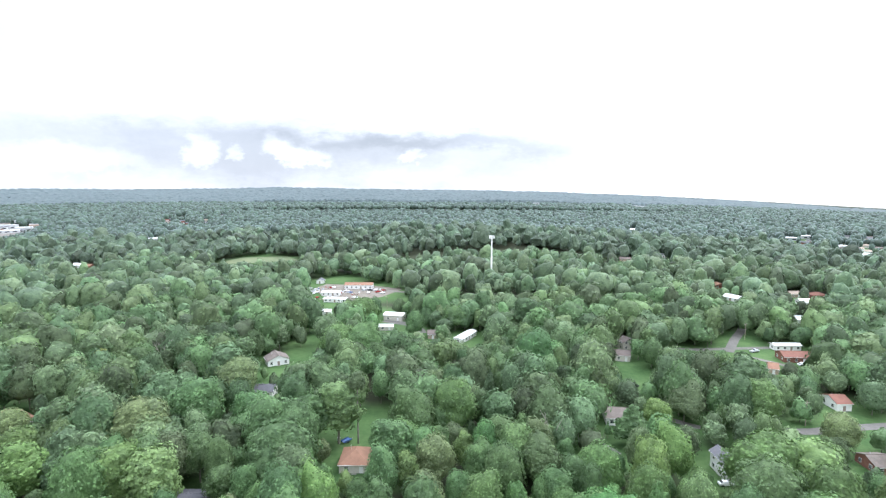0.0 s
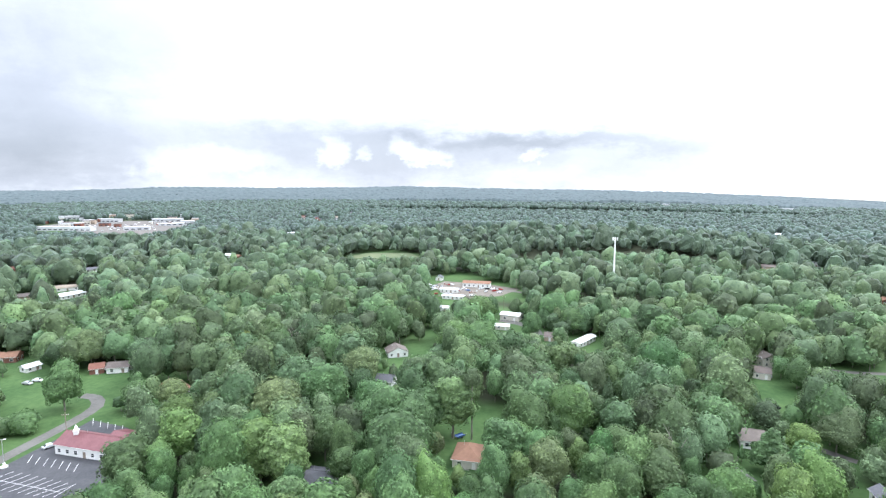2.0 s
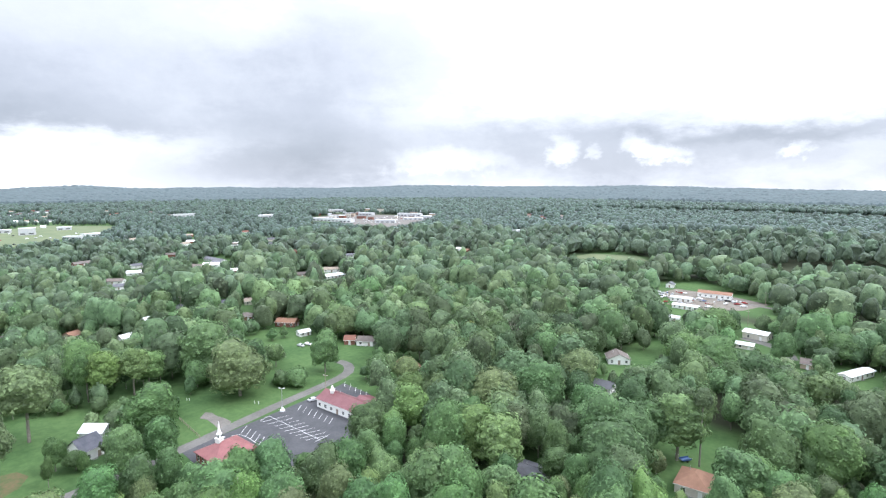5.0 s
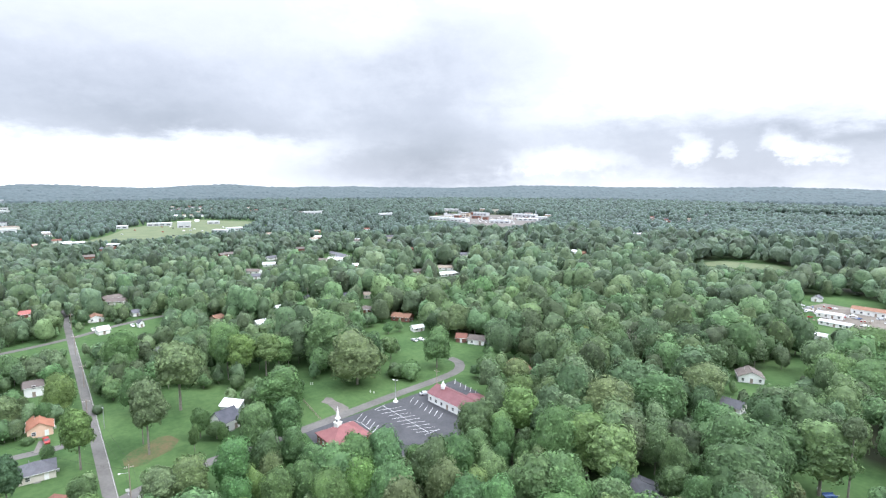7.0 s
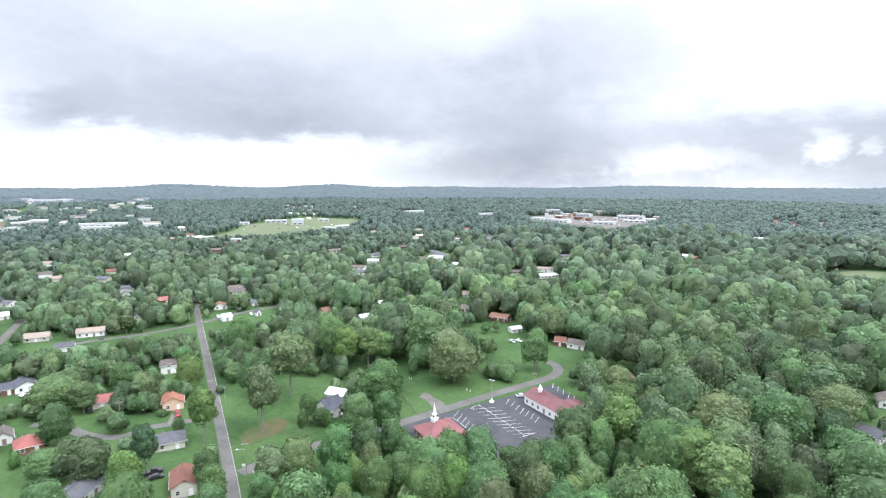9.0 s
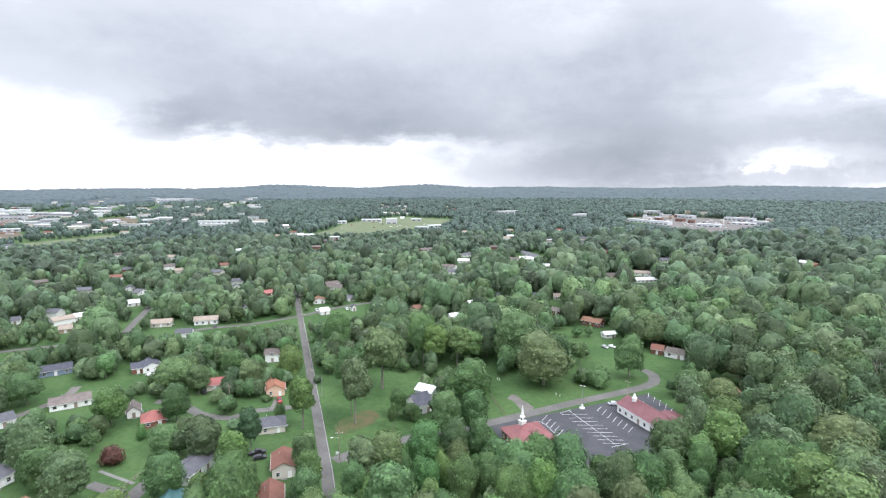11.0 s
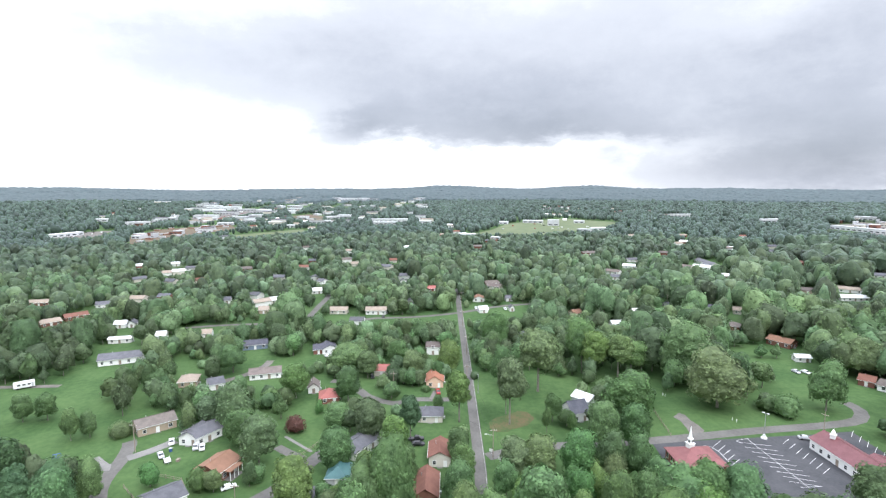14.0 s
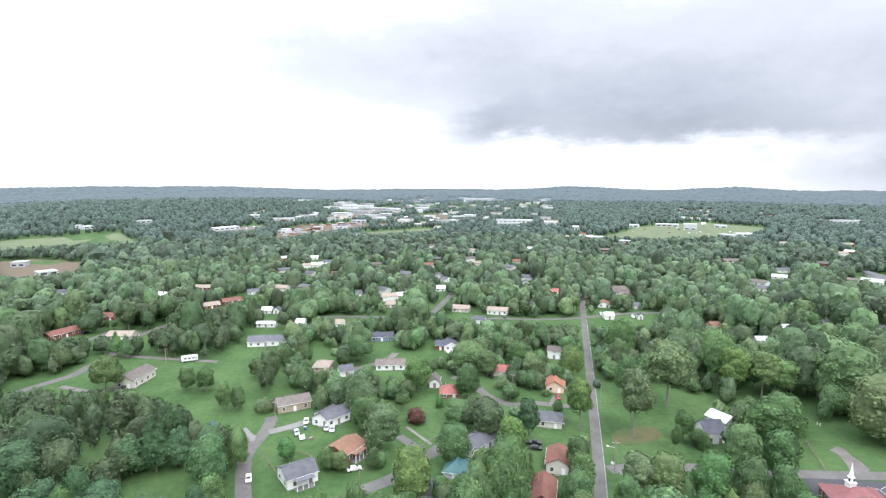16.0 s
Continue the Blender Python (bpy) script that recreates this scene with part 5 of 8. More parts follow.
car(-84.8, 437.8, 0, "red")
car(-61.0, 449.5, 0, "black")
car(-54.0, 442.6, 40, "red")
car(-49.3, 438.1, 20, "white")
car(-105.1, 437.7, 90, "white", "pickup")
car(-20.3, 195.5, 10, "white", label="pale car standing in a grassy clearing")
car(-233.8, 190.3, 0, "silver")
car(-232.6, 194.3, 10, "white", label="white car on a gravel drive")
car(-161.3, 177.7, 150, "white", label="white car at the edge of the woods")
car(-369.9, 62.0, 0, "white")
car(-373.9, 78.8, 0, "white")
utility_pole(-169.2, 32.1, 10.5, 82, lamp=True)
utility_pole(-231.8, 31.9, 10.5, 82)
utility_pole(-277.4, 37.9, 10.5, 82)
utility_pole(-333.0, 43.0, 10.5, 82)
utility_pole(-389.7, 49.4, 10.5, 82)
utility_pole(-185.3, -88.8, 10.5, 82)
utility_pole(-143.5, -43.9, 10.5, 82)
utility_pole(-226.3, -0.6, 10.5, 82)
utility_pole(-257.7, -198.5, 10.5, 82)
utility_pole(-246.2, -175.2, 10.5, 82)
utility_pole(137.9, 197.5, 10.0, 20)
utility_pole(229.7, 399.0, 10.0, 20)
utility_pole(-37.0, 452.0, 10.0, 20)
utility_pole(-40.0, 383.0, 10.0, 20)
utility_pole(-292.6, 230.2, 10.5, 20)
utility_pole(-364.8, 194.2, 10.5, 20)
utility_pole(203.3, 439.8, 10.0, 20)
utility_pole(177.1, 310.9, 10.0, 20)
utility_pole(-500.3, 59.6, 10.5, 82)
utility_pole(-602.0, 70.0, 10.5, 82)
utility_pole(-723.9, 82.2, 10.5, 82)
utility_pole(-169.3, 150.1, 10.5, 20)
cables([(-147.8, 29.7), (-169.2, 32.1), (-231.8, 31.9), (-277.4, 37.9), (-333.0, 43.0), (-389.7, 49.4), (-500.3, 59.6), (-602.0, 70.0), (-723.9, 82.2)], 9.6)
cables([(137.9, 197.5), (115.3, 142.8)], 9.6, shifts=(-1.1, 0.0, 1.1))
cables([(-169.2, 32.1), (-226.3, -0.6)], 8.8, shifts=(0.0,))
lamp_post(-225.0, 35.9, 8.0)

# ---- yard things ----
fence([(-162.4, -81.9), (-157.2, -77.4), (-151.1, -72.0)])
fence([(-170.5, -80.1), (-168.0, -74.3), (-164.5, -65.9), (-159.1, -62.9)])
fence([(-176.5, -31.7), (-184.7, -27.0), (-191.1, -22.6)])
fence([(-198.5, 102.4), (-186.3, 100.1), (-177.9, 98.6)])
road_sign(-165.8, 33.9, 60)
road_sign(-171.6, 32.0, 60)
play_frame(-179.5, -110.9, 25)
marker_post(-213.8, 113.9)
marker_post(-244.6, 80.8)
marker_post(-188.3, 128.6)
marker_post(-186.5, 129.2)
marker_post(-192.8, 152.6)
marker_post(-192.7, 154.2)
marker_post(-148.9, -59.8)
marker_post(-251.8, 85.6)
marker_post(-212.8, 114.4)
junk(-109.2, 446.8, 9)
junk(-85.7, 442.4, 8)
junk(-58.3, 447.2, 7)
junk(-91.8, 416.5, 5)
junk(-100.0, 460.0, 8)
junk(-72.0, 436.0, 8)
for px, py, turn, paint in ((-104, 441, 20, "white"), (-98, 436, 75, "white"), (-101, 452, 100, "silver"), (-80, 446, 10, "white"), (-66, 449, 50, "silver"), (-56, 452, 95, "white"),
                            (-50, 449, 15, "red"), (-61, 440, 80, "white"), (-87, 421, 35, "silver"), (-69, 421, 5, "white")):
    car(px, py, turn, paint, label=f"{paint} car standing in a junk lot")
junk(-40.6, 180.1, 8)
junk(-21.2, 194.1, 6)
junk(49.9, 212.8, 6)
junk(184.7, 262.2, 6)
junk(-178.2, -76.5, 3)

# ---- far lots ----
rnd = random.Random(17)
LOTS = (([(-880, 850), (-960, 940), (-850, 1000), (-760, 940), (-720, 860), (-790, 800)], 46, 41), ([(-994, 200), (-1090, 250), (-1150, 360), (-1000, 380), (-910, 260)], 14, 42),
        ([(-1348, -475), (-1600, -455), (-1560, -400), (-1250, -405)], 26, 43), ([(-890, -525), (-1000, -528), (-1020, -505), (-930, -485)], 10, 44))
for points, count, seed in LOTS:
    for x, y in inside(points, count, seed):
        far_car(x, y, rnd.choice((20, 24, 110, 200)), rnd.choice(("white", "silver", "white", "black", "red", "silver")))
for x, y in inside([(-924, -420), (-1051, -428), (-1110, -380), (-1150, -336), (-1071, -302), (-938, -348), (-840, -380)], 34, 45):
    mat, what = rnd.choice(((WALLS["panel"], "pale grey"), (ROOFS["clay"], "faded red"), (WALLS["tan"], "tan"), (WALLS["panel"], "pale grey")))
    container(x, y, rnd.choice((70, 74, 160)), mat, what)

# ---- distant buildings ----
block(-870, 806, 6, 105, 14, 6.5, "white", "white", "distant white commercial building")
block(-758, 847, 30, 42, 14, 5.8, "white", "white", "distant white commercial building")
block(-844, 1032, 12, 63, 14, 6.5, "white", "white", "distant white commercial building")
block(-759, 987, 30, 24, 14, 6.5, "white", "white", "distant white commercial building")
block(-1108, 1039, 30, 49, 14, 7.2, "white", "white", "distant white commercial building")
block(-954, 991, 6, 49, 14, 6.5, "white", "white", "distant white commercial building")
block(-982, 964, 30, 19, 14, 5.8, "white", "white", "distant white commercial building")
block(-764, 946, 30, 43, 14, 4.3, "white", "white", "distant white commercial building")
block(-1979, -647, 83, 73, 14, 4.3, "white", "white", "distant white commercial building")
block(-2010, -559, 83, 57, 14, 4.3, "white", "white", "distant white commercial building")
block(-1163, -342, 85, 33, 14, 5.0, "white", "white", "distant white commercial building")
block(-1290, -421, 111, 41, 14, 5.8, "white", "white", "distant white commercial building")
block(-1509, -171, 84, 28, 14, 6.5, "white", "white", "distant white commercial building")
block(-1206, -139, 85, 19, 14, 5.0, "white", "white", "distant white commercial building")
block(-1211, -4, 85, 88, 14, 6.5, "white", "white", "distant white commercial building")
block(-2653, -190, 82, 170, 14, 5.8, "white", "white", "distant white commercial building")
block(-1721, -299, 84, 54, 14, 6.5, "white", "white", "distant white commercial building")
block(-1578, -342, 84, 41, 14, 5.8, "white", "white", "distant white commercial building")
block(-1741, -483, 84, 36, 14, 6.5, "white", "white", "distant white commercial building")
block(-1272, -501, 85, 42, 14, 5.8, "white", "white", "distant white commercial building")
block(-1155, -506, 111, 32, 14, 5.8, "white", "white", "distant white commercial building")
block(-1096, -199, 85, 17, 14, 4.3, "white", "white", "distant white commercial building")
block(-1193, 73, 69, 31, 14, 5.8, "white", "white", "distant white commercial building")
block(-1066, 321, 69, 22, 14, 10.8, "white", "white", "distant white commercial building")
block(-1137, 298, 69, 42, 14, 5.0, "white", "white", "distant white commercial building")
block(-1116, 230, 69, 18, 14, 5.0, "white", "white", "distant white commercial building")
block(-1117, 392, 69, 22, 14, 5.0, "white", "white", "distant white commercial building")
block(-882, 122, 88, 27, 14, 3.6, "white", "white", "distant white commercial building")
block(-956, 372, 95, 27, 14, 4.3, "white", "white", "distant white commercial building")
block(-933, 338, 40, 23, 14, 4.3, "white", "white", "distant white commercial building")
block(-829, 158, 69, 17, 14, 3.6, "white", "white", "distant white commercial building")
block(-1085, 795, 87, 43, 14, 6.5, "white", "white", "distant white commercial building")
block(-1266, 697, 84, 57, 14, 6.5, "white", "white", "distant white commercial building")
block(-1155, 68, 84, 28, 14, 5.8, "white", "white", "distant white commercial building")
block(-1136, -18, 82, 55, 14, 5.8, "white", "white", "distant white commercial building")
block(-2571, -177, 105, 143, 14, 8.6, "white", "white", "distant white commercial building")
block(-1327, -143, 113, 32, 14, 5.8, "white", "white", "distant white commercial building")
block(725, 2019, -64, 49, 14, 5.0, "white", "white", "distant white commercial building")
block(375, 2182, 2, 27, 14, 5.0, "white", "white", "distant white commercial building")
block(-423, 792, 67, 23, 14, 5.0, "white", "white", "distant white commercial building")
block(-279, 863, 1, 9, 14, 4.3, "white", "white", "distant white commercial building")
block(557, 870, -27, 18, 14, 4.3, "white", "white", "distant white commercial building")
block(602, 901, 1, 19, 14, 4.3, "white", "white", "distant white commercial building")
block(551, 751, 1, 17, 14, 5.0, "white", "white", "distant white commercial building")
block(-513, -527, 114, 13, 14, 5.0, "white", "white", "distant white commercial building")
block(-470, -455, 148, 16, 14, 3.6, "white", "white", "distant white commercial building")
block(-848, -735, 168, 21, 14, 4.3, "white", "white", "distant white commercial building")
block(-971, -718, 122, 29, 14, 5.0, "white", "white", "distant white commercial building")
block(-862, -763, 148, 13, 14, 3.6, "white", "white", "distant white commercial building")
block(-937, -531, 154, 53, 14, 5.0, "white", "white", "distant white commercial building")
block(-1151, -516, 116, 48, 14, 5.8, "white", "white", "distant white commercial building")
block(-1202, -605, 96, 26, 14, 5.8, "white", "white", "distant white commercial building")
block(-2422, -568, -176, 61, 13, 7, "cream", "white", "distant white commercial building")
block(-2043, -325, 28, 36, 22, 6, "white", "grey", "distant white commercial building")
block(-2041, -672, 172, 36, 13, 7, "grey", "white", "distant white commercial building")
block(-2575, -473, 47, 83, 23, 5, "cream", "grey", "distant white commercial building")
block(-1800, -309, 109, 35, 14, 4.3, "white", "grey", "distant white commercial building")
block(-2560, -86, 56, 42, 12, 6, "grey", "grey", "distant white commercial building")
block(-2636, -252, 37, 29, 17, 6, "white", "grey", "distant white commercial building")
block(-1464, -197, 33, 24, 14, 3.6, "white", "white", "distant white commercial building")
block(-1253, -183, 133, 8, 11, 6, "grey", "white", "distant white commercial building")
block(-1214, -99, 56, 16, 14, 5.8, "white", "grey", "distant white commercial building")
block(-1301, 68, 53, 26, 19, 8, "white", "grey", "distant white commercial building")
block(-1989, 15, 117, 19, 15, 8, "cream", "white", "distant white commercial building")
block(-1865, -369, 30, 46, 16, 7, "grey", "white", "distant white commercial building")
block(-2366, -227, 56, 13, 12, 7, "cream", "white", "distant white commercial building")
block(-1332, -213, 71, 24, 17, 6, "white", "white", "distant white commercial building")
block(-2215, -406, 134, 34, 13, 8, "white", "tan", "distant white commercial building")
block(-2191, -866, 128, 41, 15, 6, "cream", "white", "distant white commercial building")
block(-1913, 19, 11, 42, 16, 6, "white", "tan", "distant white commercial building")
block(-1201, -242, 65, 36, 20, 8, "cream", "grey", "distant white commercial building")
block(-1457, -45, 81, 24, 24, 7, "cream", "grey", "distant white commercial building")
block(-2531, 111, 15, 71, 23, 7, "white", "tan", "distant white commercial building")
block(-1187, -417, 40, 16, 21, 7, "grey", "tan", "distant white commercial building")
block(-2158, 43, 162, 30, 16, 5, "cream", "white", "distant white commercial building")
block(-1826, -91, 65, 12, 20, 8, "white", "white", "distant white commercial building")
block(-1236, -312, 57, 29, 20, 6, "white", "white", "distant white commercial building")
block(-1605, -576, 68, 20, 22, 5, "cream", "white", "distant white commercial building")
block(-2873, -480, 28, 72, 13, 5, "grey", "tan", "distant white commercial building")
block(-1779, 101, 39, 35, 24, 6, "white", "white", "distant white commercial building")
block(-1855, -65, 99, 24, 19, 7, "grey", "white", "distant white commercial building")
block(-1455, 51, 93, 24, 23, 7, "white", "grey", "distant white commercial building")
block(-1914, -332, 46, 62, 20, 5, "white", "white", "distant white commercial building")
block(-1511, -55, 116, 41, 13, 6, "cream", "grey", "distant white commercial building")
block(-1272, -417, 52, 11, 22, 7, "cream", "tan", "distant white commercial building")
block(-1188, -164, 69, 33, 12, 7, "grey", "tan", "distant white commercial building")
block(-1870, -100, 152, 30, 14, 3.6, "white", "white", "distant white commercial building")
block(-2189, 76, 40, 27, 20, 8, "white", "tan", "distant white commercial building")
block(-1914, 22, 128, 20, 18, 6, "white", "white", "distant white commercial building")
block(-2529, -138, 27, 52, 19, 8, "white", "white", "distant white commercial building")
block(-1550, -277, 36, 18, 20, 8, "white", "white", "distant white commercial building")
block(-1350, -114, 67, 37, 23, 7, "grey", "white", "distant white commercial building")
block(-1957, -157, 30, 26, 18, 7, "grey", "tan", "distant white commercial building")
block(-1939, 92, 100, 26, 20, 5, "white", "tan", "distant white commercial building")
block(-1871, -224, 64, 29, 25, 5, "white", "tan", "distant white commercial building")
block(-1180, 77, 68, 31, 13, 8, "cream", "tan", "distant white commercial building")
block(-1215, 19, 149, 13, 24, 6, "cream", "white", "distant white commercial building")
block(-1341, -443, 82, 34, 18, 8, "cream", "white", "distant white commercial building")
block(-2036, -834, 180, 20, 21, 8, "cream", "white", "distant white commercial building")
block(-1176, -125, 69, 7, 12, 7, "white", "tan", "distant white commercial building")
block(-1657, -33, 128, 11, 18, 5, "cream", "tan", "distant white commercial building")
block(-1844, -514, 131, 11, 23, 6, "white", "grey", "distant white commercial building")
block(-1206, -501, 165, 13, 13, 5, "white", "white", "distant white commercial building")
block(-1252, -508, 107, 28, 23, 7, "grey", "grey", "distant white commercial building")
block(-1521, -33, 94, 8, 24, 8, "cream", "grey", "distant white commercial building")
block(-1749, -31, 19, 24, 19, 6, "cream", "tan", "distant white commercial building")
block(-1282, -324, 41, 20, 18, 8, "white", "grey", "distant white commercial building")
block(-1862, 92, 160, 26, 13, 5, "white", "white", "distant white commercial building")
block(-1354, -512, 56, 16, 23, 5, "white", "white", "distant white commercial building")
block(-1477, -172, 27, 22, 20, 8, "white", "tan", "distant white commercial building")
block(-2146, -675, 39, 44, 11, 6, "grey", "tan", "distant white commercial building")
block(-1170, -246, 67, 34, 21, 6, "cream", "white", "distant white commercial building")
block(-2338, -495, 98, 9, 21, 6, "cream", "grey", "distant white commercial building")
block(-1503, -333, 106, 24, 18, 7, "cream", "grey", "distant white commercial building")
block(-2148, -854, 52, 32, 24, 7, "cream", "white", "distant white commercial building")
block(-1467, -57, 28, 25, 21, 6, "white", "tan", "distant white commercial building")
block(-2841, -293, 34, 117, 12, 5, "white", "white", "distant white commercial building")
block(-1965, 106, 73, 40, 23, 5, "white", "white", "distant white commercial building")
block(-1336, -77, 52, 13, 21, 6, "cream", "grey", "distant white commercial building")
block(-1263, -73, 142, 14, 20, 6, "white", "white", "distant white commercial building")
block(-2608, 141, 30, 39, 23, 7, "grey", "white", "distant white commercial building")
block(-865, 1071, 30, 20, 13, 7, "tan", "grey", "distant white commercial building")
block(-1066, 1102, 30, 8, 12, 6, "tan", "white", "distant white commercial building")
block(-880, 901, 30, 18, 14, 5.8, "brick", "grey", "distant white commercial building")
block(-1094, 1002, 30, 12, 8, 6, "cream", "white", "distant white commercial building")
block(-930, 887, 30, 18, 19, 6, "brick", "white", "distant white commercial building")
block(-791, 972, 30, 6, 14, 4.3, "brick", "brown", "distant white commercial building")
block(-974, 985, 30, 7, 9, 7, "brick", "white", "distant white commercial building")
block(-966, 954, 30, 7, 18, 7, "white", "white", "distant white commercial building")
block(-1033, 997, 30, 7, 13, 8, "white", "grey", "distant white commercial building")
block(-927, 1138, 30, 7, 13, 6, "tan", "white", "distant white commercial building")
block(-944, 939, 30, 7, 15, 8, "tan", "grey", "distant white commercial building")
block(-905, 1198, 30, 8, 14, 4.3, "cream", "grey", "distant white commercial building")
block(-935, 864, 30, 17, 15, 6, "cream", "white", "distant white commercial building")
block(-940, 878, 30, 18, 19, 8, "white", "brown", "distant white commercial building")
block(-826, 1017, 30, 19, 14, 4.3, "white", "grey", "distant white commercial building")
block(-889, 1129, 30, 12, 11, 8, "white", "white", "distant white commercial building")
block(-1066, 1117, 30, 22, 10, 7, "tan", "white", "distant white commercial building")
block(-820, 953, 30, 6, 10, 6, "cream", "white", "distant white commercial building")
block(-743, 963, 30, 6, 14, 3.6, "white", "grey", "distant white commercial building")
block(-1017, 1116, 30, 21, 10, 8, "cream", "brown", "distant white commercial building")
block(-978, 1145, 30, 8, 19, 5, "brick", "white", "distant white commercial building")
block(-797, 1065, 30, 19, 15, 6, "tan", "white", "distant white commercial building")
block(-990, 906, 30, 7, 9, 7, "white", "white", "distant white commercial building")
block(-950, 931, 30, 11, 12, 7, "cream", "brown", "distant white commercial building")
block(-839, 889, 30, 10, 15, 6, "brick", "brown", "distant white commercial building")
block(-1033, 911, 30, 7, 10, 6, "brick", "grey", "distant white commercial building")
block(-1330, -430, 73, 31, 20, 8, "white", "grey", "distant white commercial building")
block(-1662, -436, 73, 71, 20, 6, "white", "white", "distant white commercial building")
block(-1363, -329, 73, 33, 20, 8, "white", "white", "distant white commercial building")
block(-1823, -585, 72, 43, 20, 6, "white", "white", "distant white commercial building")
block(-1338, -439, 73, 56, 20, 8, "white", "white", "distant white commercial building")
block(-1704, -524, 73, 73, 20, 7, "white", "white", "distant white commercial building")
block(-1310, -352, 73, 31, 20, 7, "white", "white", "distant white commercial building")
block(-1855, -568, 72, 26, 20, 6, "white", "white", "distant white commercial building")
block(-1751, -504, 73, 75, 20, 8, "white", "white", "distant white commercial building")
block(-1596, -364, 73, 38, 20, 9, "white", "white", "distant white commercial building")
block(-1646, -561, 73, 39, 20, 8, "white", "grey", "distant white commercial building")
block(-1497, -439, 73, 64, 20, 8, "white", "grey", "distant white commercial building")
block(-1579, -498, 73, 67, 20, 7, "white", "white", "distant white commercial building")
block(-1828, -611, 72, 26, 20, 7, "white", "grey", "distant white commercial building")
block(-1331, -338, 73, 32, 20, 7, "white", "grey", "distant white commercial building")
block(-1565, -360, 73, 68, 20, 6, "white", "grey", "distant white commercial building")
block(-862, -271, 74, 5, 12, 6, "grey", "brown", "low building on a bare industrial yard")
block(-917, -383, 74, 5, 12, 7, "grey", "white", "low building on a bare industrial yard")
block(-921, -407, 74, 15, 15, 6, "brick", "white", "low building on a bare industrial yard")
block(-1040, -339, 74, 17, 13, 5, "grey", "grey", "low building on a bare industrial yard")
block(-1069, -341, 74, 6, 14, 5.0, "grey", "grey", "low building on a bare industrial yard")
block(-1030, -346, 74, 6, 14, 3.6, "white", "grey", "low building on a bare industrial yard")
block(-874, -262, 74, 8, 19, 6, "white", "grey", "low building on a bare industrial yard")
block(-1012, -334, 74, 17, 18, 6, "white", "brown", "low building on a bare industrial yard")
block(-963, -368, 74, 16, 10, 5, "brick", "brown", "low building on a bare industrial yard")
block(-907, -402, 74, 15, 18, 5, "white", "white", "low building on a bare industrial yard")
block(-1062, -351, 74, 10, 11, 7, "brick", "white", "low building on a bare industrial yard")
block(-1130, -500, 74, 10, 11, 4, "brick", "brown", "low building on a bare industrial yard")
block(-974, -366, 74, 16, 8, 6, "white", "white", "low building on a bare industrial yard")
block(-931, -394, 74, 5, 12, 7, "brick", "grey", "low building on a bare industrial yard")
house(-1644, 484, 48, 12, 9, h=3.5, wall="white", tile="brown", detail=0, label="small pale house far off among trees")
house(-1945, 571, 99, 10, 9, h=3.3, wall="brick", tile="white", detail=0, label="small pale house far off among trees")
house(-1787, 518, 73, 10, 9, h=2.7, wall="white", tile="grey", detail=0, label="small pale house far off among trees")
house(-1342, 444, 86, 10, 9, h=3.4, wall="white", tile="grey", detail=0, label="small pale house far off among trees")
house(-1870, 533, 71, 12, 9, h=3.1, wall="brick", tile="grey", detail=0, label="small pale house far off among trees")
house(-1591, 555, 96, 9, 9, h=3.2, wall="cream", tile="tan", detail=0, label="small pale house far off among trees")
house(-1686, 553, 86, 12, 9, h=3.3, wall="white", tile="grey", detail=0, label="small pale house far off among trees")
house(-1831, 575, 103, 9, 9, h=3.4, wall="white", tile="rust", detail=0, label="small pale house far off among trees")
house(-1372, 395, 78, 8, 9, h=3.3, wall="cream", tile="white", detail=0, label="small pale house far off among trees")
house(-1608, 450, 46, 11, 9, h=2.9, wall="white", tile="grey", detail=0, label="small pale house far off among trees")
house(-1785, 505, 67, 11, 9, h=2.9, wall="white", tile="tan", detail=0, label="small pale house far off among trees")
house(-1365, 412, 90, 11, 9, h=3.3, wall="white", tile="tan", detail=0, label="small pale house far off among trees")
house(-1831, 641, 89, 10, 9, h=2.6, wall="white", tile="grey", detail=0, label="small pale house far off among trees")
house(-1576, 522, 74, 9, 9, h=2.8, wall="cream", tile="brown", detail=0, label="small pale house far off among trees")
house(-1352, 424, 69, 10, 9, h=3.5, wall="white", tile="tan", detail=0, label="small pale house far off among trees")
house(-1762, 549, 46, 11, 9, h=3.3, wall="brick", tile="rust", detail=0, label="small pale house far off among trees")
house(-559, 1389, 13, 11, 9, h=3.2, wall="white", tile="grey", detail=0, label="small pale house far off among trees")
house(-553, 1155, 38, 10, 9, h=2.6, wall="white", tile="rust", detail=0, label="small pale house far off among trees")
house(-619, 1247, 5, 12, 9, h=3.1, wall="brick", tile="grey", detail=0, label="small pale house far off among trees")
house(-651, 1345, 36, 12, 9, h=3.2, wall="white", tile="rust", detail=0, label="small pale house far off among trees")
house(-591, 1406, 22, 9, 9, h=3.4, wall="white", tile="grey", detail=0, label="small pale house far off among trees")
house(-575, 1200, 19, 12, 9, h=2.8, wall="brick", tile="grey", detail=0, label="small pale house far off among trees")
house(-669, 1407, 42, 9, 9, h=3.0, wall="cream", tile="grey", detail=0, label="small pale house far off among trees")
house(-499, 1146, 20, 10, 9, h=3.4, wall="white", tile="grey", detail=0, label="small pale house far off among trees")
house(-621, 1221, 28, 12, 9, h=2.7, wall="white", tile="rust", detail=0, label="small pale house far off among trees")
house(-533, 1223, 3, 12, 9, h=3.0, wall="cream", tile="tan", detail=0, label="small pale house far off among trees")
house(-591, 1168, 58, 9, 9, h=3.5, wall="cream", tile="brown", detail=0, label="small pale house far off among trees")
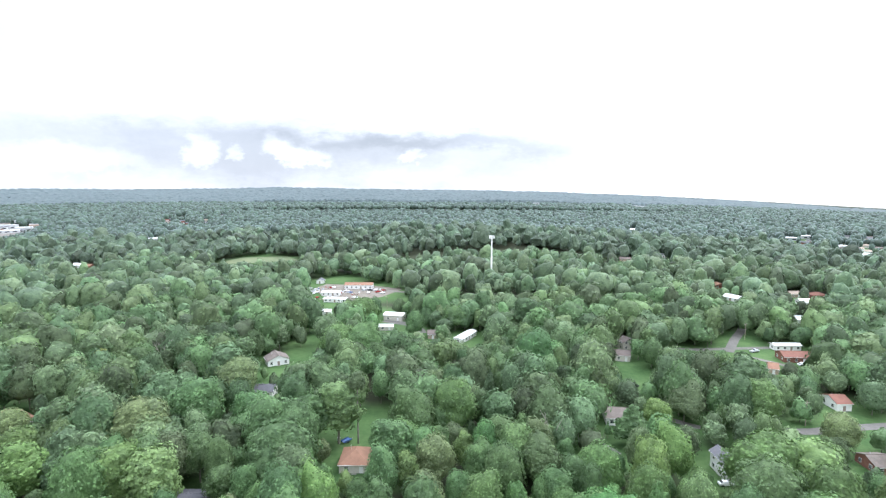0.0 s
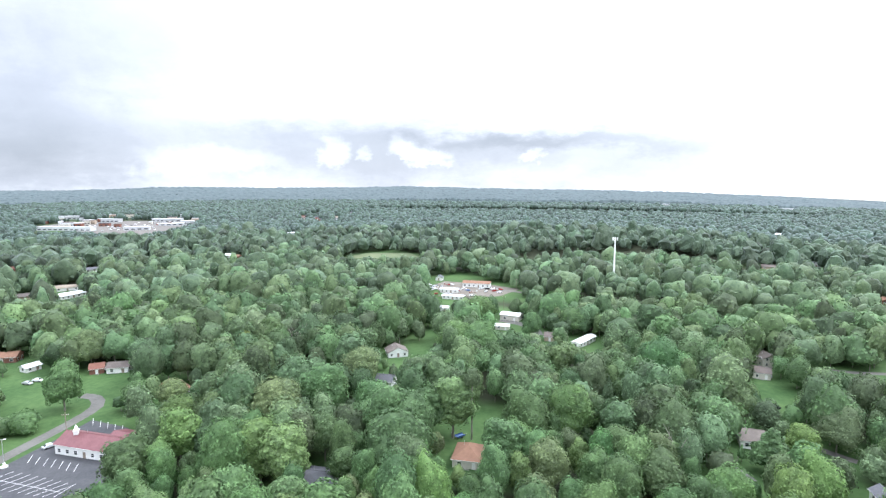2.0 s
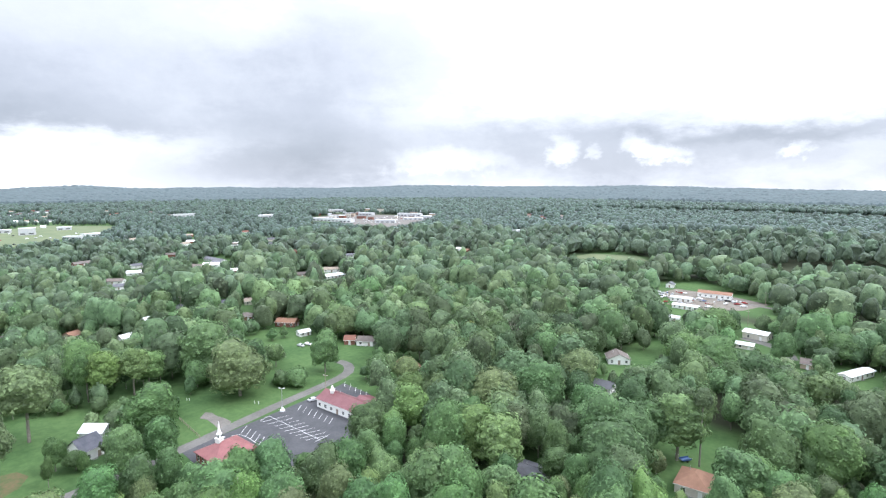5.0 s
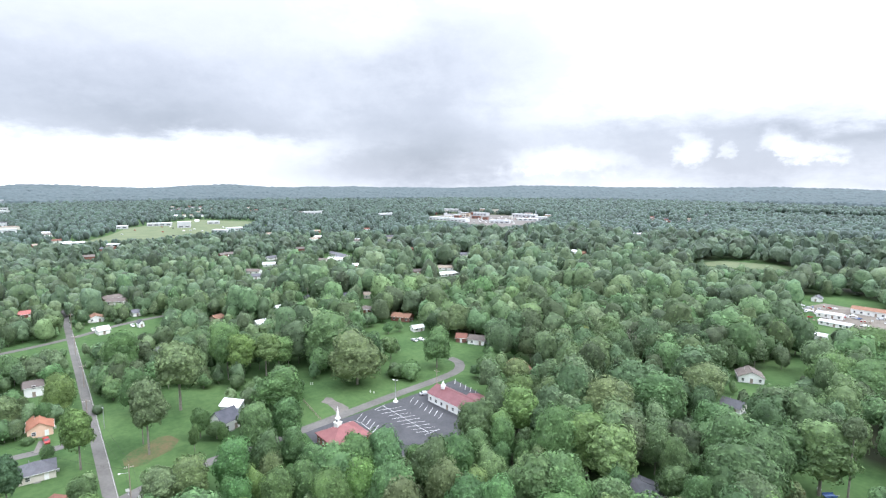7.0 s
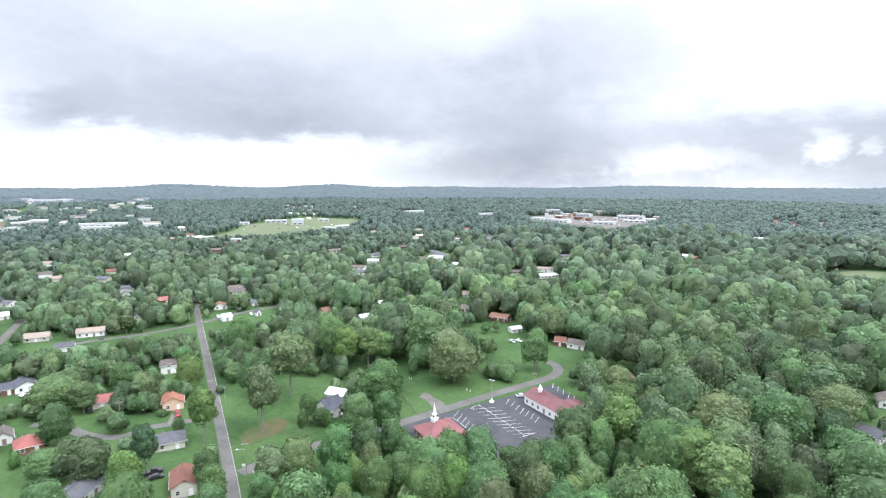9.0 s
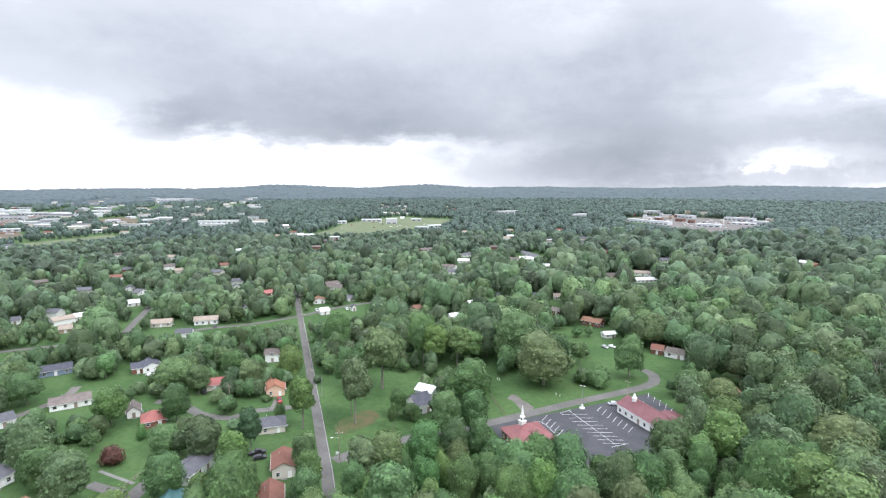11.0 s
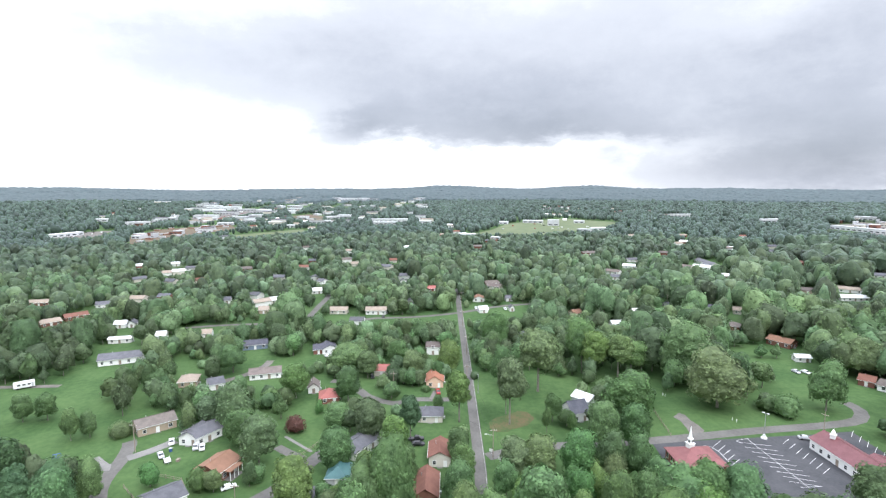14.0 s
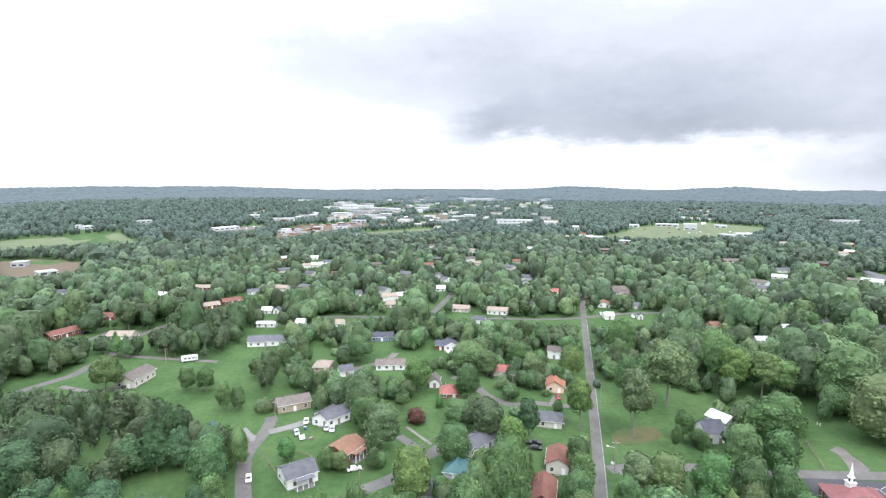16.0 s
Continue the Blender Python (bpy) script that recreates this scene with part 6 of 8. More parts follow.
house(-535, 1140, 44, 8, 9, h=2.9, wall="brick", tile="grey", detail=0, label="small pale house far off among trees")
house(559, 709, -56, 9, 9, h=2.9, wall="white", tile="tan", detail=0, label="small pale house far off among trees")
house(606, 776, -56, 9, 9, h=3.1, wall="cream", tile="tan", detail=0, label="small pale house far off among trees")
house(704, 894, -46, 12, 9, h=3.1, wall="brick", tile="brown", detail=0, label="small pale house far off among trees")
house(692, 882, -14, 11, 9, h=2.9, wall="cream", tile="grey", detail=0, label="small pale house far off among trees")
house(677, 910, -24, 11, 9, h=3.3, wall="white", tile="grey", detail=0, label="small pale house far off among trees")
house(602, 744, -37, 12, 9, h=2.9, wall="brick", tile="brown", detail=0, label="small pale house far off among trees")
house(565, 834, -26, 10, 9, h=3.4, wall="cream", tile="grey", detail=0, label="small pale house far off among trees")
house(501, 764, -26, 13, 9, h=3.5, wall="brick", tile="tan", detail=0, label="small pale house far off among trees")
house(542, 811, -57, 12, 9, h=2.8, wall="brick", tile="grey", detail=0, label="small pale house far off among trees")
house(565, 735, -10, 9, 9, h=3.5, wall="white", tile="tan", detail=0, label="small pale house far off among trees")
house(-1887, -571, 83, 9, 9, h=3.2, wall="white", tile="grey", detail=0, label="small pale house far off among trees")
house(-1951, -427, 133, 8, 9, h=3.1, wall="brick", tile="grey", detail=0, label="small pale house far off among trees")
house(-1981, -566, 96, 10, 9, h=3.2, wall="brick", tile="rust", detail=0, label="small pale house far off among trees")
house(-1797, -372, 101, 9, 9, h=3.3, wall="brick", tile="grey", detail=0, label="small pale house far off among trees")
house(-1596, -150, 93, 12, 9, h=3.3, wall="white", tile="grey", detail=0, label="small pale house far off among trees")
house(-1610, -431, 101, 11, 9, h=2.7, wall="white", tile="grey", detail=0, label="small pale house far off among trees")
house(-1853, -531, 88, 12, 9, h=2.8, wall="white", tile="grey", detail=0, label="small pale house far off among trees")
house(-1621, -219, 120, 12, 9, h=2.6, wall="cream", tile="grey", detail=0, label="small pale house far off among trees")
house(-1731, -359, 118, 9, 9, h=2.8, wall="white", tile="brown", detail=0, label="small pale house far off among trees")
house(-1667, -203, 68, 9, 9, h=2.7, wall="white", tile="grey", detail=0, label="small pale house far off among trees")
house(-1649, -278, 76, 11, 9, h=2.9, wall="cream", tile="tan", detail=0, label="small pale house far off among trees")
house(-1723, -340, 74, 10, 9, h=2.9, wall="cream", tile="rust", detail=0, label="small pale house far off among trees")
house(-2165, -315, 64, 13, 9, h=3.3, wall="white", tile="brown", detail=0, label="small pale house far off among trees")
house(-1748, -401, 113, 8, 9, h=3.1, wall="brick", tile="rust", detail=0, label="small pale house far off among trees")
house(-1941, -606, 108, 11, 9, h=3.4, wall="brick", tile="grey", detail=0, label="small pale house far off among trees")
house(-1844, -315, 112, 11, 9, h=3.0, wall="cream", tile="brown", detail=0, label="small pale house far off among trees")
house(-1744, -403, 87, 13, 9, h=2.8, wall="brick", tile="grey", detail=0, label="small pale house far off among trees")
house(-2082, -628, 101, 12, 9, h=3.2, wall="brick", tile="white", detail=0, label="small pale house far off among trees")
house(-2154, -604, 121, 11, 9, h=3.4, wall="white", tile="rust", detail=0, label="small pale house far off among trees")
house(-2108, -411, 106, 9, 9, h=2.8, wall="white", tile="rust", detail=0, label="small pale house far off among trees")
house(-2067, -218, 80, 12, 9, h=2.9, wall="cream", tile="white", detail=0, label="small pale house far off among trees")
house(-1804, -196, 118, 12, 9, h=3.6, wall="white", tile="tan", detail=0, label="small pale house far off among trees")
house(-1207, -236, 86, 12, 9, h=3.0, wall="white", tile="white", detail=0, label="small pale house far off among trees")
house(-1206, -237, 119, 11, 9, h=3.3, wall="cream", tile="grey", detail=0, label="small pale house far off among trees")
house(-1052, -153, 82, 12, 9, h=2.8, wall="white", tile="tan", detail=0, label="small pale house far off among trees")
house(-1319, -271, 92, 9, 9, h=2.9, wall="brick", tile="white", detail=0, label="small pale house far off among trees")
house(-1159, -201, 81, 13, 9, h=2.7, wall="cream", tile="tan", detail=0, label="small pale house far off among trees")
house(-1221, -192, 105, 12, 9, h=2.9, wall="white", tile="white", detail=0, label="small pale house far off among trees")
house(-1300, -292, 132, 9, 9, h=3.4, wall="cream", tile="grey", detail=0, label="small pale house far off among trees")
house(-1095, -271, 79, 12, 9, h=3.1, wall="cream", tile="rust", detail=0, label="small pale house far off among trees")
house(-1226, -195, 131, 8, 9, h=3.0, wall="white", tile="tan", detail=0, label="small pale house far off among trees")
house(-1217, -254, 134, 10, 9, h=3.5, wall="white", tile="grey", detail=0, label="small pale house far off among trees")
house(-1689, 498, 91, 9, 9, h=2.8, wall="white", tile="grey", detail=0, label="small pale house far off among trees")
house(-1474, 481, 73, 12, 9, h=3.5, wall="cream", tile="tan", detail=0, label="small pale house far off among trees")
house(-1714, 566, 105, 9, 9, h=3.6, wall="cream", tile="rust", detail=0, label="small pale house far off among trees")
house(-1724, 546, 68, 12, 9, h=3.4, wall="white", tile="grey", detail=0, label="small pale house far off among trees")
house(-1639, 475, 63, 12, 9, h=3.2, wall="brick", tile="grey", detail=0, label="small pale house far off among trees")
house(-1648, 507, 98, 12, 9, h=3.0, wall="white", tile="grey", detail=0, label="small pale house far off among trees")
house(-1436, 602, 83, 8, 9, h=2.9, wall="brick", tile="rust", detail=0, label="small pale house far off among trees")
house(-1525, 700, 76, 9, 9, h=3.1, wall="brick", tile="white", detail=0, label="small pale house far off among trees")
house(-1475, 718, 89, 10, 9, h=3.3, wall="white", tile="grey", detail=0, label="small pale house far off among trees")
house(-1466, 714, 79, 12, 9, h=2.6, wall="brick", tile="brown", detail=0, label="small pale house far off among trees")
house(-1463, 631, 66, 12, 9, h=3.2, wall="brick", tile="rust", detail=0, label="small pale house far off among trees")
house(-1310, 684, 79, 13, 9, h=2.9, wall="brick", tile="brown", detail=0, label="small pale house far off among trees")
house(-1608, 668, 37, 12, 9, h=2.8, wall="white", tile="tan", detail=0, label="small pale house far off among trees")
house(-797, 150, 54, 10, 9, h=3.3, wall="brick", tile="brown", detail=0, label="small pale house far off among trees")
house(-931, 109, 83, 12, 9, h=3.5, wall="white", tile="rust", detail=0, label="small pale house far off among trees")
house(-1078, 114, 65, 12, 9, h=2.9, wall="cream", tile="white", detail=0, label="small pale house far off among trees")
house(-884, 81, 94, 8, 9, h=3.4, wall="brick", tile="tan", detail=0, label="small pale house far off among trees")
house(-786, 142, 75, 13, 9, h=3.3, wall="brick", tile="grey", detail=0, label="small pale house far off among trees")
house(-719, 113, 81, 11, 9, h=3.5, wall="brick", tile="brown", detail=0, label="small pale house far off among trees")
house(-889, 115, 114, 11, 9, h=3.4, wall="white", tile="white", detail=0, label="small pale house far off among trees")
house(-1036, 112, 90, 11, 9, h=3.5, wall="white", tile="brown", detail=0, label="small pale house far off among trees")
house(-1728, -567, 133, 12, 9, h=3.1, wall="white", tile="rust", detail=0, label="small pale house far off among trees")
house(-1272, -339, 96, 10, 9, h=2.7, wall="white", tile="tan", detail=0, label="small pale house far off among trees")
house(-1651, -498, 130, 8, 9, h=3.3, wall="cream", tile="white", detail=0, label="small pale house far off among trees")
house(-1397, -268, 102, 10, 9, h=2.9, wall="brick", tile="grey", detail=0, label="small pale house far off among trees")
house(-1694, -790, 92, 10, 9, h=3.6, wall="white", tile="tan", detail=0, label="small pale house far off among trees")
house(-1292, -393, 93, 9, 9, h=2.8, wall="white", tile="rust", detail=0, label="small pale house far off among trees")
house(-1421, -397, 86, 11, 9, h=3.1, wall="white", tile="grey", detail=0, label="small pale house far off among trees")
house(-1401, -538, 79, 9, 9, h=3.2, wall="white", tile="brown", detail=0, label="small pale house far off among trees")
house(-1511, -677, 99, 8, 9, h=3.5, wall="cream", tile="rust", detail=0, label="small pale house far off among trees")
house(-1548, -679, 123, 9, 9, h=2.8, wall="white", tile="grey", detail=0, label="small pale house far off among trees")
house(-1367, -662, 138, 8, 9, h=2.7, wall="white", tile="rust", detail=0, label="small pale house far off among trees")
house(-1256, -414, 123, 11, 9, h=3.1, wall="white", tile="tan", detail=0, label="small pale house far off among trees")
house(-1291, -647, 95, 13, 9, h=3.3, wall="cream", tile="grey", detail=0, label="small pale house far off among trees")
house(-1308, -503, 123, 12, 9, h=3.3, wall="brick", tile="white", detail=0, label="small pale house far off among trees")
house(-433, -108, 70, 9, 9, h=3.4, wall="white", tile="grey", detail=0, label="small pale house far off among trees")
house(-430, -195, 83, 12, 9, h=3.2, wall="cream", tile="tan", detail=0, label="small pale house far off among trees")
house(-503, -199, 78, 10, 9, h=3.1, wall="cream", tile="grey", detail=0, label="small pale house far off among trees")
house(-569, -150, 115, 10, 9, h=2.7, wall="brick", tile="brown", detail=0, label="small pale house far off among trees")
house(-506, -175, 104, 9, 9, h=2.9, wall="cream", tile="rust", detail=0, label="small pale house far off among trees")
house(-520, -234, 134, 12, 9, h=2.7, wall="cream", tile="grey", detail=0, label="small pale house far off among trees")
house(-514, -106, 79, 12, 9, h=2.9, wall="cream", tile="grey", detail=0, label="small pale house far off among trees")
house(-550, -221, 117, 8, 9, h=3.1, wall="white", tile="tan", detail=0, label="small pale house far off among trees")
house(-435, -177, 87, 9, 9, h=3.3, wall="brick", tile="grey", detail=0, label="small pale house far off among trees")
house(-602, -270, 121, 9, 9, h=2.7, wall="brick", tile="white", detail=0, label="small pale house far off among trees")
house(-408, -98, 122, 12, 9, h=3.3, wall="white", tile="tan", detail=0, label="small pale house far off among trees")
house(-556, -212, 113, 11, 9, h=3.5, wall="cream", tile="white", detail=0, label="small pale house far off among trees")
house(-570, -92, 86, 11, 9, h=3.2, wall="white", tile="rust", detail=0, label="small pale house far off among trees")
house(-587, -41, 77, 8, 9, h=3.2, wall="cream", tile="tan", detail=0, label="small pale house far off among trees")
house(-741, -115, 104, 10, 9, h=3.0, wall="white", tile="brown", detail=0, label="small pale house far off among trees")
house(-613, -90, 91, 9, 9, h=3.4, wall="brick", tile="grey", detail=0, label="small pale house far off among trees")
house(-727, 18, 116, 9, 9, h=2.8, wall="white", tile="white", detail=0, label="small pale house far off among trees")
house(-563, -7, 65, 12, 9, h=3.4, wall="cream", tile="grey", detail=0, label="small pale house far off among trees")
house(-694, -56, 71, 10, 9, h=3.5, wall="white", tile="tan", detail=0, label="small pale house far off among trees")
house(-617, -53, 106, 10, 9, h=3.5, wall="white", tile="brown", detail=0, label="small pale house far off among trees")
house(-611, 0, 97, 8, 9, h=2.7, wall="cream", tile="rust", detail=0, label="small pale house far off among trees")
house(-507, 10, 92, 11, 9, h=3.2, wall="white", tile="grey", detail=0, label="small pale house far off among trees")
house(-1193, 385, 65, 8, 9, h=2.8, wall="white", tile="white", detail=0, label="small pale house far off among trees")
house(-673, 501, 60, 13, 9, h=3.0, wall="cream", tile="grey", detail=0, label="small pale house far off among trees")
house(-668, 437, 66, 8, 9, h=2.7, wall="white", tile="white", detail=0, label="small pale house far off among trees")
house(-802, 544, 75, 12, 9, h=2.9, wall="white", tile="rust", detail=0, label="small pale house far off among trees")
house(-631, 466, 32, 12, 9, h=2.7, wall="white", tile="grey", detail=0, label="small pale house far off among trees")
house(-535, 431, 40, 9, 9, h=3.4, wall="brick", tile="rust", detail=0, label="small pale house far off among trees")
house(-662, 433, 34, 10, 9, h=2.9, wall="white", tile="brown", detail=0, label="small pale house far off among trees")
house(-720, 395, 92, 10, 9, h=3.2, wall="white", tile="tan", detail=0, label="small pale house far off among trees")
house(-830, 377, 98, 11, 9, h=3.3, wall="white", tile="tan", detail=0, label="small pale house far off among trees")
house(-742, 416, 33, 11, 9, h=2.8, wall="brick", tile="white", detail=0, label="small pale house far off among trees")
house(-630, 326, 62, 13, 9, h=3.3, wall="brick", tile="brown", detail=0, label="small pale house far off among trees")
house(-469, 307, 56, 10, 9, h=3.4, wall="brick", tile="white", detail=0, label="small pale house far off among trees")
house(-823, 458, 50, 12, 9, h=3.1, wall="brick", tile="tan", detail=0, label="small pale house far off among trees")
house(-533, 325, 60, 8, 9, h=3.4, wall="white", tile="grey", detail=0, label="small pale house far off among trees")
house(-528, 300, 30, 12, 9, h=2.7, wall="cream", tile="brown", detail=0, label="small pale house far off among trees")
patch("dirt_lot", [(-1439.4, -259.2), (-1507.6, -225.2), (-1408.9, -174.5), (-1287.3, -163.6), (-1311.4, -223.0)], SOIL, 0.10, "bare reddish dirt lot in the far town", "ground", True)


TREE_THINGS = 250

# ---- woods and trees ----
CELL, HALF = 3.0, 1800.0
SIDE = int(2 * HALF / CELL)
seen = np.zeros((SIDE, SIDE), bool)
taken = np.zeros((SIDE, SIDE), bool)
planted = np.zeros((SIDE, SIDE), bool)
busy = np.zeros((SIDE, SIDE), bool)


def fill(points, grid):
    p = np.asarray(points, float)
    lo = np.clip(((p.min(0) + HALF) / CELL).astype(int) - 1, 0, SIDE - 1)
    hi = np.clip(((p.max(0) + HALF) / CELL).astype(int) + 2, 0, SIDE)
    if (hi <= lo).any():
        return
    X, Y = np.meshgrid((np.arange(lo[0], hi[0]) + 0.5) * CELL - HALF, (np.arange(lo[1], hi[1]) + 0.5) * CELL - HALF, indexing="ij")
    inside = np.zeros(X.shape, bool)
    for (x0, y0), (x1, y1) in zip(p, np.roll(p, -1, 0)):
        cross = (y0 > Y) != (y1 > Y)
        with np.errstate(divide="ignore", invalid="ignore"):
            inside ^= cross & (X < (x1 - x0) * (Y - y0) / (y1 - y0) + x0)
    grid[lo[0]:hi[0], lo[1]:hi[1]] |= inside


def disc(x, y, r, grid):
    fill([(x + r * math.cos(k * 0.52), y + r * math.sin(k * 0.52)) for k in range(12)], grid)


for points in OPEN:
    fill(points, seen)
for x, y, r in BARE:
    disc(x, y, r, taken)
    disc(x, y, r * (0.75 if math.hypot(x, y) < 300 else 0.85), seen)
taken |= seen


def at(grid, x, y):
    i = np.clip(((np.asarray(x) + HALF) / CELL).astype(int), 0, SIDE - 1)
    j = np.clip(((np.asarray(y) + HALF) / CELL).astype(int), 0, SIDE - 1)
    return grid[i, j]


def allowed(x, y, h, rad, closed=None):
    """Where a tree of that height and crown leaves the lawns, roads and houses beyond it in the camera's sight."""
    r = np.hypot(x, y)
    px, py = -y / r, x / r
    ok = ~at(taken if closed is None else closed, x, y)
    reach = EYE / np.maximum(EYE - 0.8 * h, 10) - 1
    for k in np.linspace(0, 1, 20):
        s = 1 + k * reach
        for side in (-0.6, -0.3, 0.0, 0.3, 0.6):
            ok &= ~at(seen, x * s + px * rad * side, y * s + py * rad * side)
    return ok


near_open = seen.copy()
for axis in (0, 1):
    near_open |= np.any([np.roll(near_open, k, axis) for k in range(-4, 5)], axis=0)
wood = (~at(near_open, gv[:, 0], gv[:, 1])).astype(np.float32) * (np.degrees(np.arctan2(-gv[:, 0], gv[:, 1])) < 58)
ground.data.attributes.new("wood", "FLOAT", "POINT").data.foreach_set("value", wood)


T = (1 + 5 ** 0.5) / 2
ICO = np.array([(-1, T, 0), (1, T, 0), (-1, -T, 0), (1, -T, 0), (0, -1, T), (0, 1, T), (0, -1, -T), (0, 1, -T), (T, 0, -1), (T, 0, 1), (-T, 0, -1), (-T, 0, 1)]) / math.hypot(1, T)
ICO_F = np.array([(0, 11, 5), (0, 5, 1), (0, 1, 7), (0, 7, 10), (0, 10, 11), (1, 5, 9), (5, 11, 4), (11, 10, 2), (10, 7, 6), (7, 1, 8),
                  (3, 9, 4), (3, 4, 2), (3, 2, 6), (3, 6, 8), (3, 8, 9), (4, 9, 5), (2, 4, 11), (6, 2, 10), (8, 6, 7), (9, 8, 1)])


def finer(v, f):
    """A ball of triangles with each one split into four."""
    v, res, known = [tuple(p) for p in v], [], {}

    def middle(i, j):
        key = (min(i, j), max(i, j))
        if key not in known:
            p = np.add(v[i], v[j])
            known[key] = len(v)
            v.append(tuple(p / np.linalg.norm(p)))
        return known[key]

    for i, j, k in f:
        a, b, c = middle(i, j), middle(j, k), middle(k, i)
        res += [(i, a, c), (j, b, a), (k, c, b), (a, b, c)]
    return np.array(v), np.array(res)


BALLS = [(ICO, ICO_F)]
for _ in range(2):
    BALLS.append(finer(*BALLS[-1]))

# height of the widest part, reach above and below it, half width
SHAPES = {"broad": (0.50, 0.50, 0.36, 0.310), "round": (0.47, 0.53, 0.44, 0.265), "tall": (0.56, 0.44, 0.40, 0.190), "slender": (0.64, 0.36, 0.34, 0.200),
          "pine": (0.40, 0.60, 0.30, 0.230), "bush": (0.42, 0.55, 0.42, 0.45)}


def envelope(d, kind, s):
    """Points of a crown 1 high in the directions d, s times as far out as its plain outline."""
    z_mid, up, down, half = SHAPES[kind]
    flat = np.hypot(d[:, 0], d[:, 1]) + 1e-6
    dz = d[:, 2]
    if kind == "pine":
        f = np.where(dz > 0, (1 - dz) ** 0.8, np.maximum(1 - dz * dz, 0) ** 0.5)
    else:
        f = np.maximum(1 - dz * dz, 0) ** 0.44 * (1 - 0.10 * dz)
    return np.stack([d[:, 0] / flat * f * half * s, d[:, 1] / flat * f * half * s, z_mid + np.where(dz > 0, up, down) * dz * s], 1)


def crown(seed, kind, leaves, size, level=2, tall=20.0, knots=46):
    """A crown of rounded sprays of foliage: a lumpy body with leaf clumps as small tilted triangles over it. Scaled to a tree 1 high."""
    rng = np.random.default_rng(seed)
    z_mid, up, down, half = SHAPES[kind]
    form = np.array([half, half, (up + down) / 2])
    low = rng.normal(size=(4, 3))
    phase = rng.uniform(0, 6.28, 4)

    def scatter(n):
        """Directions that cover the outline evenly, fewer below."""
        d = rng.normal(size=(n * 4, 3))
        d /= np.linalg.norm(d, axis=1)[:, None]
        spread = np.linalg.norm(d / form, axis=1) * form.min()
        return d[rng.uniform(size=len(d)) < spread * np.clip(0.85 + d[:, 2] * 0.9, 0.1, 1.0)][:n]

    def inner(d):
        return envelope(d, kind, 0.70 + 0.075 * np.sin(d @ low.T * 1.9 + phase).sum(1))

    near = inner(scatter(knots * 6))
    pick = [0]                                   # sprays set well apart
    gap = np.linalg.norm(near - near[0], axis=1)
    while len(pick) < knots:
        pick.append(int(gap.argmax()))
        gap = np.minimum(gap, np.linalg.norm(near - near[pick[-1]], axis=1))
    spray = near[pick]
    reach = (0.98 * gap.max() * rng.uniform(0.75, 1.30, knots)) * (0.75 if kind == "pine" else 1.0)

    bulge = rng.uniform(0.95, 1.75, knots)

    def swell(d):
        p = inner(d)
        out_dir = (p - [0, 0, z_mid]) / form ** 2
        out_dir /= np.linalg.norm(out_dir, axis=1)[:, None] + 1e-9
        far = ((p[:, None] - spray[None]) ** 2).sum(2)
        lift = np.sqrt(np.maximum(reach ** 2 - far, 0)) * bulge
        return p, out_dir, lift.max(1)[:, None], lift.argmax(1)

    v, f = BALLS[level]
    f = f[v[f].mean(1)[:, 2] > -0.72]
    p, out_dir, lift, which = swell(v)
    v = p + out_dir * lift * (0.72 if leaves > 300 else 0.95) * rng.uniform(0.72, 1.1, (len(v), 1))
    if leaves:
        d = scatter(leaves)
        p, out_dir, lift, which = swell(d)
        p = p + out_dir * lift * rng.uniform(0.84, 1.08, (len(d), 1))
        nrm = p - spray[which]
        nrm /= np.linalg.norm(nrm, axis=1)[:, None] + 1e-9
        nrm = 0.25 * out_dir + nrm + rng.normal(scale=0.30, size=d.shape) + [0, 0, 0.1]
        nrm /= np.linalg.norm(nrm, axis=1)[:, None]
        t1 = np.cross(nrm, rng.normal(size=nrm.shape))
        t1 /= np.linalg.norm(t1, axis=1)[:, None]
        t2 = np.cross(nrm, t1)
        s = size / tall * rng.uniform(0.6, 1.4, (len(p), 1))
        n = len(v)
        v = np.vstack([v, np.stack([p + t1 * s, p - t1 * 0.55 * s + t2 * 0.8 * s, p - t1 * 0.55 * s - t2 * 0.8 * s], 1).reshape(-1, 3)])
        f = np.vstack([f, n + np.arange(3 * len(p)).reshape(-1, 3)])
    return v, f, spray


def trunk_soup(lob, seed, kind, sides=6):
    """A tapered trunk with a few limbs that reach into the foliage, 1 high."""
    rng = np.random.default_rng(seed)
    vs, fs = [], []

    def limb(p, q, r0, r1):
        p, q = np.array(p), np.array(q)
        d = (q - p) / np.linalg.norm(q - p)
        a = np.cross(d, [0.3, 0.9, 0.1])
        a /= np.linalg.norm(a)
        b = np.cross(d, a)
        base = len(vs)
        for o, r in ((p, r0), (q, r1)):
            for k in range(sides):
                w = 6.2832 * k / sides
                vs.append(o + r * (a * math.cos(w) + b * math.sin(w)))
        for k in range(sides):
            m = (k + 1) % sides
            fs.append((base + k, base + m, base + sides + m))
            fs.append((base + k, base + sides + m, base + sides + k))

    fork = 0.45 if kind in ("broad", "tall", "round") else 0.6
    limb((0, 0, -0.02), (0.005, 0.0, fork), 0.016, 0.010)
    limb((0.005, 0, fork), (0.0, 0.01, 0.82), 0.010, 0.004)
    for k in rng.choice(len(lob) - 1, 5, replace=False):
        limb((0.004, 0, fork * rng.uniform(0.75, 1.05)), lob[k], 0.007, 0.003)
    return np.array(vs), np.array(fs)


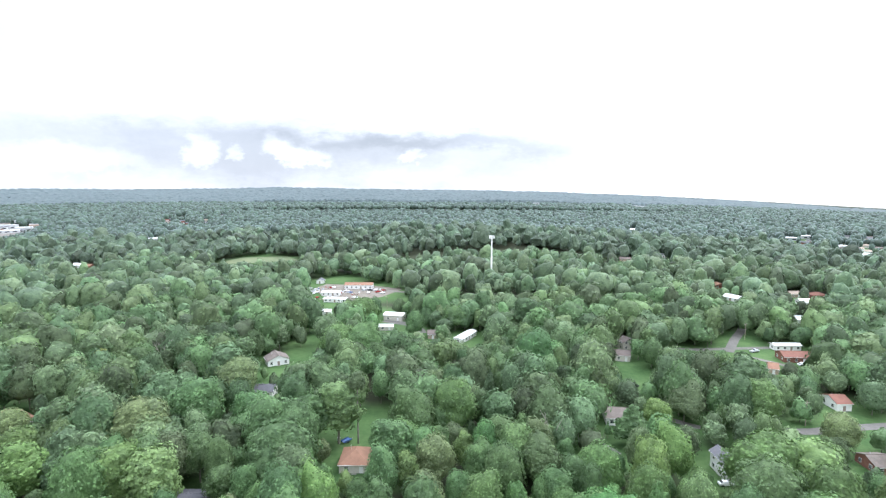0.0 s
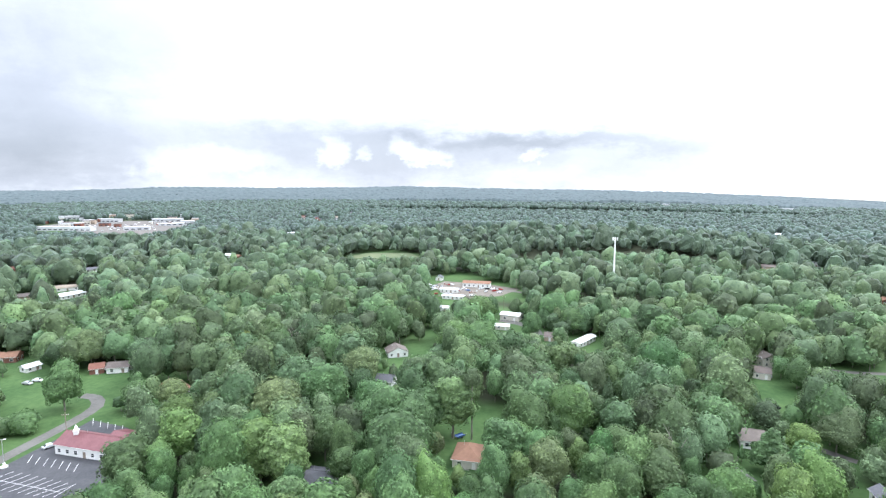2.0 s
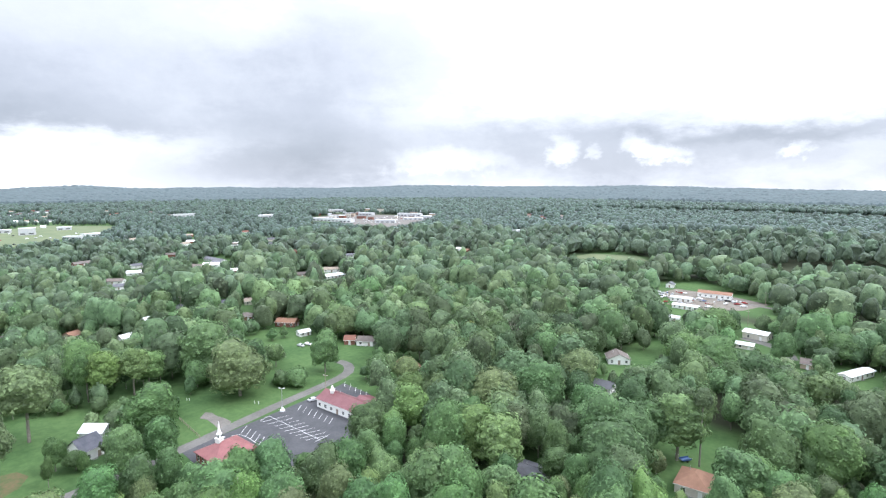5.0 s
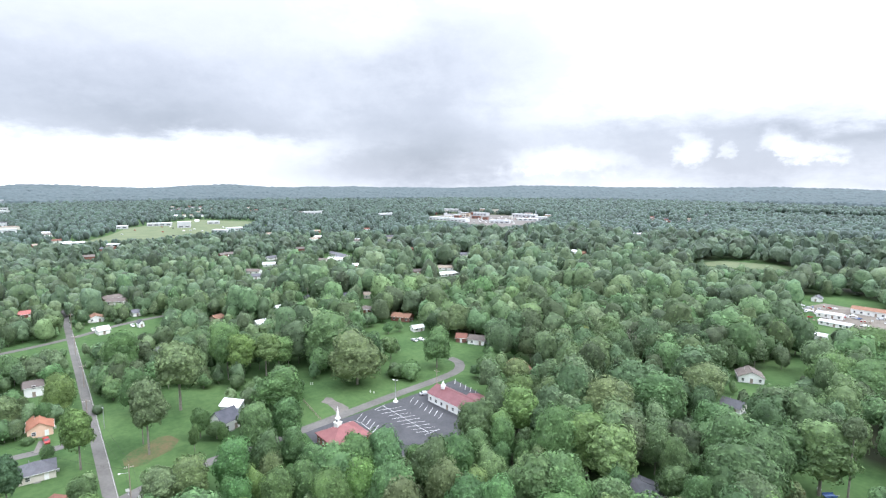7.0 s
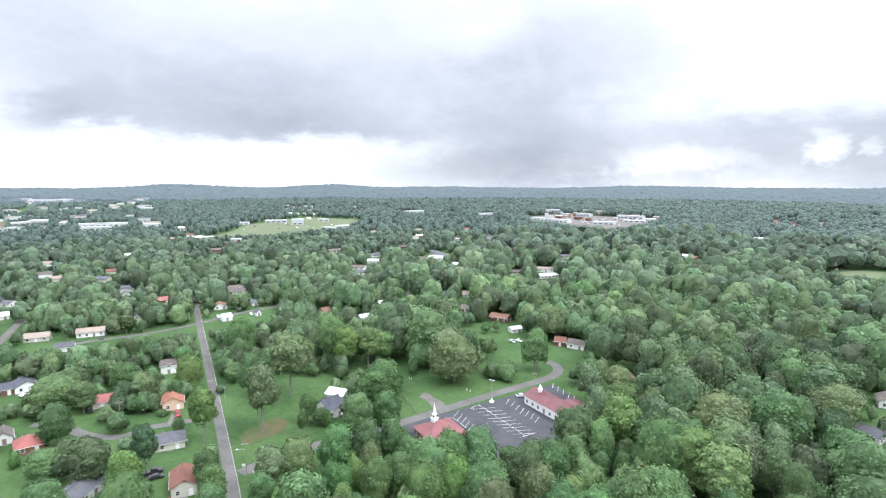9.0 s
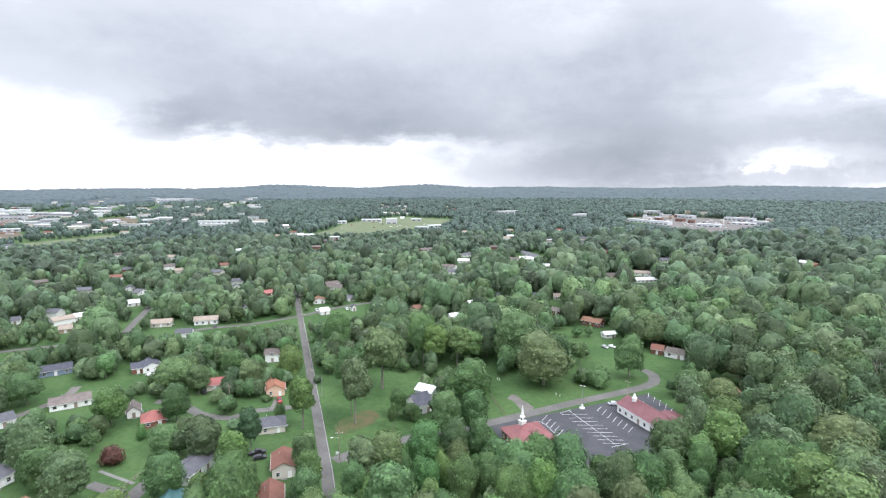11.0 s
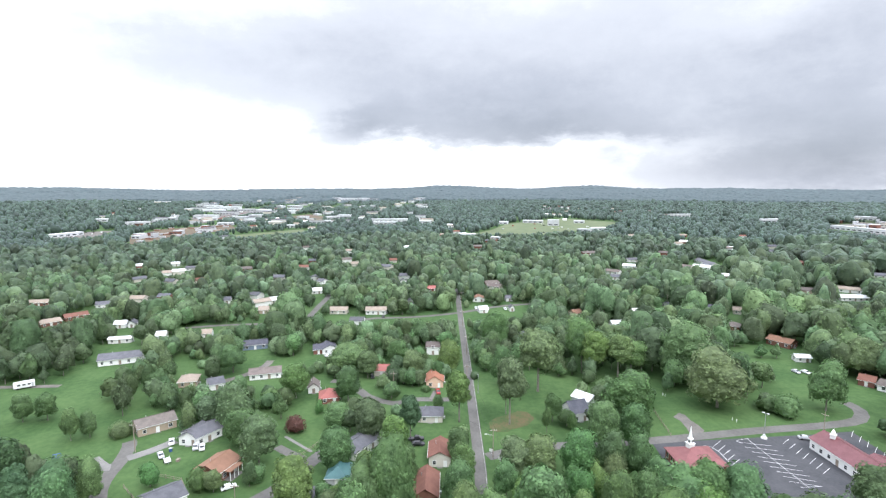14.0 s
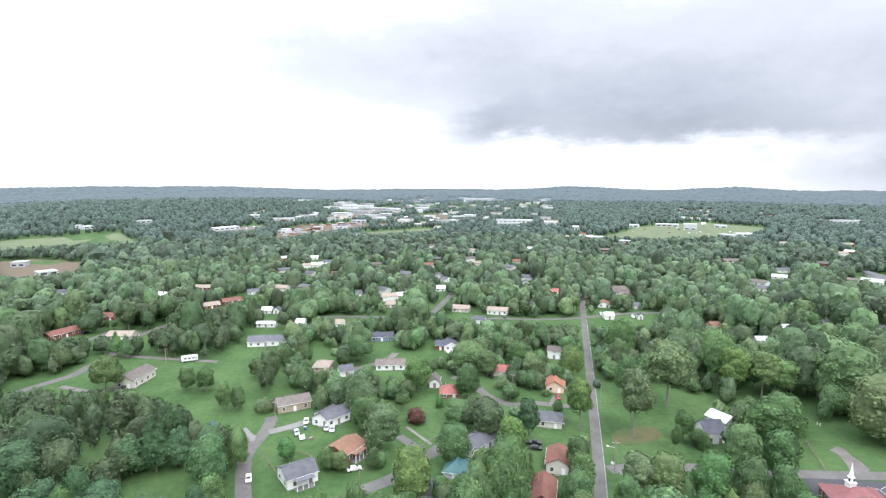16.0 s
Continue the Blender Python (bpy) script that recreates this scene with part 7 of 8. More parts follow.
def many(name, label, x, y, h, wide, kinds, leaves, size, leaf_mat, trunks, seed, level=1, variants=8, knots=30):
    """A wood of many trees as one mesh."""
    rng = np.random.default_rng(seed)
    protos = {}
    for kind in ("broad", "tall", "pine", "bush"):
        for v in range(variants):
            cv, cf, lob = crown(seed * 100 + v, kind, leaves, size, level, knots=knots)
            cm = np.zeros(len(cf), int)
            if trunks:
                tv, tf = trunk_soup(lob, v, kind, 4)
                cm = np.concatenate([cm, np.ones(len(tf), int)])
                cf = np.vstack([cf, tf + len(cv)])
                cv = np.vstack([cv, tv])
            protos[kind, v] = (cv, cf, cm)
    V, F, M, C = [], [], [], []
    base = 0
    z = land(x, y)
    glen = shady(x, y)
    for i in range(len(x)):
        cv, cf, cm = protos[kinds[i], rng.integers(variants)]
        a = rng.uniform(0, 6.2832)
        ca, sa = math.cos(a) * wide[i], math.sin(a) * wide[i]
        V.append(np.stack([cv[:, 0] * ca - cv[:, 1] * sa + x[i], cv[:, 0] * sa + cv[:, 1] * ca + y[i], cv[:, 2] * h[i] + z[i]], 1).astype(np.float32))
        F.append((cf + base).astype(np.int32))
        M.append(cm)
        C.append(np.full(len(cv), rng.uniform() * (1 - 0.8 * glen[i]), np.float32))
        base += len(cv)
    me = soup(name, np.concatenate(V), np.concatenate(F), leaf_mat, np.concatenate(C))
    me.materials.append(BARK)
    me.polygons.foreach_set("material_index", np.concatenate(M).astype(np.int32))
    me.polygons.foreach_set("use_smooth", np.full(len(me.polygons), seed != 6))
    return tagged(new(name, me), label, "woods", kind="stuff")


def grid_points(r0, r1, step, seed, a0=-44.0, a1=141.0):
    rng = np.random.default_rng(seed)
    n = int(r1 / step) + 1
    i, j = np.meshgrid(np.arange(-n, n + 1), np.arange(-n, n + 1), indexing="ij")
    x = (i + 0.5 * (j % 2)) * step + rng.uniform(-0.33, 0.33, i.shape) * step
    y = j * step * 0.87 + rng.uniform(-0.33, 0.33, i.shape) * step
    x, y = x.ravel(), y.ravel()
    r, a = np.hypot(x, y), np.degrees(np.arctan2(-x, y))
    k = (r >= r0) & (r < r1) & (a > a0) & (a < a1)
    return x[k], y[k], rng


def town(x, y):
    """1 where houses and yards thin the trees out, 0 in the woods."""
    r, a = np.hypot(x, y), np.degrees(np.arctan2(-x, y))
    edge = 62 - 14 * np.clip((r - 420) / 400, 0, 1)
    return np.clip((a - edge) / 5, 0, 1) * np.clip((r - 150) / 60, 0, 1)


def shady(x, y):
    """1 in the glen of dark pines and hollies, 0 elsewhere."""
    r, a = np.hypot(x, y), np.degrees(np.arctan2(-x, y))
    return np.clip((a - 112) / 4, 0, 1) * np.clip((430 - r) / 60, 0, 1)


def sow(r0, r1, step, seed, yards=False):
    """Trees on a loose grid, lower where a full one would hide from the camera what lies open behind it; yards: small
    garden trees in the town alone.
    """
    x, y, rng = grid_points(r0, r1, step, seed)
    u = town(x, y) * (1 - shady(x, y))
    n = len(x)
    h = np.where(rng.uniform(size=n) < u * 0.9, rng.uniform(8.5, 15, n), rng.triangular(9, 14, 25, n))
    keep = rng.uniform(size=n) < 1 - 0.12 * u
    if yards:
        h = rng.uniform(5, 12, n)
        keep = (u > 0.4) & (rng.uniform(size=n) < 0.8)
    x, y, h = x[keep], y[keep], h[keep]
    n = len(x)
    slim = rng.uniform(0.62, 1.10, n)
    kinds = rng.choice(["broad", "tall", "pine"], n, p=[0.80, 0.16, 0.04])
    kinds = np.where((rng.uniform(size=n) < 0.3) & (shady(x, y) > 0.5), "pine", kinds)
    done = np.zeros(n, bool)
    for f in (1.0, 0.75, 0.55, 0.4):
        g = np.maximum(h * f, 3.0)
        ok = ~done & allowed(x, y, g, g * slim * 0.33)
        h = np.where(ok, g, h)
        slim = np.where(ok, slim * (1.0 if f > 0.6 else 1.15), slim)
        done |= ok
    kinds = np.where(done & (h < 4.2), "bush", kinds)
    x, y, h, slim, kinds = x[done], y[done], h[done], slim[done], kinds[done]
    return x, y, h, h * slim * np.where(kinds == "tall", 1.25, 1.0), kinds


PROTO = {}


def tree(x, y, tall, wide=None, kind="broad", seed=0, turn=0.0, mat=None, label=""):
    """A single tree: a trunk with limbs and a crown of leaf clumps."""
    key = (kind, seed % 7, (mat or LEAF).name)
    if key not in PROTO:
        cv, cf, lob = crown(seed % 7 + 40, kind, 2300 if kind != "bush" else 420, 0.38 if kind != "bush" else 1.1, 2 if kind != "bush" else 1, knots=40 if kind != "bush" else 14)
        cr = soup("crown", cv, cf, mat or LEAF)
        cr.polygons.foreach_set("use_smooth", np.ones(len(cr.polygons), bool))
        tv, tf = trunk_soup(lob, seed % 7, kind)
        PROTO[key] = (cr, soup("trunk", tv, tf, BARK))
    cr, tr = PROTO[key]
    top = new("tree" if kind != "bush" else "bush")
    wide = wide or tall
    top.matrix_world = pose(x, y, float(land(x, y)), 0, 0, turn) @ Matrix.Diagonal((wide, wide, tall, 1))
    part("crown", cr, top)
    part("trunk", tr, top)
    what = {"round": "full rounded green tree with foliage down to the grass", "broad": "broad green deciduous tree with a rounded crown", "tall": "tall narrow green deciduous tree", "slender": "slender tree with a bare pale trunk and high crown", "pine": "dark green pine with tiered branches",
            "bush": "low rounded green bush"}[kind]
    disc(x, y, wide * 0.22, taken)
    disc(x, y, wide * 0.3, busy)
    return tagged(top, label or what, "tree" if kind != "bush" else "bush", "trees" if kind != "bush" else "bushes")


def dead_tree(x, y, tall):
    """A leafless tree with forked grey limbs."""
    rnd = random.Random(int(x))
    top = thing("dead_tree", x, y, 0, float(land(x, y)))
    part("trunk", tube("trunk", (0, 0, -0.4), (0.2, 0, tall * 0.45), 0.3, 0.2, BARE_WOOD), top)
    for k in range(7):
        a = k * 0.9 + rnd.random()
        z = tall * rnd.uniform(0.3, 0.45)
        q = Vector((tall * 0.28 * math.cos(a), tall * 0.28 * math.sin(a), tall * rnd.uniform(0.7, 1.0)))
        limb = part("limb", tube("limb", (0.15, 0, z), q, 0.14, 0.06, BARE_WOOD, 5), top)
        for s in (-0.5, 0.5):
            part("twig", tube("twig", q * 0.7 + Vector((0.05, 0, z * 0.3)), q + Vector((s * 2, s * 1.4, rnd.uniform(0, 2))), 0.05, 0.02, BARE_WOOD, 4), limb)
    return tagged(top, "leafless grey dead tree with bare forked limbs", "dead tree", "dead trees")


def bare_pine(x, y, tall):
    """A pine with a long bare trunk and a small crown at its top."""
    top = thing("pine_tree", x, y, 0, float(land(x, y)))
    part("trunk", tube("trunk", (0, 0, -0.4), (0, 0, tall * 0.9), 0.32, 0.14, BARK, 8), top)
    cv, cf, lob = crown(77, "broad", 900, 0.7)
    me = soup("crown", (cv - [0, 0, 0.62]) * [9, 9, 9] + [0, 0, tall * 0.86], cf, LEAF_GREY)
    part("crown", me, top)
    return tagged(top, "tall pine with a long bare trunk and small crown", "tree", "trees")


for points in ([(-254.6, -71.1), (-277.8, 41.7), (-149.8, 24.5), (-140.9, -42.6)],
               [(-251.9, 40.6), (-240.5, 59.2), (-234.2, 78.4), (-233.5, 91.7), (-237.8, 124.5), (-193.3, 102.6), (-165.1, 86.3), (-153.4, 62.2), (-149.9, 25.4)]):                      # yards and park whose trees are set one by one
    fill(points, taken)
    fill(points, planted)
tree(-192.4, 170.6, 21.0, 22.0, "round", 4, 63)
tree(-122.7, 127.8, 17.0, 22.0, "broad", 1, 141)
tree(-164.0, 175.9, 13.0, 18.0, "tall", 3, 308)
tree(-126.2, 87.3, 17.0, 23.1, "broad", 5, 112)
tree(-126.2, 74.5, 18.5, 24.0, "broad", 1, 297)
tree(-122.5, 100.5, 10.8, 15.0, "tall", 6, 97)
tree(-118.7, 109.7, 11.2, 14.0, "broad", 2, 123)
tree(-190.1, 151.5, 7.0, 10.4, "bush", 1, 303)
tree(-195.5, 148.1, 6.0, 8.0, "bush", 0, 255)
tree(-194.1, 59.8, 11.0, 10.3, "broad", 1, 273)
tree(-189.4, 63.8, 7.0, 10.3, "broad", 5, 70)
tree(-256.1, 188.5, 8.0, 14.0, "pine", 2, 133)
tree(-254.5, 195.8, 8.0, 12.0, "pine", 4, 137)
tree(-150.3, 181.3, 14.0, 19.2, "broad", 5, 32, mat=LEAF_TAN)
tree(-279.0, 53.8, 22.0, 23.1, "broad", 1, 117)
tree(-255.2, 92.7, 24.0, 23.1, "broad", 4, 163)
tree(-231.4, 48.6, 18.0, 15.4, "broad", 3, 298)
tree(-225.5, 216.5, 20.0, 23.1, "broad", 2, 196, mat=LEAF_TAN)
tree(-195.0, -36.5, 6.0, 6.4, "bush", 4, 206, mat=LEAF_RED, label="rounded dark red ornamental bush")
tree(-214.1, -142.9, 12.5, 11.5, "round", 0, 227)
tree(-214.6, -134.1, 11.5, 13.0, "round", 1, 261)
tree(-196.1, -115.5, 13.0, 9.5, "round", 2, 45)
tree(-197.9, -109.9, 10.0, 9.5, "round", 4, 200)
tree(-198.2, -99.5, 5.0, 6.4, "bush", 2, 258, mat=LEAF_TAN)
tree(-208.2, -177.7, 18.0, 21.8, "broad", 5, 315, mat=LEAF_BRIGHT)
tree(-257.4, -231.2, 11.0, 16.0, "pine", 0, 85)
tree(-252.8, -207.5, 13.0, 16.0, "pine", 3, 334)
tree(-251.8, -200.8, 12.0, 14.0, "pine", 3, 212)
tree(-262.3, -77.7, 14.0, 17.9, "broad", 4, 242)
tree(-150.0, -112.5, 17.5, 22.0, "pine", 3, 192, mat=LEAF_DARK)
tree(-153.5, -106.5, 16.0, 20.0, "pine", 0, 19, mat=LEAF_DARK)
tree(-147.0, -119.0, 15.0, 20.0, "pine", 6, 268, mat=LEAF_DARK)
tree(-141.2, -142.0, 20.0, 25.6, "round", 3, 355, mat=LEAF_DARK)
tree(-131.9, -142.5, 18.0, 23.1, "round", 1, 156, mat=LEAF_DARK)
tree(-158.9, -59.1, 7.0, 5.6, "bush", 4, 165)
tree(118.4, 193.6, 22.0, 23.1, "broad", 5, 65, mat=LEAF_BRIGHT)
tree(-89.1, 186.2, 23.0, 30.8, "round", 4, 298)
tree(-100.7, 172.1, 20.0, 25.6, "broad", 6, 10, mat=LEAF_TAN)
tree(-81.0, 151.5, 20.0, 20.5, "broad", 5, 291, mat=LEAF_GREY)
tree(-47.5, 151.6, 23.0, 30.8, "broad", 2, 154)
tree(-45.0, 176.1, 22.0, 28.0, "tall", 2, 297, mat=LEAF_VIVID)
tree(-46.9, 165.0, 24.0, 20.5, "broad", 0, 7)
tree(-36.5, 182.1, 23.0, 34.0, "tall", 1, 305)
tree(-16.3, 158.5, 21.0, 28.0, "tall", 0, 141)
tree(-157.6, 243.8, 16.0, 14.0, "tall", 2, 291, mat=LEAF_YELLOW, label="slim yellow-green tree in the woods")
tree(-53.1, 269.7, 20.0, 23.1, "broad", 6, 337, mat=LEAF_BRIGHT)
tree(-86.1, 222.2, 18.0, 25.6, "broad", 1, 45, mat=LEAF_TAN)
tree(43.4, 249.7, 22.0, 25.6, "broad", 6, 169, mat=LEAF_VIVID)
tree(65.4, 180.4, 16.0, 28.0, "pine", 1, 281)
tree(79.5, 193.5, 12.5, 16.0, "broad", 0, 52, mat=LEAF_BRIGHT)
tree(135.7, 176.6, 15.0, 16.7, "broad", 0, 309, mat=LEAF_TAN)
tree(93.1, 200.8, 16.0, 19.2, "broad", 3, 316, mat=LEAF_GREY)
tree(-129.6, 158.2, 18.0, 23.1, "broad", 5, 351, mat=LEAF_BRIGHT)
tree(4.5, 188.7, 22.0, 23.1, "broad", 0, 306)
tree(-10.5, 180.2, 21.0, 20.5, "broad", 3, 203)
tree(-41.5, 269.8, 19.0, 28.2, "broad", 3, 22)
tree(-49.3, 334.5, 20.0, 25.6, "broad", 0, 337)
tree(-16.1, 310.0, 17.0, 15.4, "broad", 6, 49)
tree(7.5, 328.3, 17.0, 23.1, "broad", 0, 327)
tree(-172.0, -44.4, 17.8, 21.0, "round", 1, 298, mat=LEAF_GREY)
tree(-207.1, -44.3, 11.1, 12.6, "pine", 4, 231)
tree(-227.3, -42.1, 16.1, 19.3, "round", 2, 25, mat=LEAF_BRIGHT)
tree(-222.0, -19.7, 14.5, 16.0, "round", 3, 343)
tree(-196.1, -21.3, 10.9, 15.3, "round", 0, 82)
tree(-185.7, -9.6, 17.8, 21.2, "round", 5, 331, mat=LEAF_GREY)
tree(-172.0, -0.6, 15.9, 17.6, "tall", 6, 250, mat=LEAF_BRIGHT)
tree(-184.6, 5.2, 17.7, 15.9, "tall", 2, 19, mat=LEAF_DARK)
tree(-211.4, 17.4, 5.8, 4.3, "bush", 5, 75)
tree(-197.3, 24.2, 23.0, 21.8, "tall", 5, 55, mat=LEAF_BRIGHT)
tree(-165.2, 19.8, 14.9, 13.1, "round", 5, 7)
tree(-152.2, 19.6, 14.6, 17.0, "tall", 4, 329, mat=LEAF_BRIGHT)
tree(-144.4, 18.0, 11.5, 10.3, "round", 5, 262, mat=LEAF_VIVID)
tree(-166.3, -18.9, 15.3, 17.3, "round", 0, 41, mat=LEAF_VIVID)
tree(-143.4, -27.9, 16.9, 20.8, "round", 4, 166, mat=LEAF_BRIGHT)
tree(-146.0, -8.3, 16.5, 12.2, "round", 4, 174, mat=LEAF_BRIGHT)
tree(-147.7, -1.5, 17.0, 13.4, "round", 2, 29)
tree(-139.6, -12.6, 12.9, 11.7, "round", 1, 113)
tree(-139.3, -4.8, 12.0, 11.6, "round", 3, 197, mat=LEAF_BRIGHT)
tree(-154.7, 3.0, 12.6, 10.1, "round", 3, 4)
tree(-143.3, 1.7, 11.8, 8.2, "round", 4, 139, mat=LEAF_GREY)
tree(-142.0, -20.0, 11.8, 9.6, "round", 5, 18)
tree(-159.5, -44.3, 7.7, 6.5, "round", 3, 13)
tree(-259.3, -22.2, 14.0, 25.5, "round", 6, 94)
tree(-248.0, -12.6, 15.1, 18.2, "round", 5, 42, mat=LEAF_GREY)
tree(-238.6, 3.7, 7.9, 9.6, "round", 0, 111)
tree(-247.7, 8.2, 14.7, 18.6, "round", 5, 292, mat=LEAF_GREY)
tree(-262.3, 1.3, 14.6, 16.9, "round", 0, 258)
tree(-242.1, 19.6, 9.3, 9.5, "round", 1, 4)
tree(-250.0, 26.0, 17.4, 15.6, "round", 6, 98, mat=LEAF_BRIGHT)
tree(-206.9, -58.4, 8.0, 9.7, "round", 2, 68)
tree(-210.6, -30.0, 5.5, 2.9, "bush", 2, 88)
tree(-217.3, -55.0, 3.9, 4.1, "bush", 5, 359)
tree(-229.4, 13.4, 2.6, 3.8, "bush", 0, 216)
tree(-235.5, 10.6, 8.1, 9.4, "round", 0, 302, mat=LEAF_GREY)
tree(-193.4, 43.0, 26.4, 25.2, "slender", 2, 307, mat=LEAF_GREY)
tree(-202.6, 43.4, 15.1, 11.5, "slender", 4, 148)
tree(-223.8, 62.0, 29.1, 35.9, "slender", 0, 84, mat=LEAF_GREY)
tree(-244.4, 88.9, 21.1, 20.2, "slender", 4, 236)
tree(-238.6, 93.2, 21.6, 24.1, "slender", 6, 88, mat=LEAF_BRIGHT)
tree(-237.5, 103.9, 20.6, 27.3, "slender", 4, 343, mat=LEAF_BRIGHT)
tree(-238.4, 110.7, 16.8, 25.5, "slender", 6, 319, mat=LEAF_BRIGHT)
tree(-256.3, 129.0, 19.5, 13.1, "round", 2, 153)
tree(-195.8, 90.2, 18.1, 29.4, "round", 4, 40)
tree(-168.5, 69.8, 19.1, 17.7, "round", 1, 144)
tree(-168.4, 80.7, 19.8, 18.2, "round", 5, 53)
tree(-152.6, 55.9, 17.7, 17.6, "round", 0, 323, mat=LEAF_VIVID)
tree(-149.7, 64.1, 17.4, 15.8, "round", 4, 43, mat=LEAF_VIVID)
tree(-149.6, 73.1, 17.0, 14.2, "round", 2, 46, mat=LEAF_VIVID)
tree(-154.6, 36.1, 16.1, 18.5, "round", 5, 321, mat=LEAF_GREY)
tree(-152.7, 43.4, 16.3, 18.0, "round", 0, 333, mat=LEAF_TAN)
tree(-185.1, 54.9, 9.4, 6.3, "tall", 3, 329)
tree(-224.6, 130.7, 6.4, 3.9, "bush", 5, 39)
tree(-262.2, 49.5, 17.4, 12.7, "round", 4, 322)
tree(-252.4, 44.2, 9.0, 13.8, "round", 5, 196)
tree(-186.4, 65.0, 7.3, 3.7, "bush", 5, 39)
tree(-162.3, -74.2, 8.2, 9.0, "round", 0, 138, mat=LEAF_VIVID)
tree(-157.8, -54.4, 6.9, 9.1, "round", 1, 201, mat=LEAF_TAN)
tree(-141.3, -89.9, 18.2, 17.8, "round", 4, 58, mat=LEAF_VIVID)
tree(-126.9, -80.1, 15.0, 12.9, "round", 2, 203)
tree(-155.1, -87.9, 12.8, 10.4, "round", 3, 144)
tree(-185.6, -53.8, 14.7, 17.6, "round", 0, 260)
tree(-138.1, -43.4, 7.9, 4.9, "bush", 2, 210)
tree(-200.1, 129.8, 24.8, 37.7, "round", 4, 198, mat=LEAF_TAN, label="large round olive-green tree standing on a lawn")
tree(-231.2, 132.2, 28.0, 35.8, "round", 1, 354, label="large dark green tree behind a lawn")
tree(-125.5, 80.4, 20.6, 21.0, "round", 1, 217)
tree(-121.8, 88.1, 19.8, 21.0, "round", 4, 119, mat=LEAF_VIVID)
tree(-117.0, 142.7, 20.7, 29.6, "tall", 4, 263, mat=LEAF_BRIGHT)
tree(-97.7, 140.9, 19.8, 16.0, "round", 1, 70)
tree(-87.7, 140.1, 21.4, 26.5, "round", 1, 108, mat=LEAF_BRIGHT)
tree(-88.3, 189.6, 22.6, 29.0, "round", 5, 13, mat=LEAF_GREY)
tree(-98.6, 172.8, 19.6, 26.3, "round", 4, 20, mat=LEAF_TAN)
tree(-81.4, 150.3, 19.2, 14.0, "tall", 0, 54, mat=LEAF_GREY)
tree(-66.2, 180.6, 21.5, 22.2, "round", 0, 157)
tree(91.1, 145.4, 22.6, 30.0, "round", 6, 282, mat=LEAF_BRIGHT)
tree(101.6, 144.1, 21.5, 30.0, "round", 1, 224, mat=LEAF_BRIGHT)
tree(52.2, 191.1, 12.2, 13.5, "round", 2, 125, mat=LEAF_BRIGHT)
bare_pine(-29.7, 182.2, 27.0)
dead_tree(37.6, 176.3, 14.0)
dead_tree(-120.8, 73.1, 16.0)
dead_tree(-134.1, 252.9, 16.0)

x, y, h, wide, kinds = sow(120, 420, 9.6, 11)
x2, y2, h2, w2, k2 = sow(200, 420, 7.5, 21, True)
x, y, h, wide, kinds = (np.concatenate(p) for p in ((x, x2), (y, y2), (h, h2), (wide, w2), (kinds, k2)))
x3, y3, rng = grid_points(120, 420, 8.5, 31)      # low shrubs and young trees between the yards
h3 = rng.uniform(3.5, 8.5, len(x3))
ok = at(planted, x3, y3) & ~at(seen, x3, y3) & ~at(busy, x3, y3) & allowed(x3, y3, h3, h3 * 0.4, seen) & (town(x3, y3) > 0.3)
x, y, h = np.concatenate((x, x3[ok])), np.concatenate((y, y3[ok])), np.concatenate((h, h3[ok]))
wide, kinds = np.concatenate((wide, h3[ok] * 1.1)), np.concatenate((kinds, np.where(h3[ok] < 5, "bush", "broad")))
order = np.argsort(np.hypot(x, y))
first, rest = order[:TREE_THINGS], order[TREE_THINGS:]
for n, k in enumerate(first):
    tree(float(x[k]), float(y[k]), float(h[k]), float(wide[k]), str(kinds[k]), n * 5 % 7, n * 47.0,
         LEAF_DARK if shady(x[k], y[k]) > 0.5 and n % 7 else (LEAF, LEAF, LEAF_VIVID, LEAF, LEAF_GREY, LEAF, LEAF, LEAF_BRIGHT, LEAF, LEAF_VIVID, LEAF, LEAF_TAN, LEAF_BRIGHT)[n % 13])
low = h[rest] < 10.5
far_off = np.hypot(x, y)[rest] > 300
for pick, count, big, seed in ((rest[~far_off & ~low], 620, 0.62, 3), (rest[far_off & ~low], 220, 0.95, 7), (rest[low], 120, 1.4, 9)):
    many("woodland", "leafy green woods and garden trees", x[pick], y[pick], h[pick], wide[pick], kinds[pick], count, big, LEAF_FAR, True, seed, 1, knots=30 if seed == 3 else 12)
for near, past, step, yard_step, count, big, seed in ((420, 620, 10.8, 10.0, 56, 1.5, 4), (620, 850, 12.0, 11.0, 10, 2.2, 6)):
    x, y, h, wide, kinds = sow(near, past, step, 12 + seed)
    x2, y2, h2, w2, k2 = sow(near, past, yard_step, 22 + seed, True)
    x, y, h, wide, kinds = (np.concatenate(p) for p in ((x, x2), (y, y2), (h, h2), (wide, w2), (kinds, k2)))
    many("woodland", "leafy green woods and garden trees farther off", x, y, h, wide, kinds, count, big, LEAF_FAINT_HAZE if seed == 4 else LEAF_HAZE, False, seed, knots=10)

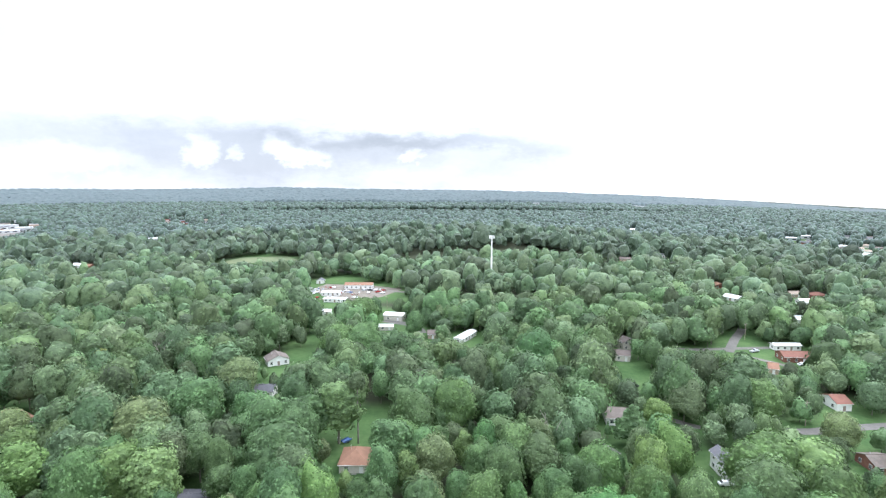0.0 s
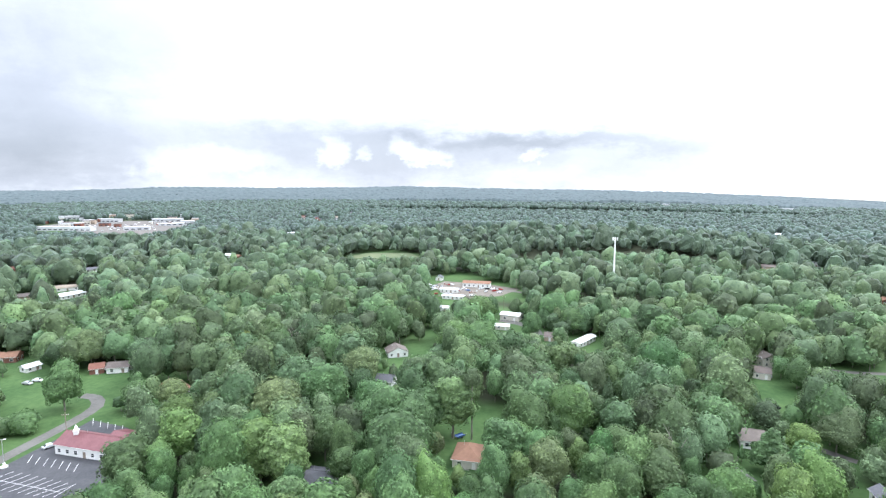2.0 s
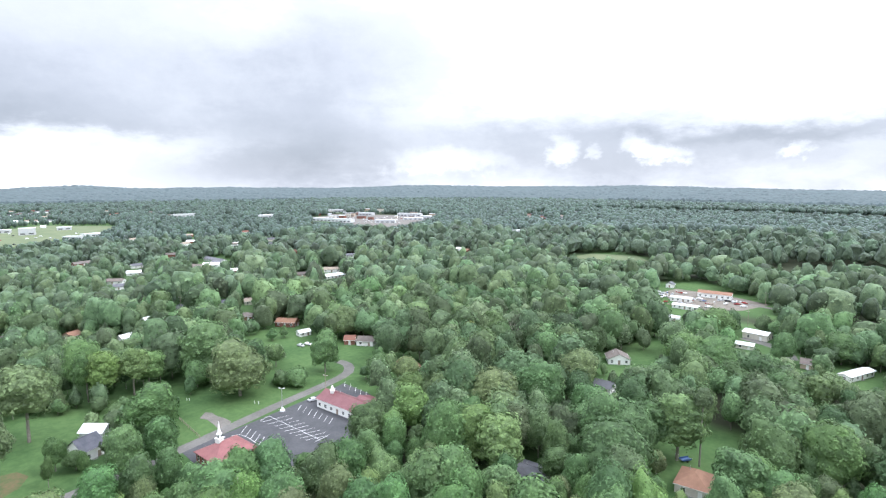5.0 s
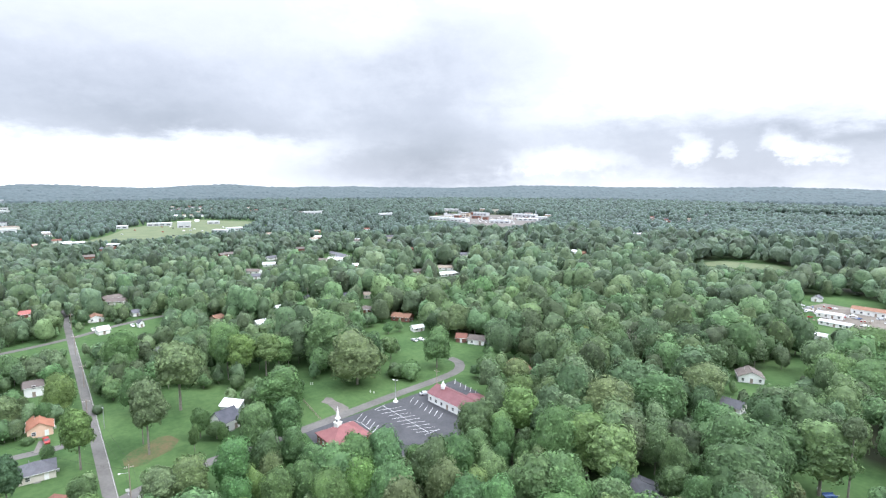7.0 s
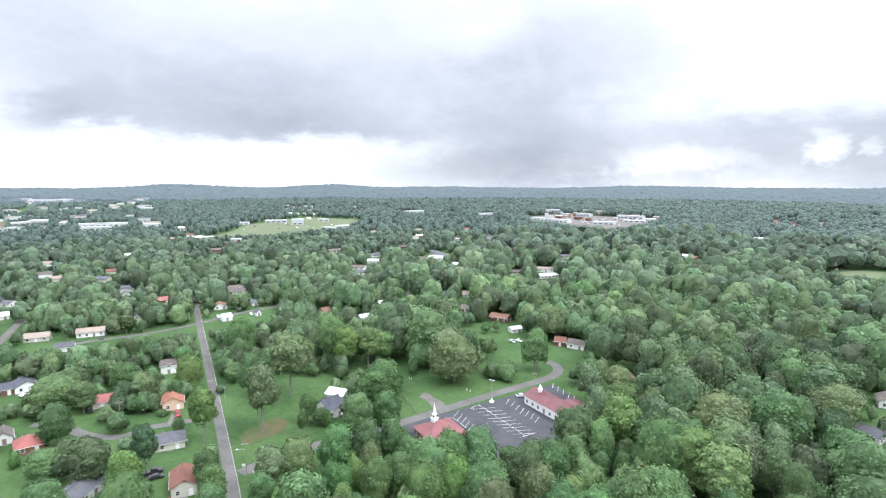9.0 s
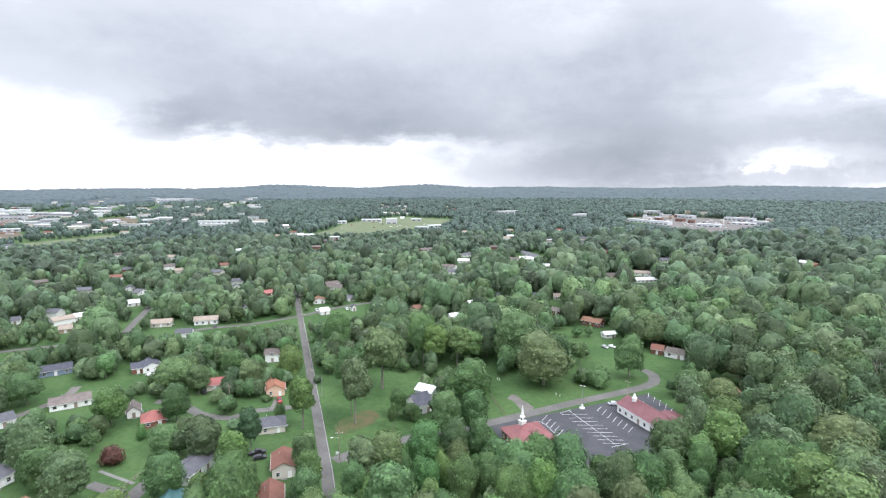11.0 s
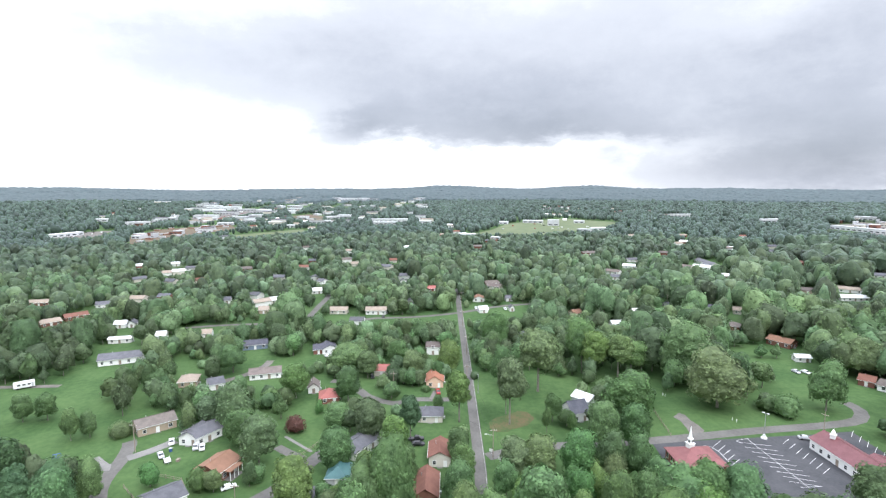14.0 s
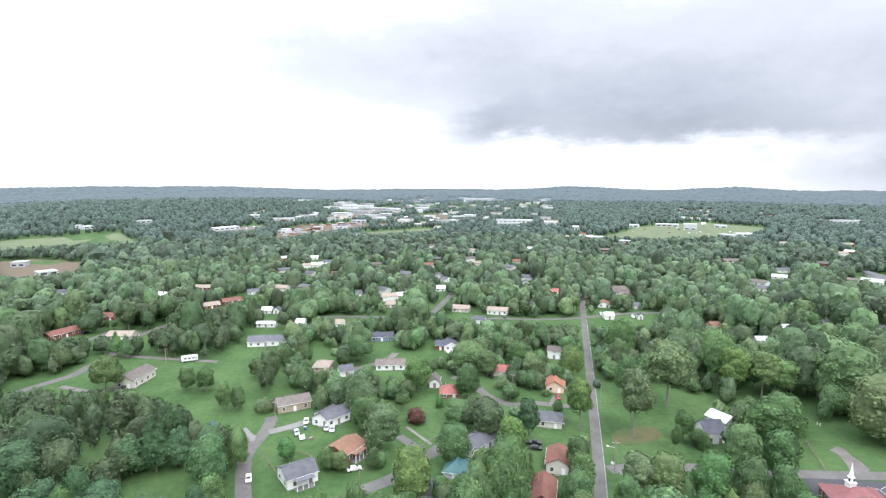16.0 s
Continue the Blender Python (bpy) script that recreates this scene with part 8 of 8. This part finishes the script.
x, y, h, wide, kinds = sow(850, 1700, 13.6, 13)
x2, y2, h2, w2, k2 = sow(1700, 2300, 17.5, 14)
deg2, r2 = np.degrees(np.arctan2(-x2, y2)), np.hypot(x2, y2)
clear = np.ones(len(x2), bool)
# trees left out where they block the camera's view of far buildings
for a0, r0, w0 in FAR_CLEAR:
    clear &= ~((np.abs(deg2 - a0) * r0 * 0.01745 < w0) & (r2 < r0 + 20) & (r2 > r0 * 0.86))
x, y, h, wide = (np.concatenate((p, q[clear])) for p, q in ((x, x2), (y, y2), (h, h2), (wide, w2 * 1.25)))
rng = np.random.default_rng(5)
V = np.empty((len(x), 12, 3), np.float32)
spin = rng.uniform(0, 6.28, len(x))[:, None]
lump = rng.uniform(0.86, 1.12, (len(x), 12, 1)) * ICO[None]
h = 13 + 0.55 * (h - 13)
V[:, :, 0] = x[:, None] + (lump[:, :, 0] * np.cos(spin) - lump[:, :, 1] * np.sin(spin)) * wide[:, None] * 0.40
V[:, :, 1] = y[:, None] + (lump[:, :, 0] * np.sin(spin) + lump[:, :, 1] * np.cos(spin)) * wide[:, None] * 0.40
V[:, :, 2] = land(x, y)[:, None] + (0.50 + 0.50 * lump[:, :, 2]) * h[:, None]
F = (ICO_F[ICO[ICO_F].mean(1)[:, 2] > -0.6][None] + 12 * np.arange(len(x))[:, None, None]).reshape(-1, 3)
me = soup("woodland", V.reshape(-1, 3), F, LEAF_FAR_HAZE, np.repeat(rng.uniform(size=len(x)), 12))
me.polygons.foreach_set("use_smooth", np.ones(len(me.polygons), bool))
tagged(new("woodland", me), "distant green tree tops", "woods", kind="stuff")

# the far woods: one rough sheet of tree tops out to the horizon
rr = np.geomspace(2200, 4500, 72)
aa = np.radians(np.linspace(-46, 143, 1100))
R, A = np.meshgrid(rr, aa, indexing="ij")
rng = np.random.default_rng(6)
R = R * (1 + rng.uniform(-0.003, 0.003, R.shape))
A = A + rng.uniform(-0.0012, 0.0012, A.shape)
X, Y = -R * np.sin(A), R * np.cos(A)
stand = 0.5 + 0.5 * np.sin(A * 41 + 3 * np.sin(R / 310)) * np.sin(R / 170 + 2 * np.sin(A * 23))       # taller and lower stands of wood
high = rng.uniform(5, 13, R.shape) + 7 * stand
deg = np.degrees(A)
for a0, r0, w0 in FAR_CLEAR:                      # woods lowered along the camera's line of sight so far buildings show
    high[(np.abs(deg - a0) * r0 * 0.01745 < w0) & (R < r0 + 20) & (R > r0 * 0.86)] *= 0.12
Z = land(X, Y) + high
Z[0] = land(X[0], Y[0]) - 1
idx = np.arange(R.size).reshape(R.shape)
q = np.stack([idx[:-1, :-1], idx[:-1, 1:], idx[1:, 1:], idx[1:, :-1]], -1).reshape(-1, 4)
F = np.concatenate([q[:, [0, 2, 1]], q[:, [0, 3, 2]]])
tagged(new("far_woods", soup("far_woods", np.stack([X, Y, Z], -1).reshape(-1, 3), F, HAZED_CANOPY, rng.uniform(size=R.size))), "dark green woods rolling out to the horizon", "woods", kind="stuff")
